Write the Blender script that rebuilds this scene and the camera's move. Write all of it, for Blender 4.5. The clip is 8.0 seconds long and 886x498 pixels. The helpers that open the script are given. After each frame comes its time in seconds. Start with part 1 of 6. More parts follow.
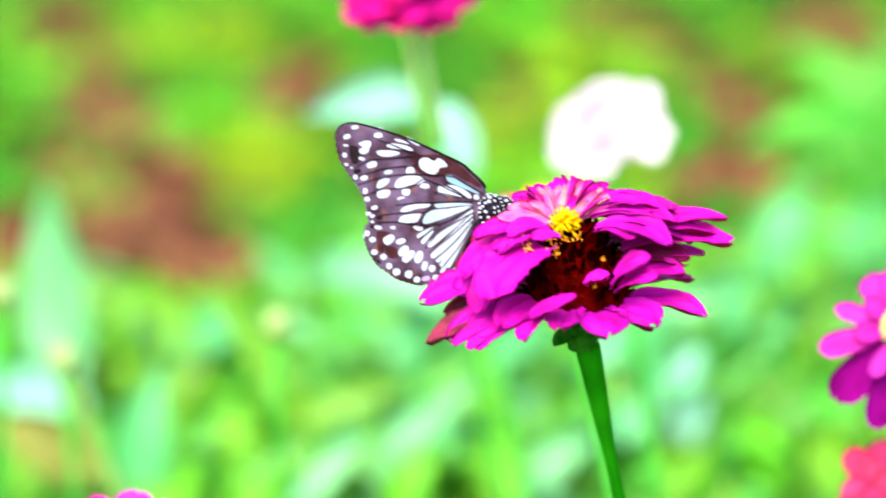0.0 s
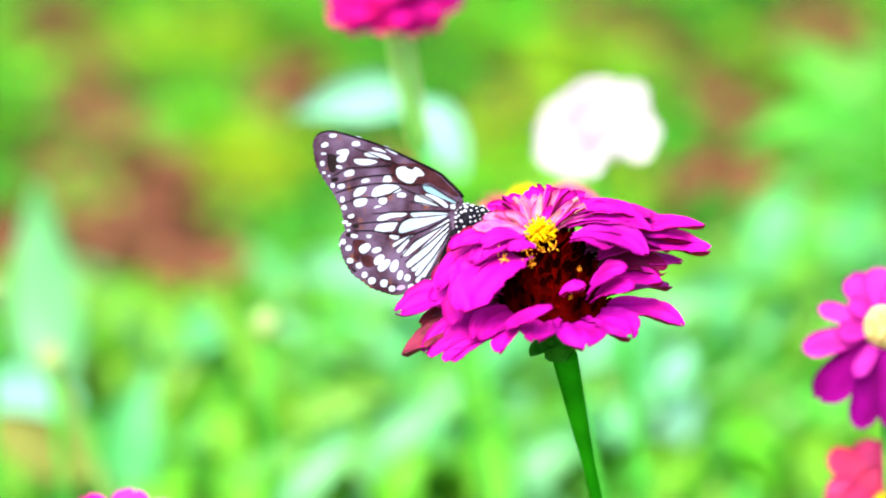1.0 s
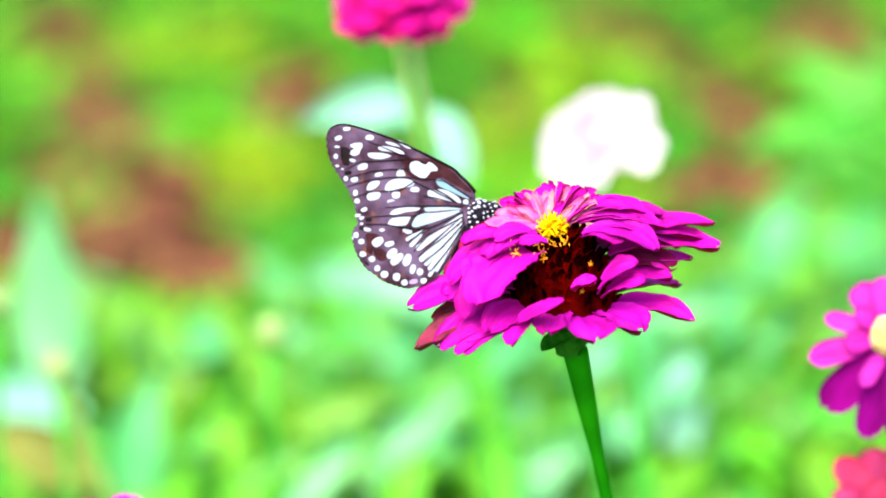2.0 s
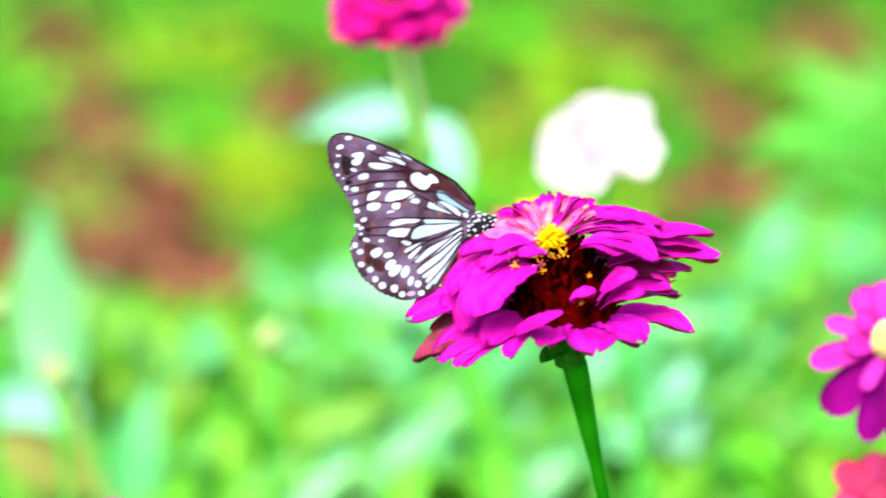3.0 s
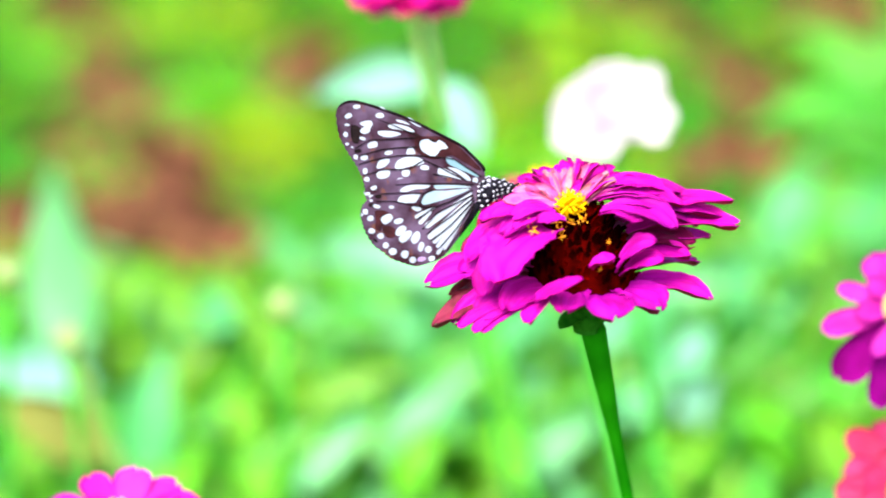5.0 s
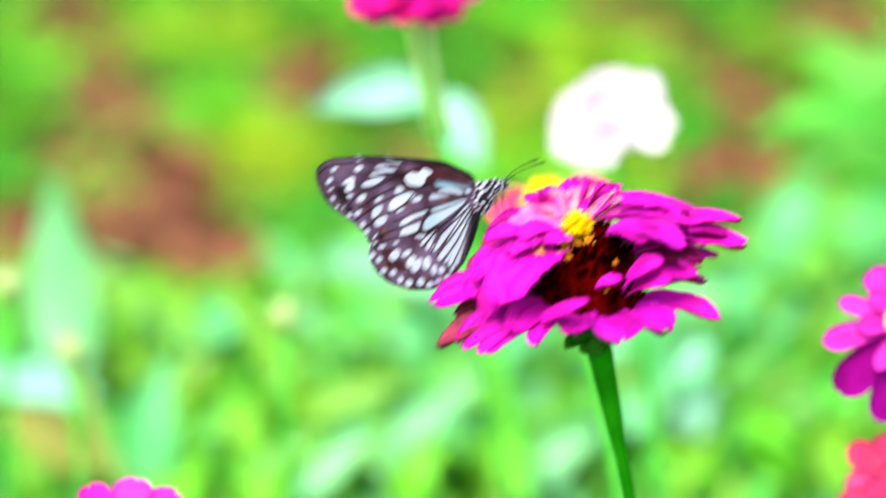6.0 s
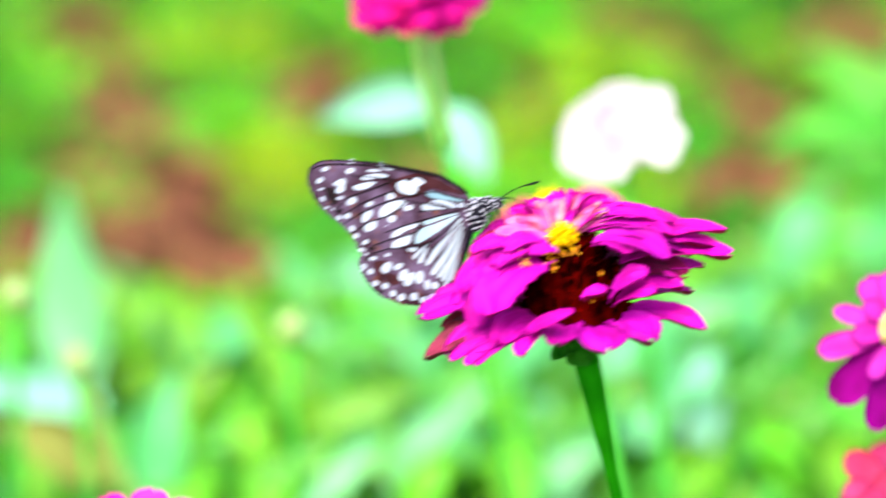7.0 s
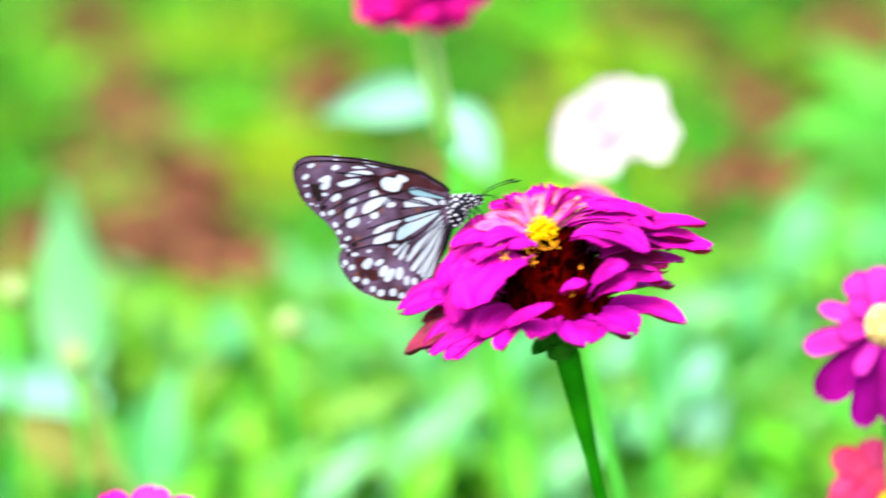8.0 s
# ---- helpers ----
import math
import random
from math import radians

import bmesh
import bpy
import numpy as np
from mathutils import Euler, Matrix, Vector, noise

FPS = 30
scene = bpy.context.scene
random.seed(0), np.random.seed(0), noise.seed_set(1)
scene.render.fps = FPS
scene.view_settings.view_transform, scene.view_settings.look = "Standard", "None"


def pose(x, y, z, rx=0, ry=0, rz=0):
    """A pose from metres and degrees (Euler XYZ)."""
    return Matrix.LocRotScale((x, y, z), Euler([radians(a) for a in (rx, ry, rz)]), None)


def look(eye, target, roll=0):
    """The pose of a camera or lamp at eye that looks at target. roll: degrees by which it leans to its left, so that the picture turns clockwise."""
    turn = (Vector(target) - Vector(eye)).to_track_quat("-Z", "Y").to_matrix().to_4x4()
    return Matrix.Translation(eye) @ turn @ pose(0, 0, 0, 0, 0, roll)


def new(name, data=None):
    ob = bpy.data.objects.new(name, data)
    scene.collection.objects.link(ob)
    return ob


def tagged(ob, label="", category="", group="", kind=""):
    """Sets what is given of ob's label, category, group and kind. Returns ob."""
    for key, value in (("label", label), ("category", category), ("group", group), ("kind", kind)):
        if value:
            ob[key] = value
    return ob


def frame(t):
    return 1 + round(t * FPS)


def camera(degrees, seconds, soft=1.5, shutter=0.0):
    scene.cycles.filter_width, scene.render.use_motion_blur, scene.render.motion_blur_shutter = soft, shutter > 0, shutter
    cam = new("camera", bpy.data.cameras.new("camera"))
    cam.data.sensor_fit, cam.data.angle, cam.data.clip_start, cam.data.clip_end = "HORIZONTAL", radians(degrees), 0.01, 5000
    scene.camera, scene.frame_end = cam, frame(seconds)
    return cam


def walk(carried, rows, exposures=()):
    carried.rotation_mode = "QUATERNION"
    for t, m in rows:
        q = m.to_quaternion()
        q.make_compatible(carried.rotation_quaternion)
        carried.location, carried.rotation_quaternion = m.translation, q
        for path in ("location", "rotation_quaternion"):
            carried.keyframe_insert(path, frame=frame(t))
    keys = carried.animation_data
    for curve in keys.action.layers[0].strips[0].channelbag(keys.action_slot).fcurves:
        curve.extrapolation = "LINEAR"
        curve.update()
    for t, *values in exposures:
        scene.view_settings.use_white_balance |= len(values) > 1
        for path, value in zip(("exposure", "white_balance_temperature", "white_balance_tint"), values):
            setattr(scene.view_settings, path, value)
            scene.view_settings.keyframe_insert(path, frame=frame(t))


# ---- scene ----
# A butterfly feeds on a zinnia in a flower bed; long lens, shallow focus, light wind.
cam = camera(14.0, 8.0, soft=1.8, shutter=0.85)
cam.data.dof.use_dof = True
cam.data.dof.focus_distance = 0.905
cam.data.dof.aperture_fstop = 6.6
cam.data.dof.aperture_blades = 0
CAMERA_ROWS = [
    (0.0, -0.0340, -0.8632, 0.7146, 0.000, -18.000),
    (0.5, -0.0340, -0.8632, 0.7146, -0.104, -18.036),
    (1.0, -0.0320, -0.8632, 0.7146, -0.090, -18.000),
    (2.5, -0.0340, -0.8632, 0.7146, -0.075, -17.812),
    (3.0, -0.0340, -0.8632, 0.7146, -0.113, -17.776),
    (3.5, -0.0340, -0.8632, 0.7146, -0.132, -18.000),
    (4.0, -0.0340, -0.8632, 0.7146, 0.009, -18.224),
    (4.5, -0.0340, -0.8632, 0.7146, 0.066, -18.287),
    (5.8, -0.0340, -0.8632, 0.7146, 0.123, -18.278),
    (6.0, -0.0340, -0.8632, 0.7146, 0.113, -18.135),
    (6.5, -0.0340, -0.8632, 0.7146, 0.245, -17.982),
    (7.0, -0.0320, -0.8632, 0.7146, 0.335, -17.946),
    (7.5, -0.0270, -0.8632, 0.7146, 0.432, -17.937),
    (8.0, -0.0260, -0.8632, 0.7146, 0.567, -17.991),
]
walk(cam, [(t, pose(x, y, z, 90 + tip, 0, yaw)) for t, x, y, z, yaw, tip in CAMERA_ROWS])

# ---- light: bright hazy day, high soft sun ----
SUN_UP, SUN_ROUND = 55.0, 200.0
world = bpy.data.worlds.new("hazy_sky")
scene.world = world
world.use_nodes = True
sky = world.node_tree.nodes.new("ShaderNodeTexSky")
sky.sky_type, sky.sun_disc = "NISHITA", False
sky.sun_elevation, sky.sun_rotation = radians(SUN_UP), radians(SUN_ROUND)
sky.air_density, sky.dust_density = 1.0, 6.0
world.node_tree.links.new(sky.outputs[0], world.node_tree.nodes["Background"].inputs[0])
world.node_tree.nodes["Background"].inputs[1].default_value = 0.15
sun = new("sun", bpy.data.lights.new("sun", "SUN"))
sun.data.energy, sun.data.angle, sun.data.color = 1.1, radians(40), (1.0, 0.94, 0.86)
sun.matrix_basis = look((0, 0, 0), (-math.sin(radians(SUN_ROUND)) * math.cos(radians(SUN_UP)),
                                    -math.cos(radians(SUN_ROUND)) * math.cos(radians(SUN_UP)), -math.sin(radians(SUN_UP))))
sun.location = (0, 0, 4)
scene.view_settings.exposure = 2.39


# ---- materials ----
def shader(name, rough=0.5, metal=0.0, coat=0.0):
    m = bpy.data.materials.new(name)
    m.use_nodes = True
    b = m.node_tree.nodes["Principled BSDF"]
    b.inputs["Roughness"].default_value = rough
    b.inputs["Metallic"].default_value = metal
    b.inputs["Coat Weight"].default_value = coat
    b.inputs["Specular IOR Level"].default_value = 0.5 if rough < 0.58 else 0.12 if rough < 0.8 else 0.04 if rough < 0.88 else 0.0
    return m, m.node_tree.nodes, m.node_tree.links, b


def mixed(nodes, links, fac, a, b, kind="MIX"):
    n = nodes.new("ShaderNodeMix")
    n.data_type, n.blend_type = "RGBA", kind
    for socket, value in ((n.inputs[0], fac), (n.inputs[6], a), (n.inputs[7], b)):
        if hasattr(value, "is_output"):
            links.new(value, socket)
        else:
            socket.default_value = value if not isinstance(value, tuple) else (*value, 1)
    return n.outputs[2]


def noise_at(nodes, links, scale, detail=4.0, stretch=None):
    co = nodes.new("ShaderNodeTexCoord")
    n = nodes.new("ShaderNodeTexNoise")
    n.inputs["Scale"].default_value, n.inputs["Detail"].default_value = scale, detail
    if stretch:
        mp = nodes.new("ShaderNodeMapping")
        mp.inputs["Scale"].default_value = stretch
        links.new(co.outputs["Object"], mp.inputs[0])
        links.new(mp.outputs[0], n.inputs[0])
    else:
        links.new(co.outputs["Object"], n.inputs[0])
    return n.outputs["Fac"]


def ramped(nodes, links, value, lo, hi):
    r = nodes.new("ShaderNodeMapRange")
    r.inputs["From Min"].default_value, r.inputs["From Max"].default_value = lo, hi
    links.new(value, r.inputs["Value"])
    return r.outputs[0]


def bumped(nodes, links, b, height, strength, distance):
    n = nodes.new("ShaderNodeBump")
    n.inputs["Strength"].default_value, n.inputs["Distance"].default_value = strength, distance
    links.new(height, n.inputs["Height"])
    links.new(n.outputs[0], b.inputs["Normal"])


def thin_tissue(name, dark, light, glow, share, rough=0.45, scale=60.0, vary=0.35, coat=0.0, island=False, streaks=0.18):
    """Leaf or petal: mottled two-tone tissue with fine lengthwise veins that lets some light through."""
    m, nodes, links, b = shader(name, rough, 0.0, coat)
    co = nodes.new("ShaderNodeUVMap")
    mp = nodes.new("ShaderNodeMapping")
    mp.inputs["Scale"].default_value = (14.0, 1.2, 1.0)
    links.new(co.outputs[0], mp.inputs[0])
    streak = nodes.new("ShaderNodeTexNoise")
    streak.inputs["Scale"].default_value, streak.inputs["Detail"].default_value = 1.6, 3.0
    links.new(mp.outputs[0], streak.inputs[0])
    blotch = ramped(nodes, links, noise_at(nodes, links, scale), 0.35, 0.65)
    col = mixed(nodes, links, blotch, dark, light)
    veins = ramped(nodes, links, streak.outputs["Fac"], 0.3, 0.7)
    col = mixed(nodes, links, streaks, col, mixed(nodes, links, veins, dark, light), "MIX")
    if island:
        rnd = nodes.new("ShaderNodeNewGeometry").outputs["Random Per Island"]
    else:
        rnd = nodes.new("ShaderNodeObjectInfo").outputs["Random"]
    hsv = nodes.new("ShaderNodeHueSaturation")
    links.new(ramped_to(nodes, links, rnd, 1 - vary, 1 + vary), hsv.inputs["Value"])
    links.new(ramped_to(nodes, links, rnd, 0.5 - vary * 0.05, 0.5 + vary * 0.05), hsv.inputs["Hue"])
    links.new(col, hsv.inputs["Color"])
    col = hsv.outputs[0]
    links.new(col, b.inputs["Base Color"])
    bumped(nodes, links, b, streak.outputs["Fac"], 0.35, 0.0006)
    tr = nodes.new("ShaderNodeBsdfTranslucent")
    tint = mixed(nodes, links, 1.0, col, glow, "MULTIPLY")
    links.new(tint, tr.inputs[0])
    mx = nodes.new("ShaderNodeMixShader")
    mx.inputs[0].default_value = share
    links.new(b.outputs[0], mx.inputs[1])
    links.new(tr.outputs[0], mx.inputs[2])
    links.new(mx.outputs[0], nodes["Material Output"].inputs[0])
    return m


def ramped_to(nodes, links, value, lo, hi):
    r = nodes.new("ShaderNodeMapRange")
    r.inputs["To Min"].default_value, r.inputs["To Max"].default_value = lo, hi
    links.new(value, r.inputs["Value"])
    return r.outputs[0]


def plain(name, dark, light, rough, scale, bump=0.0, coat=0.0, metal=0.0):
    m, nodes, links, b = shader(name, rough, metal, coat)
    n = noise_at(nodes, links, scale)
    links.new(mixed(nodes, links, ramped(nodes, links, n, 0.3, 0.7), dark, light), b.inputs["Base Color"])
    if bump:
        bumped(nodes, links, b, noise_at(nodes, links, scale * 4), 0.5, bump)
    return m


MAGENTA = thin_tissue("magenta_petal", (0.33, 0.0004, 0.16), (0.56, 0.003, 0.50), (1.0, 0.05, 0.26), 0.48, 0.62, 90, 0.26, streaks=0.45)
ROSE = thin_tissue("pale_rose_petal", (0.55, 0.02, 0.26), (0.66, 0.16, 0.30), (1.0, 0.6, 0.6), 0.3, 0.6, 200, 0.2)
CREAM_PETAL = thin_tissue("cream_pink_petal", (0.46, 0.10, 0.18), (0.52, 0.26, 0.26), (1.0, 0.8, 0.7), 0.3, 0.65, 200, 0.2)
WITHERED = thin_tissue("withered_petal", (0.055, 0.003, 0.010), (0.19, 0.014, 0.045), (1.0, 0.4, 0.5), 0.2, 0.6, 180, 0.2)
# dull petal undersides, with the shade between the tiers mixed into the crimson
SHADED_CRIMSON = thin_tissue("shaded_crimson_petal", (0.10, 0.0003, 0.025), (0.21, 0.0006, 0.065), (1.0, 0.2, 0.4), 0.3, 0.62, 120, 0.25)
PINK = thin_tissue("pink_petal", (0.25, 0.003, 0.17), (0.40, 0.018, 0.29), (1.0, 0.4, 0.9), 0.25, 0.6, 90, 0.28)
# darker copy of the pink, shade put into the colour of downturned petals
SHADED_PINK = thin_tissue("shaded_pink_petal", (0.10, 0.0002, 0.08), (0.17, 0.0004, 0.15), (1.0, 0.1, 0.5), 0.25, 0.82, 90, 0.15)
HOT_PINK = thin_tissue("hot_pink_petal", (0.44, 0.002, 0.10), (0.48, 0.002, 0.26), (1.0, 0.3, 0.6), 0.25, 0.6, 60, 0.1)
CORAL = thin_tissue("coral_petal", (0.42, 0.012, 0.075), (0.46, 0.045, 0.15), (1.0, 0.5, 0.5), 0.25, 0.6, 90, 0.15)
WHITE_PETAL = thin_tissue("white_petal", (0.38, 0.345, 0.42), (0.48, 0.455, 0.51), (1.0, 0.95, 1.0), 0.25, 0.6, 90, 0.06)
LEAF = thin_tissue("zinnia_leaf", (0.045, 0.33, 0.016), (0.100, 0.46, 0.035), (1.0, 1.0, 0.35), 0.58, 0.42, 40, 0.14, 0.15)
# three paler leaf tones: reflected sky on glossy leaves, mixed into the base colour
WHITE_SHEEN_LEAF = thin_tissue("white_sheen_leaf", (0.13, 0.39, 0.24), (0.20, 0.45, 0.33), (1.0, 1.0, 0.8), 0.36, 0.6, 40, 0.08, 0.0)
MINT_SHEEN_LEAF = thin_tissue("mint_sheen_leaf", (0.085, 0.38, 0.12), (0.15, 0.46, 0.21), (1.0, 1.0, 0.7), 0.36, 0.5, 40, 0.12, 0.15)
FAINT_SHEEN_LEAF = thin_tissue("faint_sheen_leaf", (0.050, 0.33, 0.075), (0.095, 0.42, 0.14), (1.0, 1.0, 0.5), 0.42, 0.45, 40, 0.16, 0.12)
LIME_LEAF = thin_tissue("young_lime_leaf", (0.075, 0.34, 0.006), (0.15, 0.44, 0.012), (1.0, 1.0, 0.3), 0.5, 0.45, 40, 0.25)
OCHRE_LEAF = thin_tissue("yellowing_leaf", (0.10, 0.12, 0.022), (0.16, 0.19, 0.032), (1.0, 0.9, 0.4), 0.3, 0.6, 30, 0.1)
DRY_LEAF = thin_tissue("dry_brown_leaf", (0.055, 0.018, 0.008), (0.10, 0.038, 0.018), (1.0, 0.6, 0.4), 0.2, 0.7, 30, 0.1)
DARK_LEAF = thin_tissue("old_dark_leaf", (0.010, 0.10, 0.004), (0.030, 0.17, 0.010), (1.0, 1.0, 0.35), 0.3, 0.6, 40, 0.14)
WEED = thin_tissue("bed_weed_leaf", (0.006, 0.075, 0.002), (0.085, 0.29, 0.004), (1.0, 1.0, 0.3), 0.25, 0.65, 11, 0.5, 0.0, True)
STEM = plain("zinnia_stem", (0.001, 0.070, 0.001), (0.010, 0.20, 0.002), 0.9, 45, 0.0002)
PALE_STEM = plain("pale_stem", (0.30, 0.52, 0.14), (0.38, 0.58, 0.20), 0.65, 60)
BUD_STEM = plain("yellow_green_stem", (0.13, 0.30, 0.05), (0.20, 0.36, 0.085), 0.65, 60)
LEAF_STEM = plain("leafy_stem", (0.025, 0.22, 0.02), (0.05, 0.30, 0.03), 0.82, 60)
CALYX = plain("green_bract", (0.004, 0.06, 0.003), (0.018, 0.14, 0.008), 0.9, 300, 0.0002)
CONE = plain("dark_red_cone", (0.0048, 0.00016, 0.00016), (0.04, 0.00048, 0.00032), 0.9, 260, 0.0004)
PALEA = plain("red_chaff_scale", (0.012, 0.0001, 0.0001), (0.10, 0.0008, 0.0004), 0.9, 500)
DARK_PALEA = plain("black_chaff_scale", (0.0015, 0.0001, 0.0001), (0.012, 0.0004, 0.0003), 0.95, 500)
CREAM_FLORET = plain("cream_floret", (0.30, 0.22, 0.05), (0.44, 0.38, 0.16), 0.8, 400)
FLORET = plain("yellow_floret", (0.50, 0.24, 0.0), (0.62, 0.42, 0.0), 0.85, 500)
DRY_FLORET = plain("spent_orange_floret", (0.50, 0.13, 0.006), (0.65, 0.32, 0.012), 0.6, 500)
BUD = plain("pale_green_bud", (0.10, 0.20, 0.04), (0.17, 0.26, 0.075), 0.55, 150)


def wing_material():
    m, nodes, links, b = shader("brown_wing_with_sheen", 0.84)
    wide = ramped(nodes, links, noise_at(nodes, links, 120, 3), 0.38, 0.62)
    fleck = ramped(nodes, links, noise_at(nodes, links, 300, 5), 0.58, 0.70)
    # wine brown, with the wing's lilac sheen put in as the lighter tone
    col = mixed(nodes, links, wide, (0.014, 0.005, 0.009), (0.056, 0.039, 0.073))
    links.new(mixed(nodes, links, fleck, col, (0.070, 0.028, 0.018)), b.inputs["Base Color"])
    bumped(nodes, links, b, noise_at(nodes, links, 900, 3), 0.4, 0.00005)
    return m


MEMBRANE = wing_material()
WING_BLUE = plain("bluish_white_wing_scales", (0.16, 0.20, 0.26), (0.22, 0.26, 0.31), 0.7, 130)
WING_PALE = plain("ice_blue_wing_scales", (0.115, 0.185, 0.23), (0.19, 0.25, 0.29), 0.7, 130)
WING_ICE = plain("light_blue_wing_scales", (0.075, 0.155, 0.20), (0.12, 0.20, 0.25), 0.7, 130)
WING_LILAC = plain("lilac_wing_scales", (0.14, 0.10, 0.22), (0.20, 0.16, 0.28), 0.7, 130)
WING_WINE = plain("wine_brown_wing_scales", (0.007, 0.002, 0.003), (0.030, 0.009, 0.012), 0.84, 260)
VEIN = plain("dark_wing_vein", (0.002, 0.0015, 0.002), (0.008, 0.005, 0.006), 0.85, 300)
FUR = plain("black_body_fur", (0.002, 0.002, 0.004), (0.008, 0.008, 0.013), 0.85, 700, 0.0002)
BODY_DOT = plain("white_body_scales", (0.22, 0.24, 0.30), (0.32, 0.34, 0.40), 0.6, 500)


def soil_material():
    m, nodes, links, b = shader("garden_soil", 0.95)
    big = ramped(nodes, links, noise_at(nodes, links, 5, 6), 0.35, 0.65)
    fine = ramped(nodes, links, noise_at(nodes, links, 90, 8), 0.3, 0.7)
    col = mixed(nodes, links, big, (0.055, 0.020, 0.009), (0.120, 0.053, 0.027))
    links.new(mixed(nodes, links, 0.5, col, mixed(nodes, links, fine, (0.03, 0.012, 0.008), (0.17, 0.095, 0.062))), b.inputs["Base Color"])
    bumped(nodes, links, b, noise_at(nodes, links, 60, 10), 1.0, 0.02)
    return m


SOIL = soil_material()
LITTER = thin_tissue("dry_leaf_litter", (0.035, 0.012, 0.006), (0.18, 0.078, 0.038), (1.0, 0.8, 0.5), 0.1, 0.8, 14, 0.55, 0.0, True)


# ---- mesh helpers (millimetres for the small things) ----
MM = 0.001


def mesh_of(name, verts, faces, material, uvs=None, smooth=True):
    me = bpy.data.meshes.new(name)
    me.from_pydata([tuple(v) for v in verts], [], faces)
    me.materials.append(material)
    if smooth:
        me.polygons.foreach_set("use_smooth", [True] * len(me.polygons))
    if uvs:
        layer = me.uv_layers.new(name="UVMap")
        for loop in me.loops:
            layer.data[loop.index].uv = uvs[loop.vertex_index]
    me.update()
    return me


def part(name, me, parent, m=None, label=""):
    ob = new(name, me)
    ob.parent = parent
    if m is not None:
        ob.matrix_basis = m
    return tagged(ob, label) if label else ob


def bezier(a, b, c, s):
    return a * (1 - s) ** 2 + b * 2 * s * (1 - s) + c * s * s


def sheet(name, rows, thick, material, under=None):
    """A thin solid sheet from a grid of (point, normal) rows, with an upper and a lower face and a rim."""
    nu, nv = len(rows), len(rows[0])
    top = [p for r in rows for p, n in r]
    low = [p - n * thick for r in rows for p, n in r]
    uv = [(j / (nv - 1), i / (nu - 1)) for i in range(nu) for j in range(nv)]
    faces, k = [], nu * nv
    for i in range(nu - 1):
        for j in range(nv - 1):
            q = [i * nv + j, i * nv + j + 1, (i + 1) * nv + j + 1, (i + 1) * nv + j]
            faces.append(q)
            faces.append([v + k for v in reversed(q)])
    rim = [i * nv for i in range(nu)] + [(nu - 1) * nv + j for j in range(1, nv)] + [i * nv + nv - 1 for i in range(nu - 2, -1, -1)] + [j for j in range(nv - 2, 0, -1)]
    for a, b in zip(rim, rim[1:] + rim[:1]):
        faces.append([a, a + k, b + k, b])
    me = mesh_of(name, top + low, faces, material, uv + uv)
    if under:
        me.materials.append(under)
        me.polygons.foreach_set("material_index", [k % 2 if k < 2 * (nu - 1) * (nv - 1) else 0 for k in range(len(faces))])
    return me


def blade(name, base, tip, width, arch, roll, material, cup=0.12, notch=0.10, full=0.66, foot=0.32, ruffle=0.05,
          thick=0.00028, nu=13, nv=9, seed=0, point=0.5, rag=0.0, under=None):
    """A petal or leaf: from base to tip along an arched midrib, arch metres high, turned by roll degrees about it."""
    base, tip = Vector(base), Vector(tip)
    way = tip - base
    length = way.length
    across = way.cross(Vector((0, 0, 1)))
    if across.length < 0.15 * length:
        across = way.cross(Vector((base.x, base.y, 0.3 * length)) + Vector((1e-5, 2e-5, 0)))
    lift = across.cross(way).normalized()
    ctrl = (base + tip) / 2 + lift * 2 * arch
    rows = []
    for i in range(nu):
        s = i / (nu - 1)
        c = bezier(base, ctrl, tip, s)
        t = ((ctrl - base) * (1 - s) + (tip - ctrl) * s).normalized()
        side = t.cross(Vector(lift)).normalized()
        nrm = side.cross(t).normalized()
        turn = Matrix.Rotation(radians(roll) * (0.35 + 0.65 * s), 3, t)
        side, nrm = turn @ side, turn @ nrm
        if s < full:
            h = foot + (1 - foot) * math.sin(s / full * math.pi / 2)
        else:
            h = max(0.03, 1 - ((s - full) / (1 - full)) ** (2 if point < 0.8 else 1.45)) ** point
        row = []
        for j in range(nv):
            w = 2 * j / (nv - 1) - 1
            edge = width / 2 * h * w * (1 + rag * abs(w) * (noise.noise(Vector((s * 7, math.copysign(3, w), seed * 2.1))) + 0.6 * noise.noise(Vector((s * 19, math.copysign(5, w), seed * 1.3)))))
            wave = noise.noise(Vector((s * 3.1 + seed * 7.3, w * 1.7, seed * 1.9)))
            fold = 0.030 * math.cos(w * 3 * math.pi) * min(1, 3 * s) * (1 - 0.3 * s)
            up = width * (cup * w * w - fold + ruffle * 2.0 * wave * s)
            back = -notch * width * (1 - abs(w)) ** 1.0 * max(0, (s - 0.8) / 0.2) * (0.5 + 0.8 * abs(noise.noise(Vector((w * 2.3, seed * 3.7, 4.0)))))
            back -= rag * 0.75 * width * max(0, (s - 0.7) / 0.3) * abs(noise.noise(Vector((w * 4.7, seed * 2.9, 8.0))))
            row.append((c + side * edge + nrm * up + t * back, nrm))
        rows.append(row)
    return sheet(name, rows, thick, material, under)


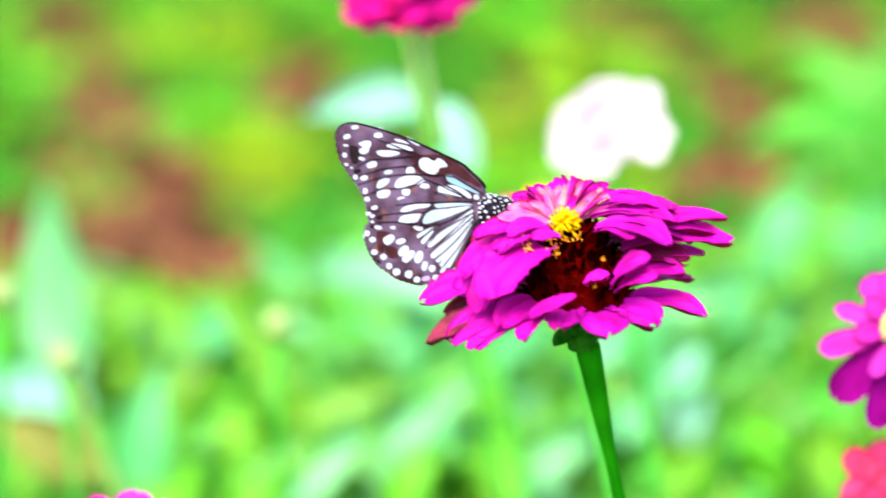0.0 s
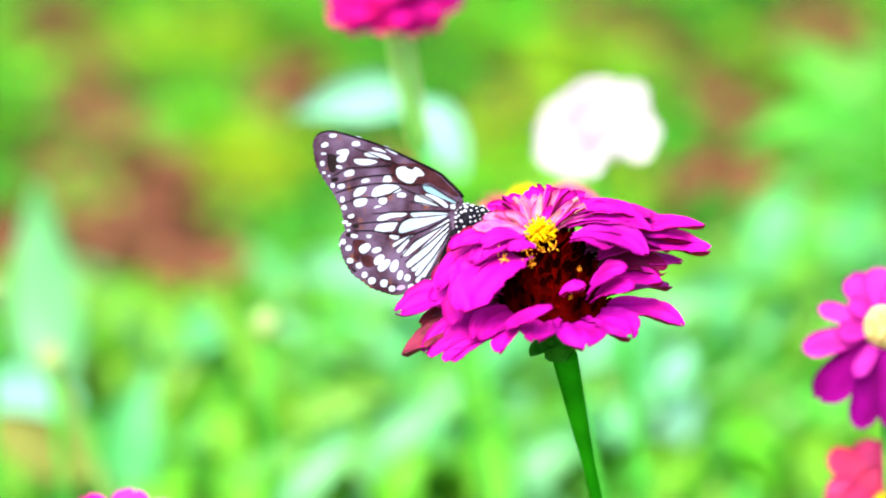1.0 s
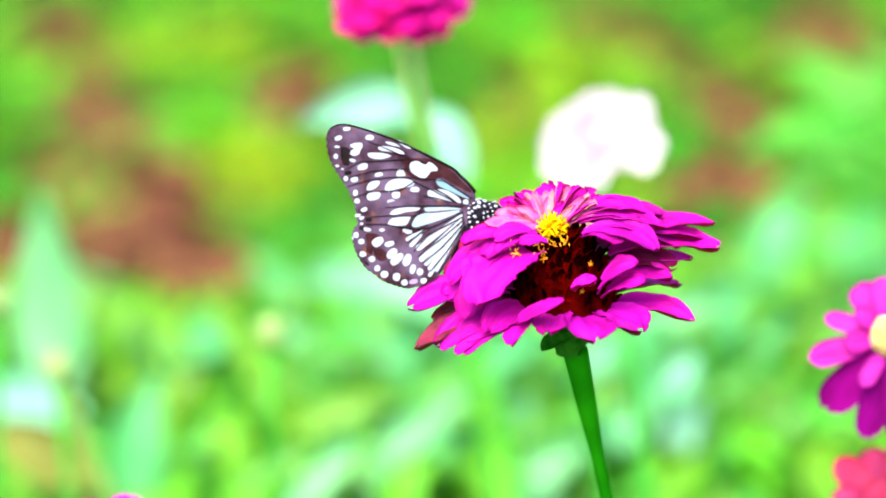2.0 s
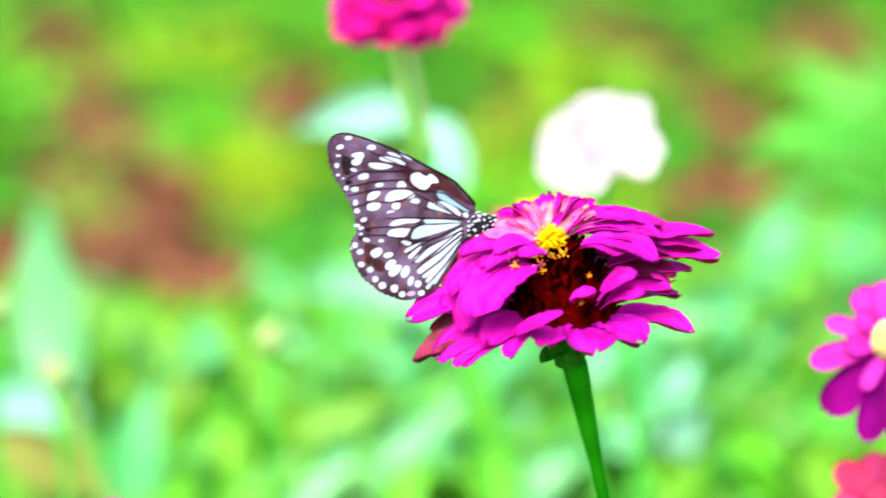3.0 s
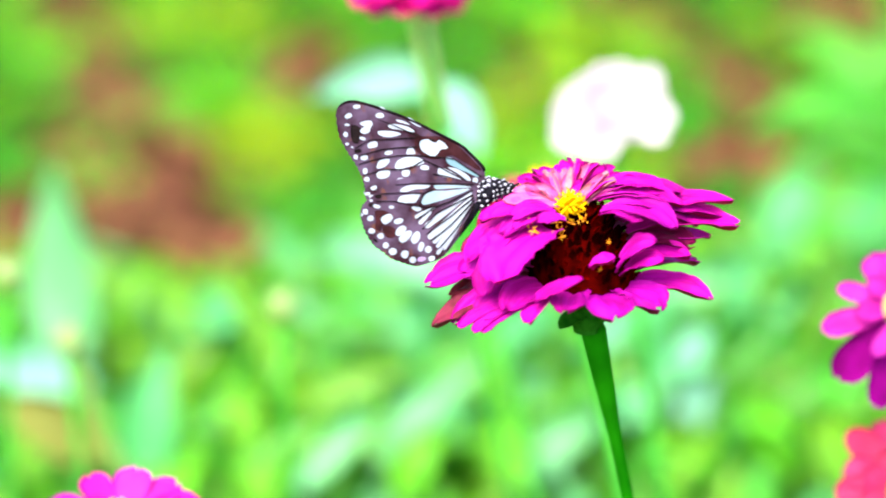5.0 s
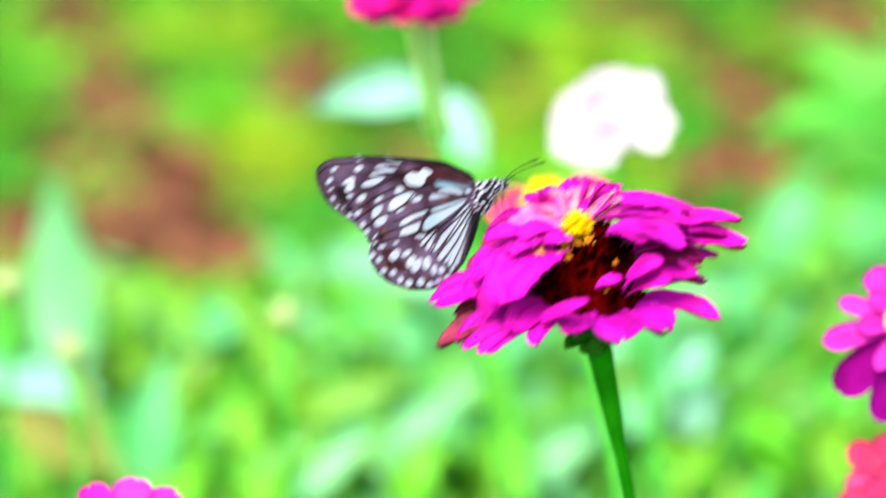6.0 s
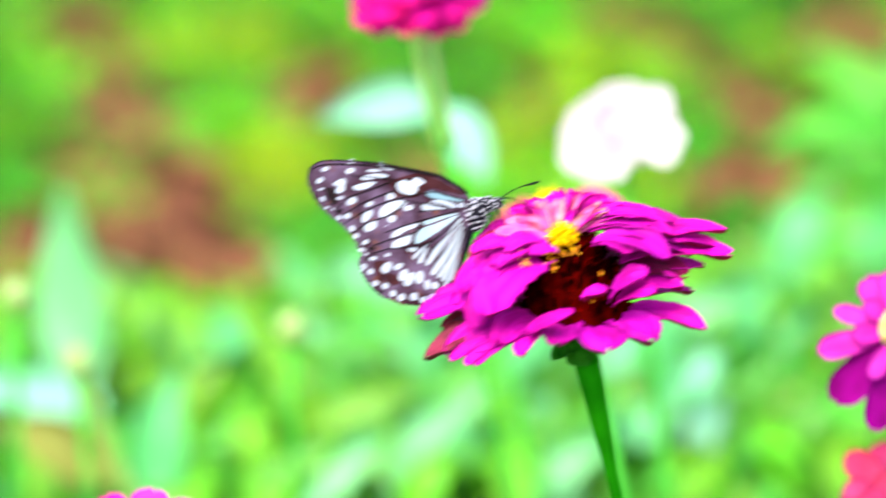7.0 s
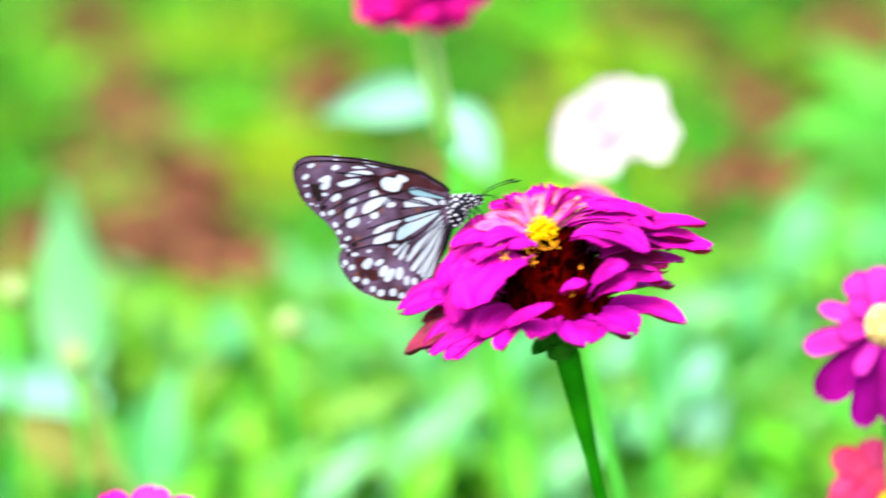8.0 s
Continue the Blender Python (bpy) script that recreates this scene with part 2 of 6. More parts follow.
def tube(name, points, radii, material, sides=14, lumps=0.0):
    """A tapered round stalk through the points, closed at both ends."""
    pts = [Vector(p) for p in points]
    verts, faces = [], []
    for i, p in enumerate(pts):
        t = (pts[min(i + 1, len(pts) - 1)] - pts[max(i - 1, 0)]).normalized()
        a = t.cross(Vector((0.31, 0.9, 0.2))).normalized()
        b = t.cross(a)
        for k in range(sides):
            g = 2 * math.pi * k / sides
            r = radii[i] * (1 + lumps * noise.noise(Vector((i * 0.7, 2 * math.cos(g), 2 * math.sin(g)))))
            verts.append(p + (a * math.cos(g) + b * math.sin(g)) * r)
    for i in range(len(pts) - 1):
        for k in range(sides):
            n = (k + 1) % sides
            faces.append([i * sides + k, i * sides + n, (i + 1) * sides + n, (i + 1) * sides + k])
    faces.append(list(range(sides - 1, -1, -1)))
    faces.append([(len(pts) - 1) * sides + k for k in range(sides)])
    return mesh_of(name, verts, faces, material)


def arc(a, b, c, n=12):
    a, b, c = Vector(a), Vector(b), Vector(c)
    return [bezier(a, b, c, i / (n - 1)) for i in range(n)]


def taper(r0, r1, n=12):
    return [r0 + (r1 - r0) * i / (n - 1) for i in range(n)]


def egg(name, rx, ry, rz, material, rough=0.0, rings=10, sides=16, seed=0):
    verts, faces = [Vector((0, 0, -rz))], []
    for i in range(1, rings):
        f = math.pi * i / rings
        for k in range(sides):
            g = 2 * math.pi * k / sides
            d = Vector((math.sin(f) * math.cos(g), math.sin(f) * math.sin(g), -math.cos(f)))
            r = 1 + rough * noise.noise(d * 3 + Vector((seed, 0, 0)))
            verts.append(Vector((d.x * rx, d.y * ry, d.z * rz)) * r)
    verts.append(Vector((0, 0, rz)))
    for k in range(sides):
        n = (k + 1) % sides
        faces.append([0, 1 + n, 1 + k])
        faces.append([len(verts) - 1, len(verts) - 1 - sides + k, len(verts) - 1 - sides + n])
        for i in range(rings - 2):
            a = 1 + i * sides
            faces.append([a + k, a + n, a + sides + n, a + sides + k])
    return mesh_of(name, verts, faces, material)


# ---- ground ----
def build_ground():
    verts, faces = [], []
    xs = [-40, -8, -3] + [-1.2 + 0.06 * i for i in range(41)] + [3, 8, 40]
    ys = [-40, -8, -2] + [-0.6 + 0.06 * i for i in range(61)] + [4, 8, 20, 60]
    for y in ys:
        for x in xs:
            z = 0.02 * noise.noise(Vector((x * 5, y * 5, 0))) + 0.008 * noise.noise(Vector((x * 21, y * 21, 3)))
            verts.append((x, y, z - 0.012))
    n = len(xs)
    for i in range(len(ys) - 1):
        for j in range(n - 1):
            faces.append([i * n + j, i * n + j + 1, (i + 1) * n + j + 1, (i + 1) * n + j])
    tagged(new("ground", mesh_of("ground", verts, faces, SOIL)), "reddish-brown bare garden soil of the flower bed", "soil", kind="structure")


build_ground()


def carpet(name, material, label, category, many, size, upright, high, wanted, seed, place=lambda rnd: (rnd.gauss(-0.01, 0.46), rnd.gauss(1.50, 0.62))):
    """Small curved leaflets in loose clumps over the bed; wanted(x, y) is the share of clumps kept there."""
    rnd = random.Random(seed)
    verts, faces, uvs = [], [], []
    for _ in range(many):
        cx, cy = place(rnd)
        if rnd.random() > wanted(cx, cy):
            continue
        for _ in range(9):
            x, y, z = cx + rnd.gauss(0, 0.012), cy + rnd.gauss(0, 0.015), high * rnd.random() ** 1.2
            length, turn = size * rnd.uniform(0.6, 1.4), rnd.uniform(0, 2 * math.pi)
            rise = rnd.uniform(*upright)
            d = Vector((math.cos(turn) * math.cos(rise), math.sin(turn) * math.cos(rise), math.sin(rise)))
            s = Vector((-math.sin(turn), math.cos(turn), rnd.uniform(-0.4, 0.4))) * length * rnd.uniform(0.16, 0.30)
            o, k = Vector((x, y, z)), len(verts)
            sag = Vector((0, 0, -0.25 * length))
            verts += [o, o + d * length * 0.45 + s, o + d * length * 0.45 - s, o + d * length * 0.5 + Vector((0, 0, -0.06 * length)), o + d * length + sag]
            uvs += [(0.5, 0), (0, 0.5), (1, 0.5), (0.5, 0.5), (0.5, 1)]
            faces += [[k, k + 3, k + 1], [k, k + 2, k + 3], [k + 3, k + 4, k + 1], [k + 3, k + 2, k + 4]]
    return tagged(new(name, mesh_of(name, verts, faces, material, uvs)), label, category, kind="stuff")


def inside(places, x, y, pad=1.0):
    """How deep (x, y) lies in the nearest of the oval places: 1 in the middle, 0 outside."""
    return max([0.0] + [1 - ((x - a) / (rx + 0.028 * pad)) ** 2 - ((y - b) / (ry + 0.055 * pad)) ** 2 for a, b, rx, ry in places])

bare, limes = [], []
bare.append((-0.268, 1.578, 0.032, 0.096))
bare.append((-0.332, 1.876, 0.024, 0.043))
bare.append((-0.318, 1.781, 0.019, 0.035))
bare.append((-0.135, 1.691, 0.027, 0.080))
bare.append((-0.220, 1.434, 0.021, 0.085))
bare.append((-0.291, 1.630, 0.016, 0.052))
bare.append((-0.182, 1.259, 0.033, 0.043))
bare.append((-0.156, 1.220, 0.021, 0.040))
bare.append((-0.313, 1.287, 0.019, 0.080))
bare.append((-0.224, 1.299, 0.018, 0.035))
bare.append((0.004, 1.645, 0.018, 0.053))
bare.append((0.187, 1.618, 0.026, 0.052))
bare.append((0.155, 1.421, 0.032, 0.073))
bare.append((0.159, 1.691, 0.025, 0.067))
bare.append((0.184, 1.401, 0.019, 0.050))
bare.append((0.106, 1.867, 0.031, 0.040))
bare.append((0.270, 1.841, 0.026, 0.056))
bare.append((0.156, 1.739, 0.017, 0.048))
bare.append((-0.343, 1.903, 0.027, 0.029))
bare.append((-0.070, 1.467, 0.015, 0.037))
limes.append((-0.155, 1.461, 0.030, 0.086))
limes.append((-0.208, 1.806, 0.039, 0.070))
limes.append((-0.243, 1.806, 0.026, 0.070))
limes.append((-0.346, 1.806, 0.017, 0.056))
limes.append((0.064, 1.786, 0.034, 0.076))
limes.append((0.010, 1.460, 0.023, 0.074))
limes.append((0.082, 1.723, 0.021, 0.054))
limes.append((0.197, 1.756, 0.030, 0.055))
limes.append((0.108, 1.389, 0.017, 0.042))
limes.append((-0.187, 1.167, 0.037, 0.065))
limes.append((0.214, 1.408, 0.022, 0.060))
limes.append((0.036, 1.585, 0.020, 0.077))


def patchy(x, y, s):
    return noise.noise(Vector((x * 10 + s, y * 6, s)))


def bare_share(x, y):
    return min(0.97, 2.8 * inside(bare, x, y)) if 0.95 < y < 2.15 and abs(x) < 0.40 else max(0.0, min(1.0, 3.0 * (patchy(x, y, 9.0) - 0.12)))


def lime_share(x, y):
    return min(1.0, 2.2 * inside(limes, x, y, 0.1)) if 0.95 < y < 2.15 and abs(x) < 0.40 else max(0.0, min(1.0, 2.5 * (patchy(x, y, 4.0) - 0.1)))


LIME_WEED = thin_tissue("lime_weed_leaf", (0.055, 0.15, 0.002), (0.20, 0.32, 0.003), (1.0, 1.0, 0.3), 0.25, 0.65, 13, 0.4, 0.0, True)
carpet("low_weeds", WEED, "low bright green weeds covering the soil", "weeds", 8200, 0.030, (0.0, 0.55), 0.020, lambda x, y: (1 - bare_share(x, y)) * (1 - 0.8 * lime_share(x, y)) * (0.42 + 0.55 * (patchy(x, y, 2.0) > -0.1)), 3)
carpet("low_weeds", LIME_WEED, "low yellow-green weeds covering the soil", "weeds", 8200, 0.030, (0.0, 0.6), 0.022, lambda x, y: (1 - bare_share(x, y)) * lime_share(x, y), 4)
carpet("leaf_litter", LITTER, "dry reddish-brown fallen leaves on bare soil", "leaf litter", 6500, 0.030, (-0.1, 0.35), 0.012, lambda x, y: 0.9 * bare_share(x, y), 5)

carpet("low_weeds", WEED, "sparse low green weeds spreading over the garden soil", "weeds", 15000, 0.045, (0.0, 0.6), 0.022,
       lambda x, y: 0.0 if abs(x) < 0.62 and 0.25 < y < 2.7 else (0.25 + 0.75 * (patchy(x * 0.4, y * 0.4, 6.0) > -0.15)) * max(0.0, 1 - math.hypot(x, y - 1.2) / 5.2), 6,
       lambda rnd: (rnd.uniform(-5, 5), rnd.uniform(-4, 6.2)))


# ---- zinnia plants ----
def plant(name, x, y, label, group="zinnias in the bed"):
    ob = new(name)
    ob.empty_display_size = 0.02
    ob.matrix_basis = pose(x, y, 0)
    return tagged(ob, label, "zinnia", group)


def world_part(name, me, parent, label=""):
    """A part whose mesh is in world space, carried by a thing that stands unturned at its base."""
    return part(name, me, parent, Matrix.Translation(-parent.matrix_basis.translation), label)


def big_leaf(parent, base, tip, width, arch, roll, material):
    seed = len(parent.children)
    me = blade("leaf", base, tip, width, arch, roll, material, cup=0.16, notch=0.0, full=0.36, foot=0.45, ruffle=0.05,
               thick=0.0004, nu=11, nv=7, seed=seed, point=0.9)
    world_part("leaf", me, parent)


def leaf_meshes(material, many, seed):
    rnd, out = random.Random(seed), []
    for i in range(many):
        length = rnd.uniform(0.048, 0.088)
        out.append(blade("leaf", (0, 0, 0), (length * 0.93, 0, length * rnd.uniform(-0.25, 0.15)), length * rnd.uniform(0.20, 0.34),
                         length * rnd.uniform(0.06, 0.14), rnd.uniform(-15, 15), material, cup=0.16, notch=0.0, full=0.36,
                         foot=0.45, ruffle=0.06, thick=0.0004, nu=9, nv=7, seed=i + 20, point=0.9))
    return out


GREEN_LEAVES = leaf_meshes(LEAF, 8, 1)
LIME_LEAVES = leaf_meshes(LIME_LEAF, 4, 2)
PALE_LEAVES = leaf_meshes(FAINT_SHEEN_LEAF, 4, 3)


def leafy(parent, lean, high, seed, pairs=5, lime=0.25, stem=True, first=0.35, radius=0.0022, top_leaf=0.97):
    """Stem with crossed pairs of leaves, from the thing's base to its top at (lean x, lean y, high)."""
    rnd = random.Random(seed)
    top = Vector((lean[0], lean[1], high))
    line = arc((0, 0, 0), (lean[0] * 0.3, lean[1] * 0.3, high * 0.55), top)
    if stem:
        part("stem", tube("stem", line, taper(radius * 1.3, radius), LEAF_STEM, 8), parent)
    for i in range(pairs):
        s = first + (top_leaf - first) * i / max(1, pairs - 1)
        o = bezier(Vector((0, 0, 0)), Vector((lean[0] * 0.3, lean[1] * 0.3, high * 0.55)), top, s)
        turn = 90 * i + rnd.uniform(-30, 30) + seed * 37
        for side in (0, 180):
            me = rnd.choice(LIME_LEAVES if rnd.random() < lime else PALE_LEAVES if rnd.random() < 0.3 else GREEN_LEAVES)
            part("leaf", me, parent, Matrix.Translation(o) @ pose(0, 0, 0, rnd.uniform(-20, 20), -rnd.uniform(-8, 38), turn + side + rnd.uniform(-15, 15)))
    return top


def bed_plants():
    rnd = random.Random(11)
    spots = []
    for row in range(6):
        for col in range(14):
            x = -0.386 + 0.060 * col + rnd.uniform(-0.023, 0.023) + 0.034 * (row % 2)
            y = 0.664 + 0.086 * row + rnd.uniform(-0.034, 0.034)
            spots.append((x, y, row))
    for col in range(15):
        spots.append((-0.340 + 0.0495 * col + rnd.uniform(-0.012, 0.012), 0.676 + rnd.uniform(-0.023, 0.034), 0))
    for col in range(13):
        spots.append((-0.317 + 0.053 * col + rnd.uniform(-0.012, 0.012), 0.626 + rnd.uniform(-0.014, 0.014), 0))
    for i, (x, y, row) in enumerate(spots):
        high = (0.123, 0.137, 0.123, 0.100, 0.077, 0.052)[row] + rnd.uniform(-0.018, 0.012) - (0.0 if x > -0.02 else 0.03 if row > 3 else 0.02 if row > 2 else 0.0)
        p = plant("zinnia_plant", x, y, "leafy green zinnia plant without a bloom")
        leafy(p, (rnd.uniform(-0.02, 0.02), rnd.uniform(-0.02, 0.01)), high, 50 + i, 12 if row < 4 else 8 if row < 6 else 6, 0.30, True, 0.55)


bed_plants()


def bud_on(name_plant, x, y, top, seed):
    p = plant(name_plant, x, y, "green zinnia plant with one pale closed bud")
    rel = Vector(top) - Vector((x, y, 0))
    leafy(p, (rel.x, rel.y), rel.z - 0.006, seed, 3, 0.3, True, 0.2, 0.0016, 0.45)
    if seed == 201:
        part("flower_stalk", tube("flower_stalk", arc(Vector((0.008, 0.008, 0.208)), Vector((-0.003, -0.002, 0.243)), rel), taper(0.0030, 0.0022), BUD_STEM, 8), p)
    part("bud", egg("bud", 0.0052, 0.0052, 0.0062, BUD, 0.1), p, Matrix.Translation(rel), "pale yellow-green closed flower bud")


bud_on("budding_zinnia", -0.160, 0.372, (-0.171, 0.361, 0.275), 201)
bud_on("budding_zinnia", -0.090, 0.380, (-0.094, 0.365, 0.287), 202)
bud_on("budding_zinnia", -0.200, 0.380, (-0.193, 0.368, 0.298), 203)

left_zinnia = plant("zinnia_plant", -0.185, 0.682, "broad-leaved green zinnia plant with an upright leaf")
middle_zinnia = plant("zinnia_plant", -0.058, 0.647, "green zinnia plant with glossy pale leaves")
right_zinnia = plant("zinnia_plant", 0.074, 0.647, "leafy green zinnia plant with pale glossy leaves")
far_zinnia = plant("zinnia_plant", 0.178, 0.911, "tall leafy zinnia plant with long green leaves")
back_zinnia = plant("zinnia_plant", -0.075, 1.003, "dark green zinnia plant low in the bed")
for stemmed, high in ((back_zinnia, 0.08), (left_zinnia, 0.146), (middle_zinnia, 0.135), (right_zinnia, 0.135), (far_zinnia, 0.19)):
    part("stem", tube("stem", arc((0, 0, 0), (0.005, 0, high * 0.5), (0, 0, high)), taper(0.003, 0.002), LEAF_STEM, 8), stemmed)


def bloom(parent, head, rings, material, heart, seed, cone=0.004, eye=FLORET, thick=0.0003):
    """A flower head: rings of (petals, radius, width, rise, base height) round a small domed heart, face up along head's z."""
    rnd = random.Random(seed)
    part("flower_heart", egg("flower_heart", cone * 1.1, cone * 1.1, cone, heart, 0.15, 8, 12), parent, head @ pose(0, 0, 0.001), "domed heart of the flower")
    part("calyx", egg("calyx", cone * 1.1, cone * 1.1, cone * 1.2, CALYX, 0.1, 8, 12), parent, head @ pose(0, 0, -0.003))
    dot = egg("floret", 0.0011, 0.0011, 0.0016, eye, 0.0, 4, 6)
    for k in range(14):
        g, r = 2.4 * k, cone * 0.85 * math.sqrt((k + 0.5) / 14)
        part("floret", dot, parent, head @ pose(r * math.cos(g), r * math.sin(g), 0.001 + math.sqrt(max(0, cone * cone - r * r * 0.8))))
    for many, radius, width, rise, base in rings:
        turn = rnd.uniform(0, 360)
        for k in range(many):
            az = turn + 360 * k / many + rnd.uniform(-6, 6)
            long = radius * rnd.uniform(0.9, 1.07)
            a, b = radians(az), radians(rise + rnd.uniform(-8, 8))
            d = Vector((math.cos(a) * math.cos(b), math.sin(a) * math.cos(b), math.sin(b)))
            o = Vector((math.cos(a), math.sin(a), 0)) * cone * 0.7 + Vector((0, 0, base))
            me = blade("petal", o, o + d * (long - cone * 0.7), width * rnd.uniform(0.9, 1.1), long * 0.06, rnd.uniform(-14, 14), material,
                       0.10, 0.12, thick=thick, nu=9, nv=7, seed=seed + k)
            part("petal", me, parent, head)


def stalk(parent, head, r0=0.0022, r1=0.0018, bend=(0, 0), material=LEAF_STEM):
    top = head.translation
    part("stem", tube("stem", arc((0, 0, 0), (top.x * 0.5 + bend[0], top.y * 0.5 + bend[1], top.z * 0.55), top - Vector((0, 0, 0.002))), taper(r0, r1), material, 10), parent)


def face(parent, head, petals, seed, cone, heart, eye):
    """A flower head with petals of given turn (degrees), length, width (millimetres), rise and material, face up along head's z."""
    bloom(parent, head, (), MAGENTA, heart, seed, cone, eye)
    for k, (turn, long, width, rise, material) in enumerate(petals):
        a, b = radians(turn), radians(rise)
        d = Vector((math.cos(a) * math.cos(b), math.sin(a) * math.cos(b), math.sin(b)))
        o = Vector((math.cos(a), math.sin(a), 0)) * cone * 0.6 + Vector((0, 0, 0.0006 * (k % 3)))
        me = blade("petal", o, o + d * (long * MM - cone * 0.6), width * MM, long * MM * 0.05, 10 * math.sin(seed + k), material, 0.06, 0.10,
                   full=0.72, foot=0.34, nu=11, nv=9, seed=seed + k)
        part("petal", me, parent, head)


# white bloom
white_zinnia = plant("zinnia_plant", 0.0747, 0.3484, "zinnia with a full white bloom")
WHITE_HEAD = pose(-0.0520, -0.0119, 0.3697, 60, 4, 0)
stalk(white_zinnia, WHITE_HEAD)
face(white_zinnia, WHITE_HEAD, [(turn, long, width, rise, WHITE_PETAL) for turn, long, width, rise in (
    (96, 16.0, 12, 6), (68, 17.0, 11, 4), (40, 21.6, 10, 2), (16, 20.0, 9, 2), (354, 23.0, 10, 0), (334, 22.2, 10, 2), (312, 14.8, 9, 6), (288, 12.8, 9, 8), (262, 18.8, 11, 0),
    (242, 21.2, 12, -2), (218, 23.2, 12, -2), (196, 20.6, 11, 0), (172, 18.2, 10, 0), (148, 15.4, 11, 2), (120, 14.0, 11, 4))]
    + [(24 * k + 9, 14.5 - 1.6 * (k % 3), 10, 24 + 7 * (k % 2), WHITE_PETAL) for k in range(15)] + [(40 * k, 11, 9, 55, WHITE_PETAL) for k in range(9)]
    + [(60 * k + 20, 9, 8, 76, WHITE_PETAL) for k in range(6)], 31, 0.006, WHITE_PETAL, WHITE_PETAL)
# hot pink bloom over a pair of pale leaves
top_zinnia = plant("zinnia_plant", 0.0398, 0.2855, "tall zinnia with a hot pink bloom")
TOP_HEAD = pose(-0.085, -0.030, 0.4373, 12, -4, 0)
stalk(top_zinnia, TOP_HEAD, 0.0014, 0.0012, (-0.012, 0.0))
part("flower_stalk", tube("flower_stalk", arc((-0.0760, -0.010, 0.382), (-0.0815, -0.024, 0.408), (-0.085, -0.030, 0.437)), taper(0.0034, 0.0040), PALE_STEM, 12), top_zinnia, None, "thick pale green stalk")
bloom(top_zinnia, TOP_HEAD, ((14, 0.0226, 0.0155, -16, 0.0),), HOT_PINK, CONE, 32, 0.005)
bloom(top_zinnia, TOP_HEAD, ((12, 0.0222, 0.012, -6, 0.001), (10, 0.020, 0.012, 14, 0.003), (8, 0.015, 0.010, 35, 0.005)), HOT_PINK, CONE, 37, 0.005)
# pink bloom; its drooping lower petals carry their shade as a darker colour
pink_zinnia = plant("zinnia_plant", 0.1204, 0.0796, "zinnia with a pink bloom and a pale yellow heart")
PINK_HEAD = pose(-0.0284, -0.0037, 0.3864, 62, -4, 0)
stalk(pink_zinnia, PINK_HEAD)
face(pink_zinnia, PINK_HEAD, ((118, 17.5, 9.5, 4, PINK), (159, 19, 5.6, 2, PINK), (191, 23.5, 7.6, 0, PINK), (223, 27, 11.2, -14, SHADED_PINK), (252, 29, 9.0, -16, SHADED_PINK),
                              (273, 29, 9.5, -16, SHADED_PINK), (236, 17, 5.2, 16, PINK), (92, 17, 8.6, 4, PINK), (64, 18, 8.6, 4, PINK), (36, 20, 7.7, 2, PINK), (8, 22, 8.6, 0, PINK),
                              (340, 24, 8.6, -4, PINK), (312, 26, 9.5, -12, SHADED_PINK), (292, 28, 8.6, -14, SHADED_PINK), (140, 13, 5.2, 22, PINK), (75, 12, 5.2, 24, PINK), (20, 13, 5.2, 22, PINK), (185, 14, 6.0, 18, PINK)),
     33, 0.0056, CREAM_FLORET, CREAM_FLORET)
# coral bloom
coral_zinnia = plant("zinnia_plant", 0.1057, 0.1143, "zinnia with a coral-red bloom and a yellow heart")
CORAL_HEAD = pose(-0.0080, -0.0223, 0.3245, 56, -4, 0)
stalk(coral_zinnia, CORAL_HEAD)
face(coral_zinnia, CORAL_HEAD, [(128, 25, 9.5, 4, CORAL), (153, 20, 10, 6, CORAL), (176, 21, 10, 2, CORAL), (105, 23, 10, 2, CORAL), (82, 23, 10, 2, CORAL)]
     + [(200 + 24 * k, 23, 10, 0, CORAL) for k in range(10)] + [(116 + 40 * k, 15, 9, 24, CORAL) for k in range(9)], 34, 0.0058, FLORET, FLORET)
# pink bloom low in the bed
low_zinnia = plant("zinnia_plant", -0.1430, 0.0463, "zinnia with a bright pink bloom and a yellow heart")
LOW_HEAD = pose(0.0212, -0.010, 0.3362, 16, 0, 0)
stalk(low_zinnia, LOW_HEAD)
face(low_zinnia, LOW_HEAD, ((152, 22, 10, 4, PINK), (180, 23, 9, 2, PINK), (118, 19, 9, 18, HOT_PINK), (76, 21, 11, 20, PINK), (46, 23, 10, 8, PINK), (20, 24, 12, 2, HOT_PINK),
                            (350, 22, 12, 0, PINK), (322, 22, 12, -4, PINK), (292, 22, 12, -6, PINK), (262, 22, 12, -6, PINK), (232, 22, 12, -4, PINK), (205, 22, 12, 0, PINK)),
     35, 0.0062, FLORET, FLORET)

# half-hidden bloom with a large yellow heart
hidden_zinnia = plant("zinnia_plant", 0.0286, 0.1750, "zinnia with a rosy red bloom and a large yellow heart")
HIDDEN_HEAD = pose(-0.0340, 0.0016, 0.3874, 12, 14, 0)
stalk(hidden_zinnia, HIDDEN_HEAD, bend=(0.041, 0.0))
bloom(hidden_zinnia, HIDDEN_HEAD, ((9, 0.0175, 0.009, -22, -0.002),), CORAL, FLORET, 36, 0.0068)
for turn in (-32, -4, 24):
    a = radians(turn)
    part("petal", blade("petal", (0.004 * math.cos(a), 0.004 * math.sin(a), 0.0030), (0.0215 * math.cos(a), 0.0215 * math.sin(a), 0.0034), 0.010, 0.001, 12, HOT_PINK, seed=turn), hidden_zinnia, Matrix.Translation(HIDDEN_HEAD.translation))

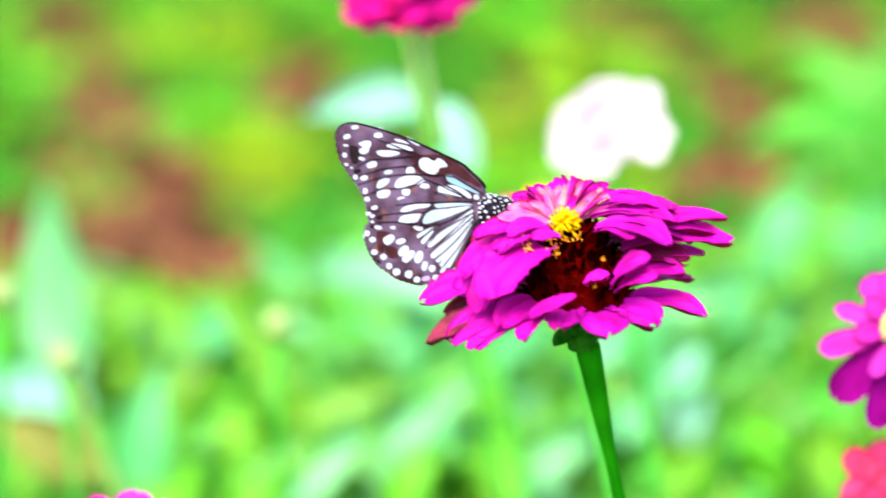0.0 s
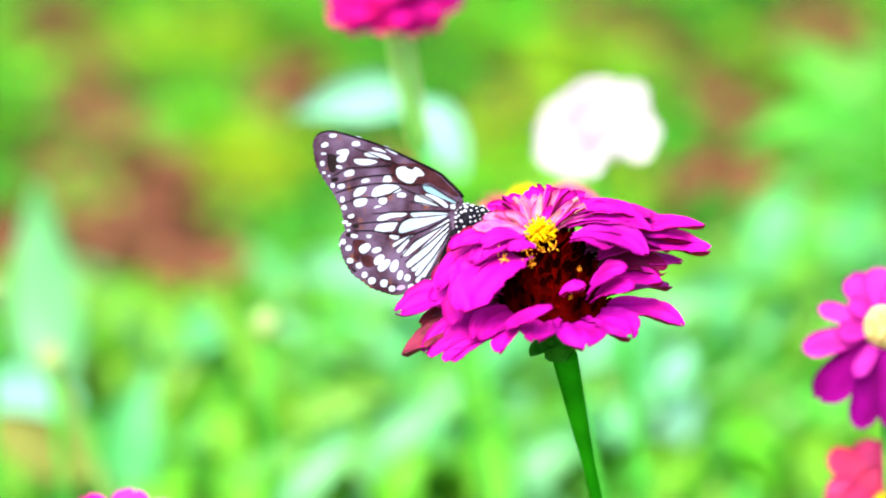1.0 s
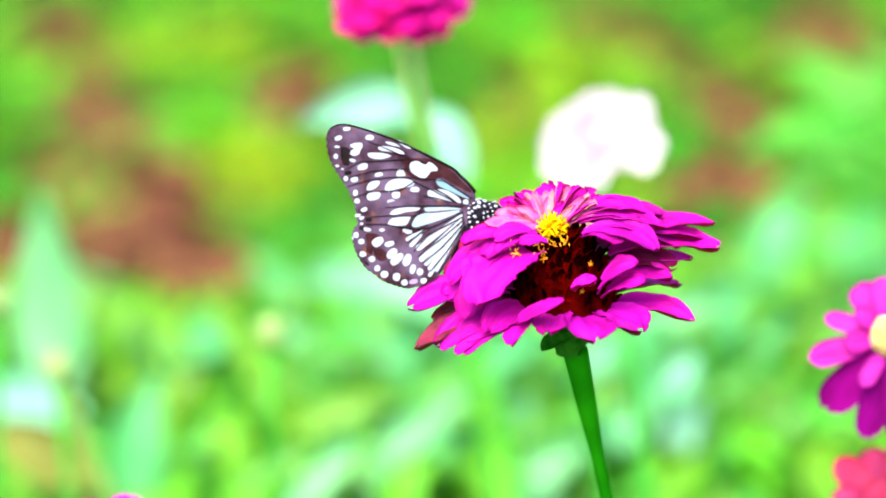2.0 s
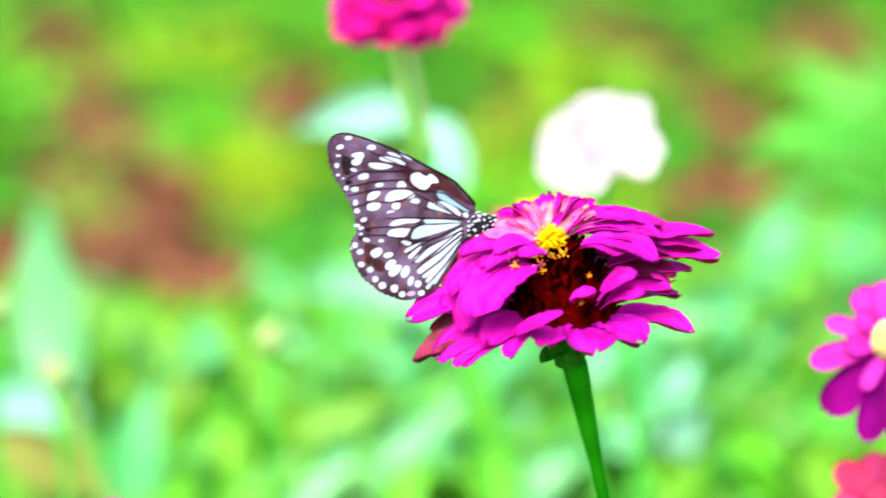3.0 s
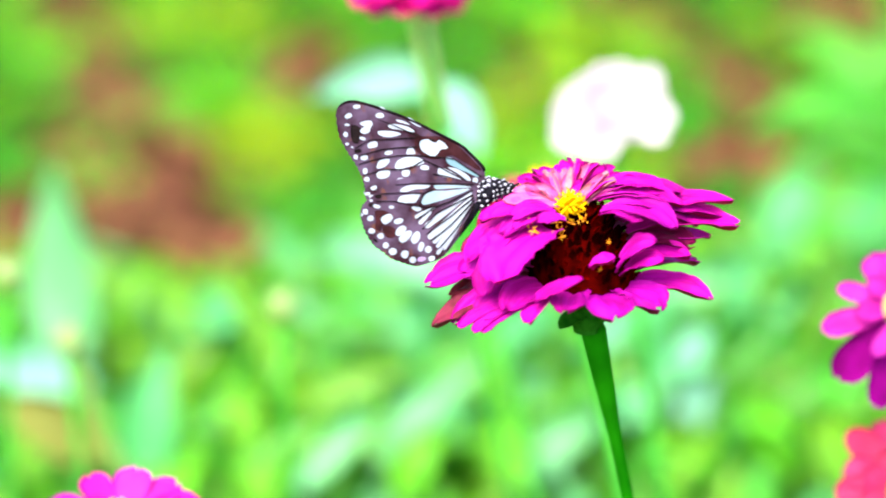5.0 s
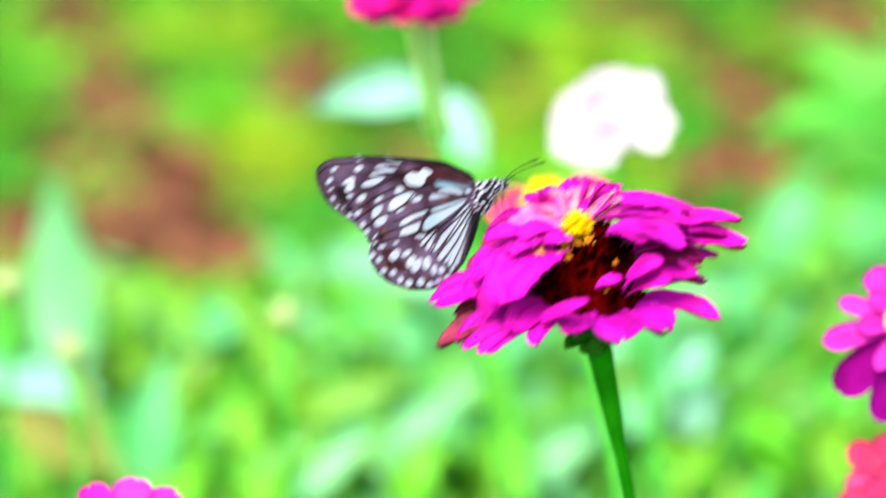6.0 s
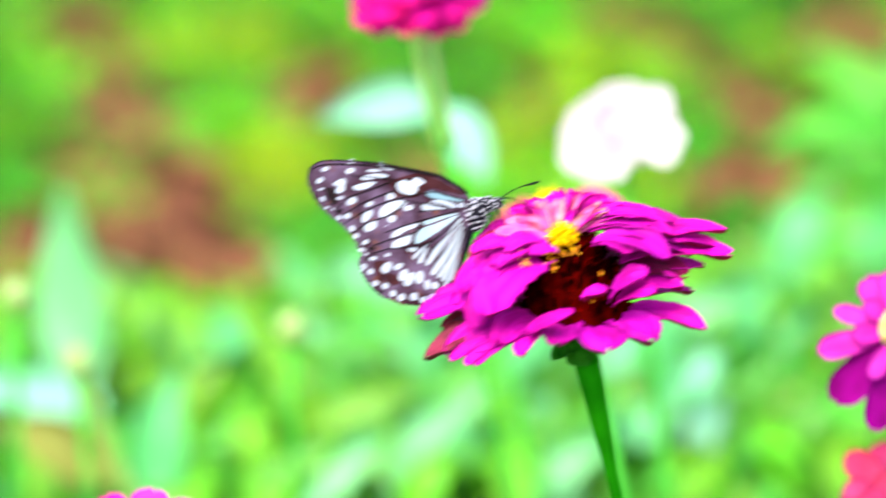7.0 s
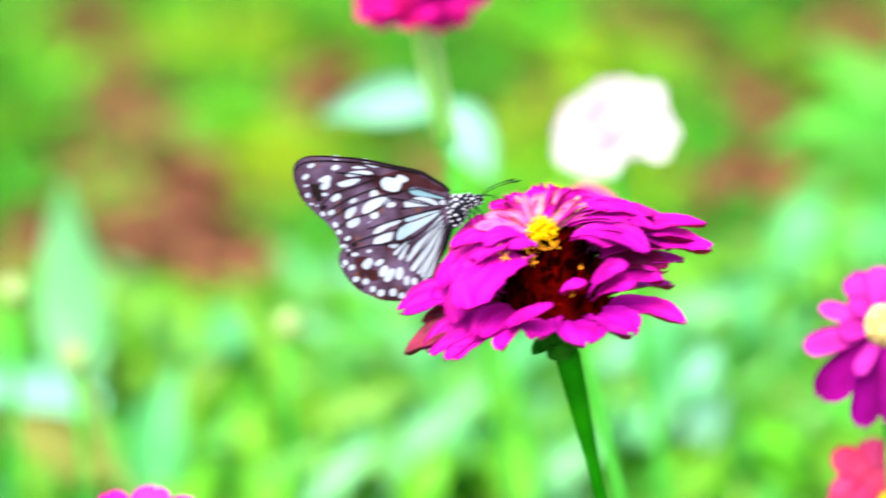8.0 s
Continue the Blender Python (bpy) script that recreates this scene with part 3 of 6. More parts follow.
big_leaf(left_zinnia, (-0.111, 0.641, 0.133), (-0.135, 0.769, 0.155), 0.0391, 0.0069, -40, LIME_LEAF)
big_leaf(left_zinnia, (-0.152, 0.702, 0.135), (-0.192, 0.828, 0.150), 0.0299, 0.0069, -40, LIME_LEAF)
big_leaf(left_zinnia, (-0.135, 0.591, 0.129), (-0.150, 0.670, 0.147), 0.0276, 0.0069, -40, LIME_LEAF)
big_leaf(left_zinnia, (-0.119, 0.568, 0.133), (-0.131, 0.645, 0.146), 0.0276, 0.0069, -40, LEAF)
big_leaf(left_zinnia, (-0.111, 0.557, 0.138), (-0.087, 0.598, 0.149), 0.0242, 0.0046, 40, LEAF)
big_leaf(left_zinnia, (-0.192, 0.591, 0.129), (-0.192, 0.645, 0.146), 0.0218, 0.0046, -45, LIME_LEAF)
big_leaf(left_zinnia, (-0.150, 0.675, 0.162), (-0.127, 0.724, 0.167), 0.0230, 0.0046, 40, FAINT_SHEEN_LEAF)
big_leaf(left_zinnia, (-0.148, 0.534, 0.139), (-0.143, 0.576, 0.156), 0.0287, 0.0046, -40, LIME_LEAF)
big_leaf(left_zinnia, (-0.100, 0.622, 0.149), (-0.117, 0.675, 0.162), 0.0253, 0.0046, -40, FAINT_SHEEN_LEAF)
big_leaf(middle_zinnia, (-0.033, 0.681, 0.185), (-0.093, 0.721, 0.194), 0.0184, 0.0069, -45, MINT_SHEEN_LEAF)
big_leaf(middle_zinnia, (-0.055, 0.653, 0.169), (-0.083, 0.679, 0.179), 0.0149, 0.0069, -45, FAINT_SHEEN_LEAF)
big_leaf(middle_zinnia, (-0.055, 0.648, 0.157), (-0.096, 0.677, 0.169), 0.0253, 0.0069, -45, LEAF)
big_leaf(middle_zinnia, (-0.051, 0.624, 0.156), (-0.020, 0.675, 0.164), 0.0172, 0.0046, 45, FAINT_SHEEN_LEAF)
big_leaf(middle_zinnia, (-0.057, 0.593, 0.135), (-0.028, 0.623, 0.153), 0.0161, 0.0046, 45, FAINT_SHEEN_LEAF)
big_leaf(middle_zinnia, (-0.091, 0.557, 0.138), (-0.067, 0.601, 0.158), 0.0149, 0.0046, 45, MINT_SHEEN_LEAF)
big_leaf(middle_zinnia, (-0.108, 0.580, 0.133), (-0.080, 0.621, 0.147), 0.0218, 0.0046, 35, LEAF)
big_leaf(middle_zinnia, (-0.013, 0.608, 0.183), (0.020, 0.657, 0.183), 0.0184, 0.0046, 40, FAINT_SHEEN_LEAF)
big_leaf(middle_zinnia, (0.004, 0.570, 0.138), (0.035, 0.623, 0.153), 0.0207, 0.0046, 40, MINT_SHEEN_LEAF)
big_leaf(right_zinnia, (0.044, 0.566, 0.164), (0.060, 0.606, 0.173), 0.0149, 0.0046, 40, MINT_SHEEN_LEAF)
big_leaf(right_zinnia, (0.094, 0.656, 0.179), (0.103, 0.709, 0.193), 0.0149, 0.0046, 40, FAINT_SHEEN_LEAF)
big_leaf(right_zinnia, (0.066, 0.583, 0.179), (0.080, 0.621, 0.184), 0.0138, 0.0046, 40, MINT_SHEEN_LEAF)
big_leaf(right_zinnia, (0.041, 0.630, 0.172), (0.071, 0.680, 0.181), 0.0172, 0.0046, 40, FAINT_SHEEN_LEAF)
big_leaf(right_zinnia, (0.055, 0.626, 0.163), (0.089, 0.677, 0.171), 0.0172, 0.0046, 40, FAINT_SHEEN_LEAF)
big_leaf(right_zinnia, (0.049, 0.595, 0.141), (0.068, 0.649, 0.160), 0.0172, 0.0046, 40, FAINT_SHEEN_LEAF)
big_leaf(right_zinnia, (0.083, 0.640, 0.131), (0.110, 0.722, 0.158), 0.0276, 0.0069, 40, LEAF)
big_leaf(right_zinnia, (0.121, 0.638, 0.124), (0.120, 0.721, 0.156), 0.0276, 0.0069, -40, LEAF)
big_leaf(right_zinnia, (0.092, 0.589, 0.124), (0.119, 0.642, 0.138), 0.0264, 0.0069, 40, LEAF)
big_leaf(right_zinnia, (0.089, 0.768, 0.150), (0.124, 0.828, 0.148), 0.0161, 0.0069, 40, FAINT_SHEEN_LEAF)
big_leaf(far_zinnia, (0.198, 0.902, 0.195), (0.115, 0.879, 0.198), 0.0230, 0.0161, -40, LEAF)
big_leaf(far_zinnia, (0.213, 1.069, 0.150), (0.163, 1.141, 0.185), 0.0299, 0.0092, -45, LEAF)
big_leaf(far_zinnia, (0.210, 1.015, 0.169), (0.205, 1.031, 0.218), 0.0253, 0.0069, -50, LEAF)
big_leaf(far_zinnia, (0.198, 0.891, 0.160), (0.150, 0.878, 0.193), 0.0253, 0.0069, -45, LEAF)
big_leaf(far_zinnia, (0.122, 0.772, 0.167), (0.143, 0.819, 0.199), 0.0196, 0.0069, 45, FAINT_SHEEN_LEAF)
big_leaf(far_zinnia, (0.157, 0.775, 0.175), (0.186, 0.816, 0.190), 0.0196, 0.0069, 45, FAINT_SHEEN_LEAF)
big_leaf(far_zinnia, (0.173, 0.952, 0.160), (0.195, 0.999, 0.193), 0.0242, 0.0069, 45, LEAF)
big_leaf(middle_zinnia, (-0.080, 0.639, 0.129), (-0.093, 0.693, 0.144), 0.0242, 0.0057, -40, LIME_LEAF)
big_leaf(middle_zinnia, (-0.065, 0.652, 0.130), (-0.072, 0.704, 0.145), 0.0242, 0.0057, 40, LIME_LEAF)
big_leaf(middle_zinnia, (-0.054, 0.557, 0.138), (-0.040, 0.598, 0.150), 0.0230, 0.0057, 40, LIME_LEAF)
big_leaf(middle_zinnia, (-0.082, 0.547, 0.141), (-0.103, 0.586, 0.152), 0.0230, 0.0057, -40, LIME_LEAF)
big_leaf(middle_zinnia, (-0.006, 0.537, 0.146), (-0.011, 0.589, 0.161), 0.0230, 0.0057, -40, LIME_LEAF)
big_leaf(left_zinnia, (-0.209, 0.568, 0.133), (-0.224, 0.622, 0.149), 0.0230, 0.0057, -40, LIME_LEAF)
big_leaf(right_zinnia, (0.060, 0.557, 0.138), (0.080, 0.599, 0.153), 0.0230, 0.0057, 40, LIME_LEAF)
big_leaf(far_zinnia, (0.133, 0.557, 0.138), (0.132, 0.622, 0.149), 0.0230, 0.0057, -40, LIME_LEAF)
big_leaf(far_zinnia, (0.144, 0.618, 0.139), (0.134, 0.672, 0.156), 0.0242, 0.0057, -40, LEAF)
big_leaf(right_zinnia, (-0.031, 0.588, 0.142), (-0.035, 0.641, 0.154), 0.0149, 0.0057, -40, FAINT_SHEEN_LEAF)
big_leaf(right_zinnia, (0.049, 0.557, 0.145), (0.076, 0.607, 0.148), 0.0184, 0.0057, 40, LEAF)
big_leaf(right_zinnia, (0.001, 0.588, 0.141), (-0.019, 0.639, 0.147), 0.0230, 0.0057, -40, LEAF)
big_leaf(right_zinnia, (0.079, 0.566, 0.133), (0.072, 0.618, 0.144), 0.0207, 0.0057, -40, LEAF)
big_leaf(right_zinnia, (0.033, 0.621, 0.135), (0.046, 0.676, 0.156), 0.0161, 0.0057, 40, FAINT_SHEEN_LEAF)
big_leaf(right_zinnia, (-0.018, 0.627, 0.126), (0.009, 0.683, 0.148), 0.0230, 0.0057, 40, LIME_LEAF)
big_leaf(right_zinnia, (0.060, 0.569, 0.129), (0.088, 0.621, 0.139), 0.0196, 0.0057, 40, FAINT_SHEEN_LEAF)
big_leaf(right_zinnia, (0.012, 0.577, 0.141), (0.010, 0.630, 0.155), 0.0172, 0.0057, -40, LIME_LEAF)
big_leaf(far_zinnia, (0.095, 0.622, 0.135), (0.128, 0.672, 0.141), 0.0207, 0.0057, 40, LEAF)
big_leaf(right_zinnia, (0.045, 0.638, 0.127), (0.018, 0.690, 0.139), 0.0207, 0.0057, -40, FAINT_SHEEN_LEAF)
big_leaf(right_zinnia, (-0.006, 0.594, 0.139), (0.009, 0.647, 0.153), 0.0196, 0.0057, 40, LEAF)
big_leaf(right_zinnia, (0.076, 0.633, 0.130), (0.065, 0.684, 0.138), 0.0207, 0.0057, -40, LIME_LEAF)
big_leaf(left_zinnia, (-0.117, 0.575, 0.146), (-0.136, 0.631, 0.169), 0.0172, 0.0057, -40, LIME_LEAF)
big_leaf(middle_zinnia, (-0.079, 0.573, 0.125), (-0.060, 0.630, 0.148), 0.0149, 0.0057, 40, LEAF)
big_leaf(middle_zinnia, (-0.104, 0.606, 0.127), (-0.097, 0.658, 0.139), 0.0230, 0.0057, 40, LIME_LEAF)
big_leaf(middle_zinnia, (-0.064, 0.569, 0.144), (-0.067, 0.622, 0.155), 0.0184, 0.0057, -40, LIME_LEAF)
big_leaf(middle_zinnia, (-0.087, 0.569, 0.142), (-0.109, 0.617, 0.144), 0.0207, 0.0057, -40, LEAF)
big_leaf(left_zinnia, (-0.110, 0.527, 0.142), (-0.116, 0.581, 0.161), 0.0218, 0.0057, -40, LIME_LEAF)
big_leaf(middle_zinnia, (-0.098, 0.721, 0.135), (-0.118, 0.772, 0.144), 0.0172, 0.0057, -40, LIME_LEAF)
big_leaf(right_zinnia, (0.004, 0.612, 0.146), (-0.008, 0.667, 0.165), 0.0218, 0.0057, -40, MINT_SHEEN_LEAF)
big_leaf(middle_zinnia, (-0.058, 0.660, 0.144), (-0.045, 0.717, 0.172), 0.0172, 0.0057, 40, FAINT_SHEEN_LEAF)
big_leaf(right_zinnia, (0.042, 0.644, 0.142), (0.041, 0.696, 0.153), 0.0230, 0.0057, -40, MINT_SHEEN_LEAF)
big_leaf(right_zinnia, (-0.020, 0.580, 0.141), (-0.048, 0.631, 0.147), 0.0172, 0.0057, -40, LIME_LEAF)
big_leaf(middle_zinnia, (-0.080, 0.593, 0.139), (-0.096, 0.647, 0.154), 0.0230, 0.0057, -40, MINT_SHEEN_LEAF)
big_leaf(right_zinnia, (0.020, 0.698, 0.127), (0.026, 0.750, 0.141), 0.0218, 0.0057, 40, LIME_LEAF)
big_leaf(middle_zinnia, (-0.043, 0.665, 0.129), (-0.059, 0.716, 0.138), 0.0242, 0.0057, -40, MINT_SHEEN_LEAF)
big_leaf(right_zinnia, (0.055, 0.595, 0.129), (0.067, 0.649, 0.144), 0.0207, 0.0057, 40, FAINT_SHEEN_LEAF)
big_leaf(right_zinnia, (-0.005, 0.627, 0.141), (0.010, 0.683, 0.162), 0.0230, 0.0057, 40, MINT_SHEEN_LEAF)
big_leaf(middle_zinnia, (-0.066, 0.600, 0.125), (-0.044, 0.648, 0.127), 0.0207, 0.0057, 40, LIME_LEAF)
big_leaf(right_zinnia, (0.034, 0.648, 0.141), (0.055, 0.702, 0.160), 0.0230, 0.0057, 40, MINT_SHEEN_LEAF)
big_leaf(right_zinnia, (-0.028, 0.586, 0.137), (-0.031, 0.642, 0.158), 0.0184, 0.0057, -40, FAINT_SHEEN_LEAF)
big_leaf(middle_zinnia, (-0.090, 0.661, 0.147), (-0.072, 0.710, 0.152), 0.0230, 0.0057, 40, MINT_SHEEN_LEAF)
big_leaf(middle_zinnia, (-0.110, 0.737, 0.132), (-0.088, 0.793, 0.156), 0.0218, 0.0057, 40, LIME_LEAF)
big_leaf(middle_zinnia, (-0.060, 0.714, 0.138), (-0.037, 0.768, 0.156), 0.0230, 0.0057, 40, FAINT_SHEEN_LEAF)
big_leaf(middle_zinnia, (-0.090, 0.729, 0.140), (-0.087, 0.782, 0.153), 0.0242, 0.0057, 40, LIME_LEAF)
big_leaf(middle_zinnia, (-0.042, 0.749, 0.132), (-0.021, 0.800, 0.140), 0.0196, 0.0057, 40, LEAF)
big_leaf(middle_zinnia, (-0.069, 0.607, 0.138), (-0.067, 0.658, 0.149), 0.0218, 0.0057, 40, LEAF)
big_leaf(middle_zinnia, (-0.100, 0.671, 0.139), (-0.075, 0.725, 0.157), 0.0161, 0.0057, 40, LEAF)
big_leaf(middle_zinnia, (-0.052, 0.673, 0.131), (-0.031, 0.726, 0.144), 0.0161, 0.0057, 40, LIME_LEAF)
big_leaf(middle_zinnia, (-0.080, 0.621, 0.144), (-0.083, 0.678, 0.172), 0.0207, 0.0057, -40, LEAF)
big_leaf(middle_zinnia, (-0.034, 0.606, 0.135), (-0.052, 0.656, 0.144), 0.0184, 0.0057, -40, LIME_LEAF)
big_leaf(middle_zinnia, (-0.063, 0.632, 0.135), (-0.073, 0.684, 0.144), 0.0196, 0.0057, -40, FAINT_SHEEN_LEAF)
big_leaf(middle_zinnia, (-0.091, 0.646, 0.141), (-0.100, 0.701, 0.162), 0.0172, 0.0057, -40, LIME_LEAF)
big_leaf(middle_zinnia, (-0.045, 0.596, 0.133), (-0.033, 0.650, 0.153), 0.0172, 0.0057, 40, FAINT_SHEEN_LEAF)
big_leaf(right_zinnia, (0.041, 0.600, 0.135), (0.072, 0.650, 0.145), 0.0184, 0.0057, 40, FAINT_SHEEN_LEAF)
big_leaf(far_zinnia, (0.121, 0.692, 0.127), (0.132, 0.746, 0.144), 0.0196, 0.0057, 40, FAINT_SHEEN_LEAF)
big_leaf(right_zinnia, (0.075, 0.702, 0.146), (0.095, 0.754, 0.156), 0.0242, 0.0057, 40, LEAF)
big_leaf(far_zinnia, (0.152, 0.721, 0.131), (0.173, 0.777, 0.157), 0.0172, 0.0057, 40, LIME_LEAF)
big_leaf(far_zinnia, (0.104, 0.698, 0.130), (0.087, 0.750, 0.144), 0.0218, 0.0057, -40, LIME_LEAF)
big_leaf(right_zinnia, (0.050, 0.578, 0.142), (0.084, 0.630, 0.154), 0.0196, 0.0057, 40, FAINT_SHEEN_LEAF)
big_leaf(far_zinnia, (0.127, 0.642, 0.126), (0.098, 0.696, 0.144), 0.0242, 0.0057, -40, LIME_LEAF)
big_leaf(right_zinnia, (0.081, 0.627, 0.133), (0.102, 0.683, 0.153), 0.0230, 0.0057, 40, LEAF)
big_leaf(far_zinnia, (0.148, 0.573, 0.141), (0.179, 0.625, 0.154), 0.0184, 0.0057, 40, LIME_LEAF)
big_leaf(far_zinnia, (0.113, 0.687, 0.134), (0.107, 0.740, 0.149), 0.0253, 0.0057, -40, FAINT_SHEEN_LEAF)
big_leaf(right_zinnia, (0.065, 0.642, 0.138), (0.051, 0.700, 0.164), 0.0207, 0.0057, -40, LEAF)
big_leaf(far_zinnia, (0.144, 0.708, 0.137), (0.164, 0.763, 0.157), 0.0196, 0.0057, 40, FAINT_SHEEN_LEAF)
big_leaf(right_zinnia, (0.094, 0.652, 0.126), (0.075, 0.701, 0.131), 0.0242, 0.0057, -40, LEAF)
big_leaf(right_zinnia, (0.045, 0.616, 0.141), (0.025, 0.668, 0.148), 0.0172, 0.0057, -40, FAINT_SHEEN_LEAF)
big_leaf(far_zinnia, (0.113, 0.566, 0.141), (0.092, 0.619, 0.156), 0.0172, 0.0057, -40, LIME_LEAF)
big_leaf(right_zinnia, (0.080, 0.708, 0.138), (0.097, 0.764, 0.164), 0.0253, 0.0057, 40, LEAF)
big_leaf(far_zinnia, (0.156, 0.715, 0.146), (0.176, 0.768, 0.160), 0.0253, 0.0057, 40, LIME_LEAF)
big_leaf(far_zinnia, (0.107, 0.701, 0.144), (0.135, 0.750, 0.146), 0.0242, 0.0057, 40, LIME_LEAF)
big_leaf(right_zinnia, (0.057, 0.627, 0.127), (0.090, 0.679, 0.138), 0.0218, 0.0057, 40, LEAF)
big_leaf(far_zinnia, (0.128, 0.615, 0.135), (0.137, 0.670, 0.160), 0.0161, 0.0057, 40, LEAF)
big_leaf(right_zinnia, (0.088, 0.670, 0.129), (0.074, 0.721, 0.137), 0.0184, 0.0057, -40, FAINT_SHEEN_LEAF)
big_leaf(far_zinnia, (0.157, 0.623, 0.142), (0.156, 0.677, 0.158), 0.0161, 0.0057, -40, LIME_LEAF)
big_leaf(left_zinnia, (-0.226, 0.676, 0.131), (-0.246, 0.732, 0.153), 0.0161, 0.0057, -40, LIME_LEAF)
big_leaf(left_zinnia, (-0.147, 0.595, 0.134), (-0.171, 0.650, 0.155), 0.0196, 0.0057, -40, LIME_LEAF)
big_leaf(left_zinnia, (-0.192, 0.608, 0.127), (-0.181, 0.662, 0.142), 0.0207, 0.0057, 40, FAINT_SHEEN_LEAF)
big_leaf(left_zinnia, (-0.123, 0.637, 0.142), (-0.123, 0.690, 0.157), 0.0196, 0.0057, 40, LEAF)
big_leaf(left_zinnia, (-0.169, 0.663, 0.134), (-0.144, 0.716, 0.148), 0.0161, 0.0057, 40, LIME_LEAF)
big_leaf(left_zinnia, (-0.212, 0.653, 0.141), (-0.204, 0.709, 0.167), 0.0230, 0.0057, 40, LEAF)
big_leaf(left_zinnia, (-0.136, 0.588, 0.139), (-0.152, 0.639, 0.147), 0.0161, 0.0057, -40, LIME_LEAF)
big_leaf(left_zinnia, (-0.181, 0.614, 0.139), (-0.156, 0.664, 0.146), 0.0161, 0.0057, 40, LIME_LEAF)
big_leaf(left_zinnia, (-0.111, 0.621, 0.141), (-0.106, 0.676, 0.162), 0.0172, 0.0057, 40, LIME_LEAF)
big_leaf(left_zinnia, (-0.156, 0.644, 0.140), (-0.185, 0.696, 0.155), 0.0196, 0.0057, -40, LIME_LEAF)
big_leaf(left_zinnia, (-0.208, 0.709, 0.129), (-0.226, 0.763, 0.142), 0.0242, 0.0057, -40, LIME_LEAF)
big_leaf(left_zinnia, (-0.131, 0.679, 0.142), (-0.156, 0.734, 0.163), 0.0230, 0.0057, -40, LEAF)
big_leaf(right_zinnia, (-0.031, 0.609, 0.133), (-0.036, 0.663, 0.148), 0.0149, 0.0057, -40, FAINT_SHEEN_LEAF)
big_leaf(right_zinnia, (0.002, 0.655, 0.137), (0.003, 0.708, 0.148), 0.0207, 0.0057, 40, LEAF)
big_leaf(right_zinnia, (-0.019, 0.591, 0.142), (-0.022, 0.647, 0.165), 0.0149, 0.0057, -40, FAINT_SHEEN_LEAF)
big_leaf(right_zinnia, (0.012, 0.580, 0.138), (0.027, 0.633, 0.148), 0.0207, 0.0057, 40, FAINT_SHEEN_LEAF)
big_leaf(right_zinnia, (-0.005, 0.683, 0.138), (-0.022, 0.738, 0.157), 0.0161, 0.0057, -40, LEAF)
big_leaf(right_zinnia, (-0.026, 0.642, 0.133), (-0.014, 0.699, 0.156), 0.0184, 0.0057, 40, LIME_LEAF)
# large leaves that stand up out of the bed
big_leaf(left_zinnia, (-0.203, 0.647, 0.161), (-0.210, 0.658, 0.249), 0.0310, 0.0069, -31, MINT_SHEEN_LEAF)
big_leaf(left_zinnia, (-0.188, 0.589, 0.170), (-0.247, 0.589, 0.181), 0.0218, 0.0046, -86, WHITE_SHEEN_LEAF)
big_leaf(left_zinnia, (-0.159, 0.555, 0.149), (-0.152, 0.566, 0.201), 0.0253, 0.0069, 45, FAINT_SHEEN_LEAF)
big_leaf(left_zinnia, (-0.187, 0.704, 0.137), (-0.167, 0.727, 0.188), 0.0172, 0.0115, 52, LIME_LEAF)
big_leaf(left_zinnia, (-0.149, 0.670, 0.147), (-0.169, 0.727, 0.181), 0.0196, 0.0115, -21, LIME_LEAF)
big_leaf(left_zinnia, (-0.100, 0.612, 0.142), (-0.140, 0.635, 0.217), 0.0218, 0.0092, -66, LIME_LEAF)
big_leaf(middle_zinnia, (-0.074, 0.624, 0.140), (-0.126, 0.647, 0.194), 0.0207, 0.0092, -72, LEAF)
big_leaf(left_zinnia, (-0.185, 0.543, 0.154), (-0.228, 0.555, 0.178), 0.0264, 0.0069, -76, OCHRE_LEAF)
big_leaf(left_zinnia, (-0.227, 0.670, 0.119), (-0.244, 0.670, 0.185), 0.0184, 0.0069, -97, LIME_LEAF)
big_leaf(left_zinnia, (-0.180, 0.589, 0.130), (-0.192, 0.601, 0.168), 0.0149, 0.0069, -47, LEAF)
big_leaf(left_zinnia, (-0.147, 0.589, 0.125), (-0.125, 0.612, 0.171), 0.0172, 0.0069, 54, LEAF)
big_leaf(middle_zinnia, (-0.121, 0.543, 0.144), (-0.079, 0.555, 0.171), 0.0149, 0.0069, 82, LEAF)
big_leaf(middle_zinnia, (-0.095, 0.538, 0.145), (-0.062, 0.555, 0.173), 0.0138, 0.0034, 72, MINT_SHEEN_LEAF)
big_leaf(middle_zinnia, (-0.063, 0.566, 0.145), (-0.016, 0.578, 0.191), 0.0184, 0.0046, 82, MINT_SHEEN_LEAF)
big_leaf(middle_zinnia, (-0.048, 0.612, 0.157), (-0.013, 0.624, 0.183), 0.0149, 0.0069, 79, LEAF)
big_leaf(middle_zinnia, (-0.096, 0.601, 0.153), (-0.049, 0.612, 0.171), 0.0172, 0.0069, 83, LIME_LEAF)
big_leaf(middle_zinnia, (-0.037, 0.727, 0.172), (-0.097, 0.739, 0.184), 0.0196, 0.0046, -87, WHITE_SHEEN_LEAF)
big_leaf(middle_zinnia, (-0.080, 0.647, 0.164), (-0.118, 0.658, 0.191), 0.0161, 0.0069, -79, MINT_SHEEN_LEAF)
big_leaf(middle_zinnia, (-0.096, 0.635, 0.176), (-0.057, 0.647, 0.180), 0.0138, 0.0069, 86, LEAF)
big_leaf(middle_zinnia, (-0.080, 0.589, 0.127), (-0.060, 0.601, 0.172), 0.0149, 0.0069, 69, LEAF)
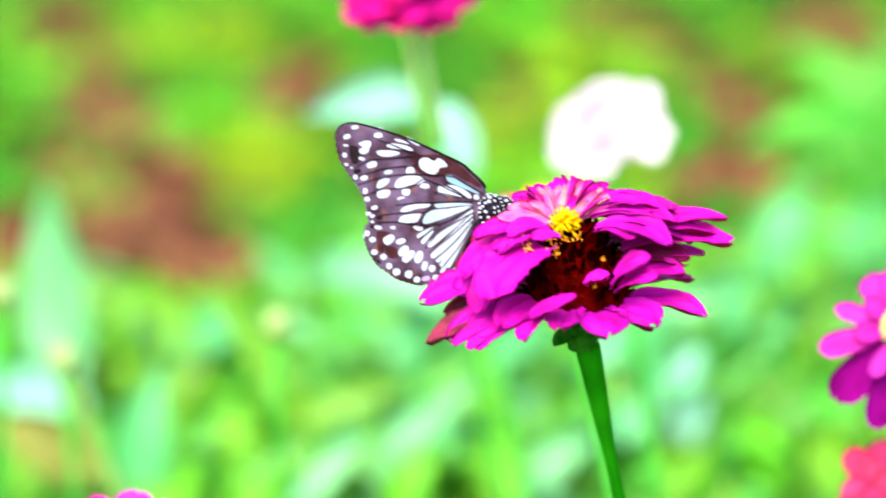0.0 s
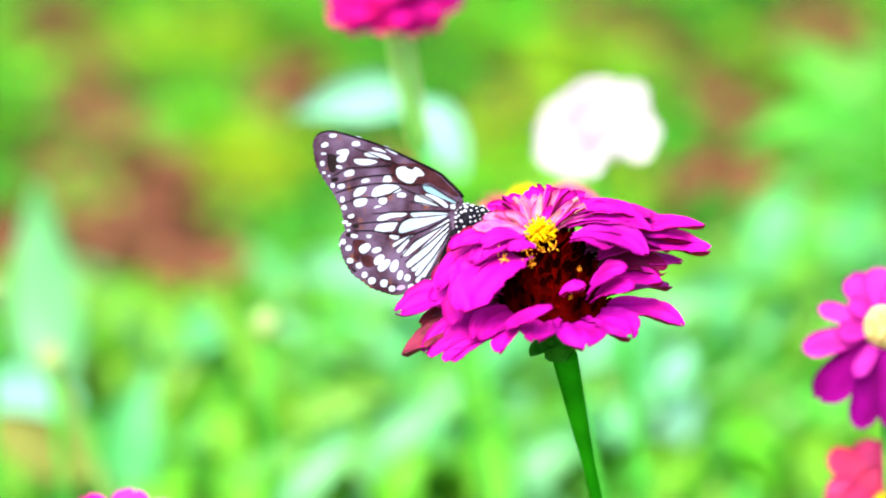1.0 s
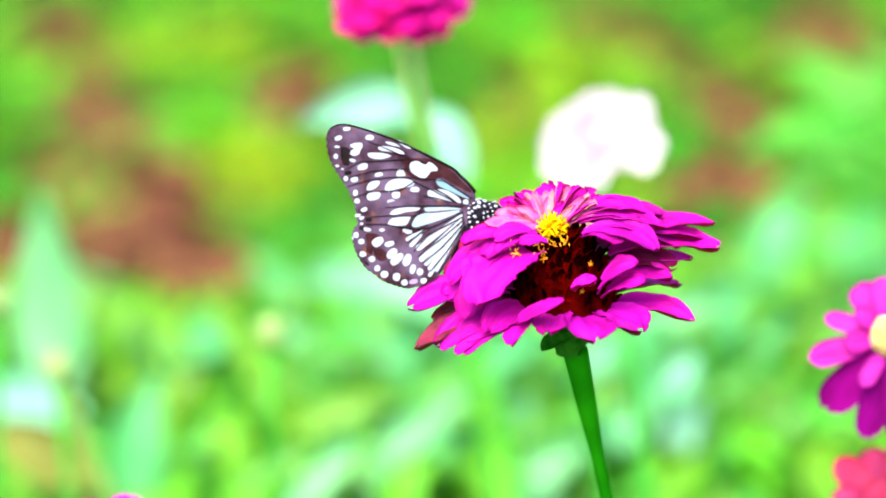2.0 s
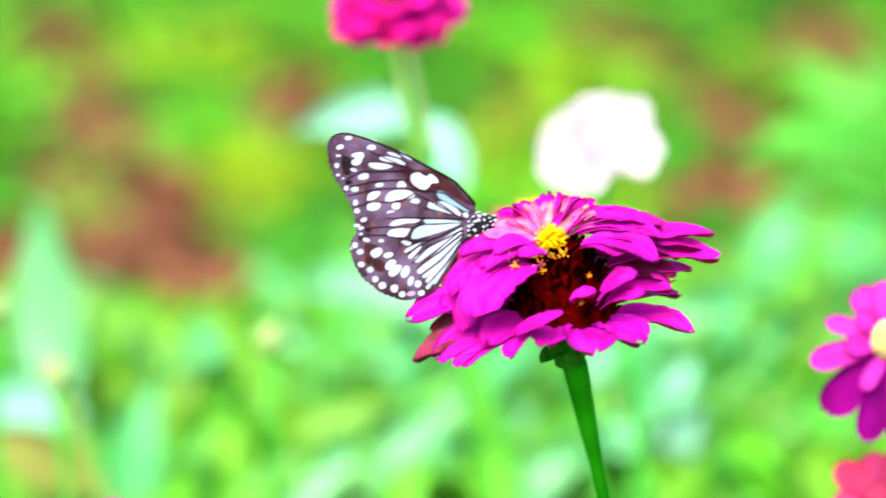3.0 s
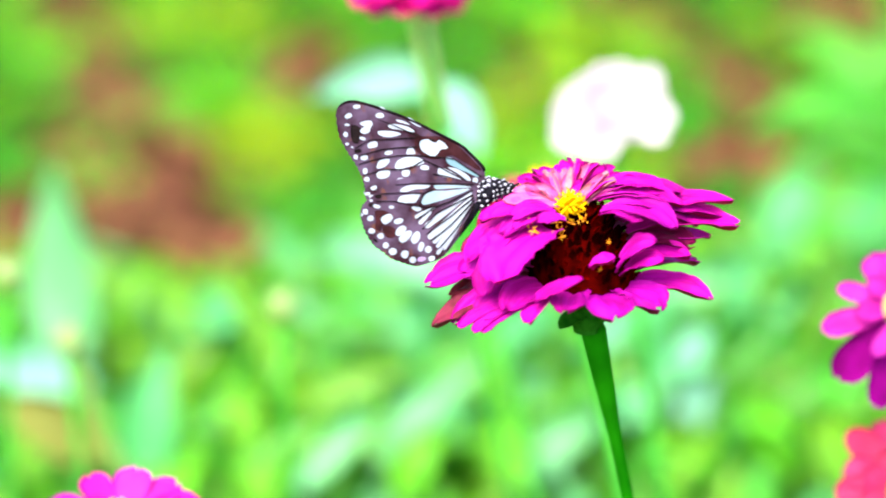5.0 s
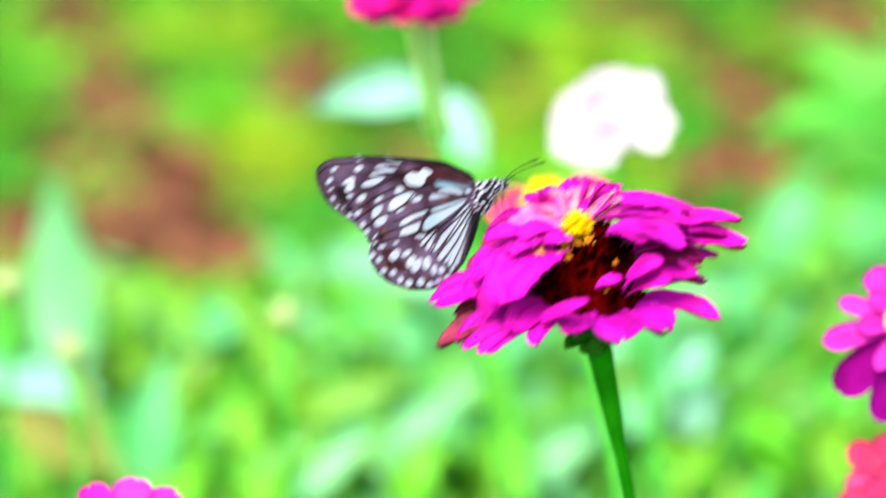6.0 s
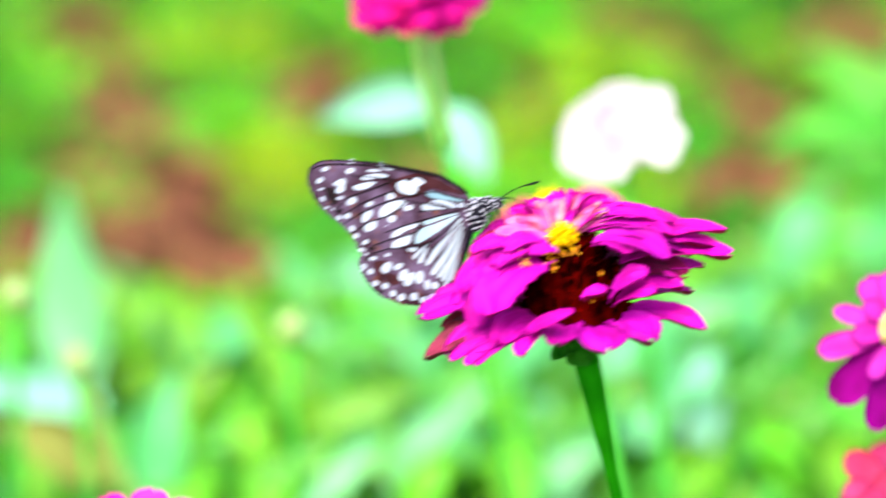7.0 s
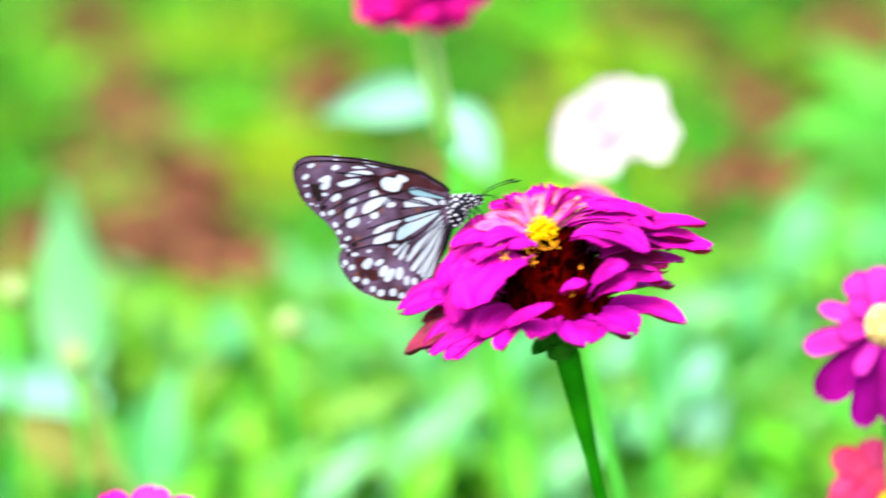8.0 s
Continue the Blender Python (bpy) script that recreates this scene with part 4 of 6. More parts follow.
big_leaf(middle_zinnia, (-0.050, 0.555, 0.134), (-0.036, 0.566, 0.163), 0.0196, 0.0069, 58, LIME_LEAF)
big_leaf(middle_zinnia, (-0.036, 0.601, 0.168), (0.003, 0.612, 0.150), 0.0149, 0.0069, 95, LIME_LEAF)
big_leaf(right_zinnia, (-0.004, 0.566, 0.133), (0.033, 0.578, 0.164), 0.0253, 0.0069, 77, MINT_SHEEN_LEAF)
big_leaf(right_zinnia, (0.066, 0.589, 0.173), (0.076, 0.601, 0.196), 0.0149, 0.0034, 45, WHITE_SHEEN_LEAF)
big_leaf(right_zinnia, (0.068, 0.589, 0.149), (0.081, 0.601, 0.175), 0.0161, 0.0034, 51, WHITE_SHEEN_LEAF)
big_leaf(right_zinnia, (0.040, 0.647, 0.099), (0.099, 0.670, 0.187), 0.0115, 0.0115, 73, LEAF)
big_leaf(right_zinnia, (0.055, 0.635, 0.103), (0.121, 0.658, 0.180), 0.0126, 0.0115, 74, LEAF)
big_leaf(right_zinnia, (0.076, 0.624, 0.108), (0.135, 0.647, 0.172), 0.0126, 0.0115, 71, LIME_LEAF)
big_leaf(right_zinnia, (0.098, 0.658, 0.098), (0.114, 0.681, 0.183), 0.0126, 0.0092, 36, LEAF)
big_leaf(far_zinnia, (0.124, 0.658, 0.100), (0.101, 0.681, 0.175), 0.0138, 0.0092, -58, LEAF)
big_leaf(far_zinnia, (0.137, 0.612, 0.116), (0.118, 0.624, 0.164), 0.0149, 0.0092, -75, LEAF)
big_leaf(far_zinnia, (0.158, 0.658, 0.103), (0.142, 0.681, 0.181), 0.0149, 0.0092, -48, LIME_LEAF)
big_leaf(right_zinnia, (-0.005, 0.635, 0.141), (0.015, 0.647, 0.184), 0.0161, 0.0069, 67, LEAF)
big_leaf(right_zinnia, (0.032, 0.658, 0.165), (0.069, 0.670, 0.181), 0.0161, 0.0046, 80, WHITE_SHEEN_LEAF)
big_leaf(right_zinnia, (0.046, 0.704, 0.155), (0.103, 0.716, 0.181), 0.0196, 0.0069, 83, MINT_SHEEN_LEAF)
big_leaf(right_zinnia, (0.051, 0.612, 0.121), (0.066, 0.624, 0.168), 0.0161, 0.0069, 58, LIME_LEAF)
big_leaf(far_zinnia, (0.120, 0.762, 0.184), (0.137, 0.773, 0.209), 0.0161, 0.0069, 61, FAINT_SHEEN_LEAF)
big_leaf(far_zinnia, (0.126, 0.934, 0.119), (0.193, 0.957, 0.187), 0.0184, 0.0138, 75, LEAF)
big_leaf(far_zinnia, (0.143, 0.842, 0.153), (0.188, 0.854, 0.185), 0.0184, 0.0092, 79, LEAF)
big_leaf(far_zinnia, (0.206, 0.992, 0.148), (0.140, 1.003, 0.178), 0.0184, 0.0115, -92, LEAF)
big_leaf(far_zinnia, (0.096, 1.049, 0.123), (0.141, 1.072, 0.139), 0.0207, 0.0069, 78, DRY_LEAF)
big_leaf(right_zinnia, (0.020, 0.607, 0.147), (0.050, 0.618, 0.183), 0.0172, 0.0069, 74, LEAF)
big_leaf(right_zinnia, (0.057, 0.601, 0.147), (0.035, 0.612, 0.173), 0.0161, 0.0069, -73, LIME_LEAF)
big_leaf(right_zinnia, (0.084, 0.635, 0.145), (0.064, 0.647, 0.183), 0.0149, 0.0069, -73, LEAF)
big_leaf(right_zinnia, (0.087, 0.601, 0.131), (0.106, 0.612, 0.163), 0.0161, 0.0069, 62, LEAF)
big_leaf(far_zinnia, (0.111, 0.601, 0.141), (0.130, 0.612, 0.171), 0.0149, 0.0069, 61, LEAF)
big_leaf(middle_zinnia, (-0.017, 0.589, 0.135), (0.003, 0.601, 0.168), 0.0161, 0.0069, 66, LEAF)
big_leaf(middle_zinnia, (-0.116, 0.612, 0.153), (-0.096, 0.624, 0.180), 0.0149, 0.0069, 70, LEAF)
big_leaf(left_zinnia, (-0.155, 0.635, 0.144), (-0.136, 0.647, 0.177), 0.0149, 0.0069, 69, LIME_LEAF)
big_leaf(middle_zinnia, (-0.075, 0.589, 0.135), (-0.095, 0.601, 0.157), 0.0149, 0.0069, -66, LIME_LEAF)
big_leaf(far_zinnia, (0.143, 0.624, 0.127), (0.153, 0.635, 0.161), 0.0149, 0.0069, 40, LEAF)
big_leaf(far_zinnia, (0.097, 1.049, 0.093), (0.133, 1.072, 0.110), 0.0184, 0.0069, 71, DARK_LEAF)
big_leaf(far_zinnia, (0.125, 1.072, 0.091), (0.109, 1.095, 0.115), 0.0184, 0.0069, -51, DARK_LEAF)
big_leaf(far_zinnia, (0.139, 1.026, 0.119), (0.101, 1.049, 0.107), 0.0172, 0.0069, -99, DARK_LEAF)
big_leaf(far_zinnia, (0.104, 1.164, 0.095), (0.126, 1.187, 0.116), 0.0161, 0.0069, 55, DARK_LEAF)
big_leaf(back_zinnia, (-0.129, 1.141, 0.052), (-0.102, 1.164, 0.076), 0.0207, 0.0069, 66, DARK_LEAF)
big_leaf(back_zinnia, (-0.090, 1.164, 0.054), (-0.118, 1.187, 0.083), 0.0207, 0.0069, -60, DARK_LEAF)
big_leaf(back_zinnia, (-0.073, 1.118, 0.072), (-0.096, 1.141, 0.078), 0.0184, 0.0069, -71, LEAF)
big_leaf(back_zinnia, (-0.065, 0.842, 0.122), (-0.104, 0.865, 0.124), 0.0149, 0.0069, -83, DARK_LEAF)
big_leaf(back_zinnia, (-0.048, 0.842, 0.114), (-0.082, 0.865, 0.117), 0.0138, 0.0069, -80, DARK_LEAF)
big_leaf(back_zinnia, (-0.123, 0.992, 0.084), (-0.100, 1.015, 0.095), 0.0149, 0.0069, 68, DARK_LEAF)
big_leaf(left_zinnia, (-0.242, 0.561, 0.106), (-0.256, 0.572, 0.142), 0.0149, 0.0069, -48, LEAF)
big_leaf(left_zinnia, (-0.225, 0.561, 0.106), (-0.223, 0.572, 0.135), 0.0196, 0.0069, 18, LIME_LEAF)
big_leaf(left_zinnia, (-0.198, 0.561, 0.106), (-0.212, 0.572, 0.141), 0.0161, 0.0069, -49, LIME_LEAF)
big_leaf(left_zinnia, (-0.186, 0.561, 0.106), (-0.200, 0.572, 0.146), 0.0196, 0.0069, -49, LEAF)
big_leaf(left_zinnia, (-0.160, 0.561, 0.106), (-0.147, 0.572, 0.138), 0.0149, 0.0069, 62, FAINT_SHEEN_LEAF)
big_leaf(left_zinnia, (-0.147, 0.561, 0.106), (-0.136, 0.572, 0.138), 0.0196, 0.0069, 52, LEAF)
big_leaf(middle_zinnia, (-0.123, 0.561, 0.106), (-0.143, 0.572, 0.140), 0.0184, 0.0069, -64, LIME_LEAF)
big_leaf(middle_zinnia, (-0.108, 0.561, 0.106), (-0.120, 0.572, 0.142), 0.0149, 0.0069, -52, LIME_LEAF)
big_leaf(middle_zinnia, (-0.085, 0.561, 0.106), (-0.069, 0.572, 0.141), 0.0161, 0.0069, 63, LEAF)
big_leaf(middle_zinnia, (-0.065, 0.561, 0.106), (-0.064, 0.572, 0.137), 0.0196, 0.0069, 12, FAINT_SHEEN_LEAF)
big_leaf(middle_zinnia, (-0.050, 0.561, 0.106), (-0.052, 0.572, 0.140), 0.0172, 0.0069, -10, LEAF)
big_leaf(middle_zinnia, (-0.035, 0.561, 0.106), (-0.039, 0.572, 0.138), 0.0138, 0.0069, -21, LIME_LEAF)
big_leaf(right_zinnia, (-0.018, 0.561, 0.106), (-0.004, 0.572, 0.145), 0.0172, 0.0069, 54, LIME_LEAF)
big_leaf(right_zinnia, (0.005, 0.561, 0.106), (0.001, 0.572, 0.134), 0.0149, 0.0069, -28, LEAF)
big_leaf(right_zinnia, (0.023, 0.561, 0.106), (0.013, 0.572, 0.140), 0.0161, 0.0069, -52, FAINT_SHEEN_LEAF)
big_leaf(right_zinnia, (0.042, 0.561, 0.106), (0.058, 0.572, 0.145), 0.0172, 0.0069, 57, LEAF)
big_leaf(right_zinnia, (0.066, 0.561, 0.106), (0.045, 0.572, 0.148), 0.0149, 0.0069, -72, LIME_LEAF)
big_leaf(far_zinnia, (0.083, 0.561, 0.106), (0.089, 0.572, 0.146), 0.0161, 0.0069, 23, LIME_LEAF)
big_leaf(far_zinnia, (0.097, 0.561, 0.106), (0.101, 0.572, 0.148), 0.0184, 0.0069, 12, LEAF)
big_leaf(far_zinnia, (0.122, 0.561, 0.106), (0.143, 0.572, 0.139), 0.0196, 0.0069, 61, FAINT_SHEEN_LEAF)
big_leaf(far_zinnia, (0.133, 0.561, 0.106), (0.130, 0.572, 0.135), 0.0184, 0.0069, -24, LEAF)
big_leaf(far_zinnia, (0.156, 0.561, 0.106), (0.180, 0.572, 0.140), 0.0196, 0.0069, 64, LIME_LEAF)
big_leaf(left_zinnia, (-0.254, 0.584, 0.104), (-0.266, 0.595, 0.146), 0.0184, 0.0069, -43, FAINT_SHEEN_LEAF)
big_leaf(left_zinnia, (-0.232, 0.584, 0.104), (-0.203, 0.595, 0.148), 0.0172, 0.0069, 82, LIME_LEAF)
big_leaf(left_zinnia, (-0.215, 0.584, 0.104), (-0.225, 0.595, 0.140), 0.0196, 0.0069, -42, LEAF)
big_leaf(left_zinnia, (-0.190, 0.584, 0.104), (-0.208, 0.595, 0.137), 0.0196, 0.0069, -57, LIME_LEAF)
big_leaf(left_zinnia, (-0.171, 0.584, 0.104), (-0.188, 0.595, 0.153), 0.0184, 0.0069, -59, LEAF)
big_leaf(left_zinnia, (-0.144, 0.584, 0.104), (-0.163, 0.595, 0.153), 0.0196, 0.0069, -60, FAINT_SHEEN_LEAF)
big_leaf(middle_zinnia, (-0.128, 0.584, 0.104), (-0.096, 0.595, 0.152), 0.0196, 0.0069, 80, LIME_LEAF)
big_leaf(middle_zinnia, (-0.102, 0.584, 0.104), (-0.106, 0.595, 0.138), 0.0196, 0.0069, -25, LEAF)
big_leaf(middle_zinnia, (-0.086, 0.584, 0.104), (-0.086, 0.595, 0.154), 0.0196, 0.0069, 4, LIME_LEAF)
big_leaf(middle_zinnia, (-0.065, 0.584, 0.104), (-0.039, 0.595, 0.140), 0.0196, 0.0069, 73, LEAF)
big_leaf(middle_zinnia, (-0.045, 0.584, 0.104), (-0.052, 0.595, 0.150), 0.0184, 0.0069, -32, FAINT_SHEEN_LEAF)
big_leaf(right_zinnia, (-0.022, 0.584, 0.104), (0.002, 0.595, 0.152), 0.0172, 0.0069, 72, LIME_LEAF)
big_leaf(right_zinnia, (0.005, 0.584, 0.104), (0.007, 0.595, 0.138), 0.0196, 0.0069, 8, LEAF)
big_leaf(right_zinnia, (0.026, 0.584, 0.104), (0.033, 0.595, 0.141), 0.0207, 0.0069, 32, LIME_LEAF)
big_leaf(right_zinnia, (0.043, 0.584, 0.104), (0.023, 0.595, 0.150), 0.0218, 0.0069, -70, LEAF)
big_leaf(right_zinnia, (0.068, 0.584, 0.106), (0.089, 0.595, 0.148), 0.0207, 0.0069, 64, FAINT_SHEEN_LEAF)
big_leaf(far_zinnia, (0.088, 0.584, 0.106), (0.095, 0.595, 0.140), 0.0196, 0.0069, 31, LIME_LEAF)
big_leaf(far_zinnia, (0.107, 0.584, 0.106), (0.119, 0.595, 0.150), 0.0218, 0.0069, 43, LEAF)
big_leaf(far_zinnia, (0.132, 0.584, 0.106), (0.107, 0.595, 0.138), 0.0218, 0.0069, -77, LIME_LEAF)
big_leaf(far_zinnia, (0.150, 0.584, 0.106), (0.126, 0.595, 0.139), 0.0184, 0.0069, -77, LEAF)
part("side_stem", tube("side_stem", arc((0, 0, 0), (-0.03, 0.15, 0.16), (-0.0805, 0.2145, 0.330)), taper(0.0020, 0.0013), LEAF_STEM, 8), top_zinnia)
# pale pair under the tall bloom, the sky's sheen in its leaf colour
big_leaf(top_zinnia, (-0.041, 0.500, 0.330), (-0.088, 0.500, 0.328), 0.020, 0.004, -93, WHITE_SHEEN_LEAF)
big_leaf(top_zinnia, (-0.042, 0.500, 0.328), (-0.021, 0.490, 0.305), 0.020, 0.004, 76, WHITE_SHEEN_LEAF)

def standing_leaves():
    """Rows of upright leaves that fill the bed between the stems."""
    rnd = random.Random(77)
    for row in range(5):
        for col in range(20):
            x, y = -0.254 + 0.0236 * col + rnd.uniform(-0.009, 0.009), 0.642 + 0.0184 * row + rnd.uniform(-0.007, 0.007)
            z, lean = 0.066 + 0.0178 * row + rnd.uniform(-0.007, 0.007), rnd.uniform(-0.032, 0.032)
            owner = left_zinnia if x < -0.12 else middle_zinnia if x < -0.006 else right_zinnia if x < 0.097 else far_zinnia
            tone = rnd.choice((LEAF, LEAF, LIME_LEAF, LIME_LEAF, LIME_LEAF, FAINT_SHEEN_LEAF))
            if not (x < -0.064 and row > 3):
                big_leaf(owner, (x, y, z), (x + lean, y + 0.016, z + rnd.uniform(0.039, 0.053)), rnd.uniform(0.015, 0.022), 0.007, math.copysign(55, lean), tone)


standing_leaves()

# ---- the zinnia in focus ----
hero = plant("zinnia_plant", 0.075, 0.0, "zinnia with a ragged magenta double bloom on a tall green stem", "zinnias in the bed")
HEAD = Matrix.Translation((-0.075, 0.0, 0.42))
part("stem", tube("stem", [(-0.0735 * s + 0.0012 + 0.0020 * math.sin(math.pi * s), 0.05 * math.sin(math.pi * s), 0.408 * s) for s in [i / 47 for i in range(48)]],
                  [0.0016 + 0.0012 * max(0, 0.6 - i / 47) + 0.0009 * max(0, 23 * i / 47 - 21.0) ** 0.9 for i in range(48)], STEM, 20, 0.03), hero)
for k, (s, turn) in enumerate(((0.30, 20), (0.30, 200), (0.55, 110), (0.55, 290))):
    part("leaf", GREEN_LEAVES[k], hero, Matrix.Translation((-0.0735 * s + 0.0012 + 0.0020 * math.sin(math.pi * s), 0.05 * math.sin(math.pi * s), 0.408 * s)) @ pose(0, 0, 0, 0, -20, turn))


def cone_place(s, az):
    """A point on the side of the tall flower cone: s from 0 (foot) to 1 (crown); and the way out from it."""
    r = 13.5 * math.cos(s * math.pi / 2 * 0.93) ** 0.62
    z = 0.5 + 21.0 * s
    a = radians(az)
    return Vector((r * math.cos(a) - 0.14 * z, r * math.sin(a), z)) * MM, Vector((math.cos(a) * (1 - 0.7 * s), math.sin(a) * (1 - 0.7 * s), 0.15 + s)).normalized()


def build_cone():
    verts, faces, rings, sides = [], [], 16, 28
    for i in range(rings):
        for k in range(sides):
            p, n = cone_place(i / (rings - 1), 360 * k / sides)
            verts.append(p + n * 0.0006 * noise.noise(p * 600))
    for i in range(rings - 1):
        for k in range(sides):
            n = (k + 1) % sides
            faces.append([i * sides + k, i * sides + n, (i + 1) * sides + n, (i + 1) * sides + k])
    faces.append([(rings - 1) * sides + k for k in range(sides)])
    faces.append(list(range(sides - 1, -1, -1)))
    cone = part("flower_cone", mesh_of("flower_cone", verts, faces, CONE), hero, HEAD, "dark red seed cone of the flower")
    rnd = random.Random(8)
    red, black = (blade("chaff_scale", (0, 0, 0), (0.0030, 0, 0.0012), 0.0017, 0.0004, 0, tone, 0.3, 0.0, 0.5, 0.6, 0.0, 0.0002, 5, 3, 1, 0.9) for tone in (PALEA, DARK_PALEA))
    for k in range(230):
        s = 0.04 + 0.86 * ((k + 0.5) / 230)
        p, n = cone_place(s, k * 137.508)
        out = math.degrees(math.atan2(n.y, n.x))
        part("chaff_scale", black if rnd.random() < 0.85 - 0.55 * s + 1.3 * noise.noise(p * 110) else red, cone, Matrix.Translation(p - n * 0.0004) @ pose(0, 0, 0, rnd.uniform(-25, 25), -rnd.uniform(30, 75), out + rnd.uniform(-20, 20)) @ Matrix.Scale(rnd.uniform(0.8, 1.35), 4))
    return cone


def floret_mesh(material, seed):
    """A little tube that opens into five curled lobes."""
    rnd = random.Random(seed)
    verts, faces, sides = [], [], 10
    for i, (z, r) in enumerate(((0, 0.35), (1.2, 0.42), (2.0, 0.62))):
        for k in range(sides):
            g = 2 * math.pi * k / sides
            verts.append(Vector((r * math.cos(g), r * math.sin(g), z)) * MM)
    for i in range(2):
        for k in range(sides):
            n = (k + 1) % sides
            faces.append([i * sides + k, i * sides + n, i * sides + sides + n, i * sides + sides + k])
    for lobe in range(5):
        k = lobe * 2
        g = 2 * math.pi * (k + 0.5) / sides
        a, b = 2 * sides + k, 2 * sides + k + 1
        v = len(verts)
        for r, z, w in ((1.25, 2.55 + rnd.uniform(-0.2, 0.3), 0.26), (2.1, 2.5 + rnd.uniform(-0.9, 0.6), 0.09)):
            c, t = Vector((math.cos(g), math.sin(g), 0)), Vector((-math.sin(g), math.cos(g), 0))
            verts += [(c * r - t * w + Vector((0, 0, z))) * MM, (c * r + t * w + Vector((0, 0, z))) * MM]
        faces += [[a, b, v + 1, v], [v, v + 1, v + 3, v + 2]]
    return mesh_of("floret", verts, faces, material)


cone = build_cone()
YELLOW = [floret_mesh(FLORET, k) for k in range(3)]
SPENT = [floret_mesh(DRY_FLORET, 10 + k) for k in range(2)]


def build_florets():
    rnd = random.Random(21)
    for k in range(17):
        f, g = math.acos(1 - 1.1 * (k + 0.5) / 17), k * 2.39996
        n = Matrix.Rotation(radians(28), 3, "X") @ Vector((math.sin(f) * math.cos(g), math.sin(f) * math.sin(g), math.cos(f)))
        p = Vector((-3.6, -4.4, 22.4)) + Vector((n.x * 2.1, n.y * 1.9, n.z * 1.8))
        turn = n.to_track_quat("Z", "Y").to_matrix().to_4x4()
        part("floret", YELLOW[k % 3], cone, Matrix.Translation(p * MM - n * 0.0009) @ turn @ pose(0, 0, 0, rnd.uniform(-18, 18), rnd.uniform(-18, 18), rnd.uniform(0, 72)) @ Matrix.Scale(rnd.uniform(0.85, 1.25), 4))
    for az, s, size in ((228, 0.90, 0.8), (237, 0.86, 0.8), (245, 0.78, 0.65), (276, 0.90, 0.7), (292, 0.88, 0.65), (262, 0.84, 0.6), (318, 0.62, 0.45), (292, 0.36, 0.4)):
        p, n = cone_place(s, az)
        out = math.degrees(math.atan2(n.y, n.x))
        part("floret", SPENT[az % 2], cone, Matrix.Translation(p - n * 0.0003) @ pose(0, 0, 0, 0, 62 + rnd.uniform(-15, 15), out) @ Matrix.Scale(size, 4), "spent orange floret")

    for k, (x, y, z, size) in enumerate(((-11.0, -11.9, 15.0, 0.6), (-11.6, -11.4, 17.4, 0.75), (-8.4, -11.6, 16.4, 0.6), (-5.0, -11.6, 16.8, 0.6), (-13.8, -8.5, 19.4, 0.75))):
        part("floret", SPENT[k % 2], cone, Matrix.Translation(Vector((x, y, z)) * MM) @ pose(0, 0, 0, 0, 66 + rnd.uniform(-25, 25), 235 + rnd.uniform(-40, 40)) @ Matrix.Scale(size, 4), "spent orange floret")


build_florets()


def build_calyx():
    calyx = part("calyx", egg("calyx", 0.0054, 0.0054, 0.0072, CALYX, 0.08, 12, 20), hero, HEAD @ pose(0.001, 0, -0.0055), "dark green calyx under the bloom")
    for k in range(26):
        ring, az = k // 9, k * 40 + 13 * (k // 9)
        a, r = radians(az), 6.0 - 0.9 * ring
        base = Vector((r * 0.72 * math.cos(a), r * 0.72 * math.sin(a), -2.5 - 2.2 * ring)) * MM
        tip = Vector((r * 1.25 * math.cos(a), r * 1.25 * math.sin(a), 3.8 - 2.4 * ring)) * MM
        part("bract", blade("bract", base, tip, 0.0042, 0.0006, 0, CALYX, 0.2, 0.0, 0.5, 0.7, 0.03, 0.0003, 7, 5, k, 0.6), calyx)

    part("bract", blade("bract", (-0.0015, -0.004, -0.0020), (-0.0072, -0.006, -0.0040), 0.0040, 0.0012, -70, CALYX, 0.2, 0.0, 0.5, 0.7, 0.05, 0.0005, 9, 7, 3, 0.7), calyx, None, "broad bract standing off the calyx")


build_calyx()
petal_count = [0]


def ray(x0, y0, z0, x1, y1, z1, width, arch=2.0, roll=0, material=MAGENTA, label="", cup=0.10, notch=0.20, ruffle=0.085, full=0.62, foot=0.34):
    petal_count[0] += 1
    # magenta petals get the shade-darkened crimson on their lower face
    me = blade("petal", Vector((x0, y0, z0)) * MM, Vector((x1, y1, z1)) * MM, width * MM, arch * MM, roll, material, cup, notch, full, foot, ruffle,
               seed=petal_count[0], nu=25, nv=13, rag=0.20, under=SHADED_CRIMSON if material is MAGENTA else None)
    return part("petal", me, hero, HEAD, label)


# lower skirt
ray(8, -2, 0, 32.6, -5, -2.4, 10, 3.0, 12)
ray(7, -6, 0, 19, -20, -0.3, 12, 2.5, 10)
ray(3, -8, 0, 7, -28, -0.3, 12.5, 2.5)
ray(-2, -8, 0, -5.3, -26, 1.0, 10, 2.5)
ray(-6, -7, 0, -14.6, -25, -2.2, 7.5, 3.5, 25)
ray(-12.5, -21.5, 3.6, -1.0, -24, 9.6, 5.2, 0.6, 35, label="magenta petal folded over at its edge", full=0.25, notch=0.0, foot=0.85)
ray(-8, -5, 0, -26.5, -15, -4.6, 12, 3.0, -18)
ray(-7, -6, 1, -20, -20, -0.5, 10, 3.0, -10)
ray(-9, -3, 0, -38, -9, -8.6, 8.5, 3.5, -18, WITHERED, "withered reddish petal", notch=0.25, ruffle=0.11, full=0.5)
ray(-18, -12, -0.5, -31.5, -17, -5.8, 4.0, 1.5, -30, notch=0.3)
ray(-16, -14, -0.5, -28.0, -19, -6.2, 4.2, 1.5, -25, notch=0.3)
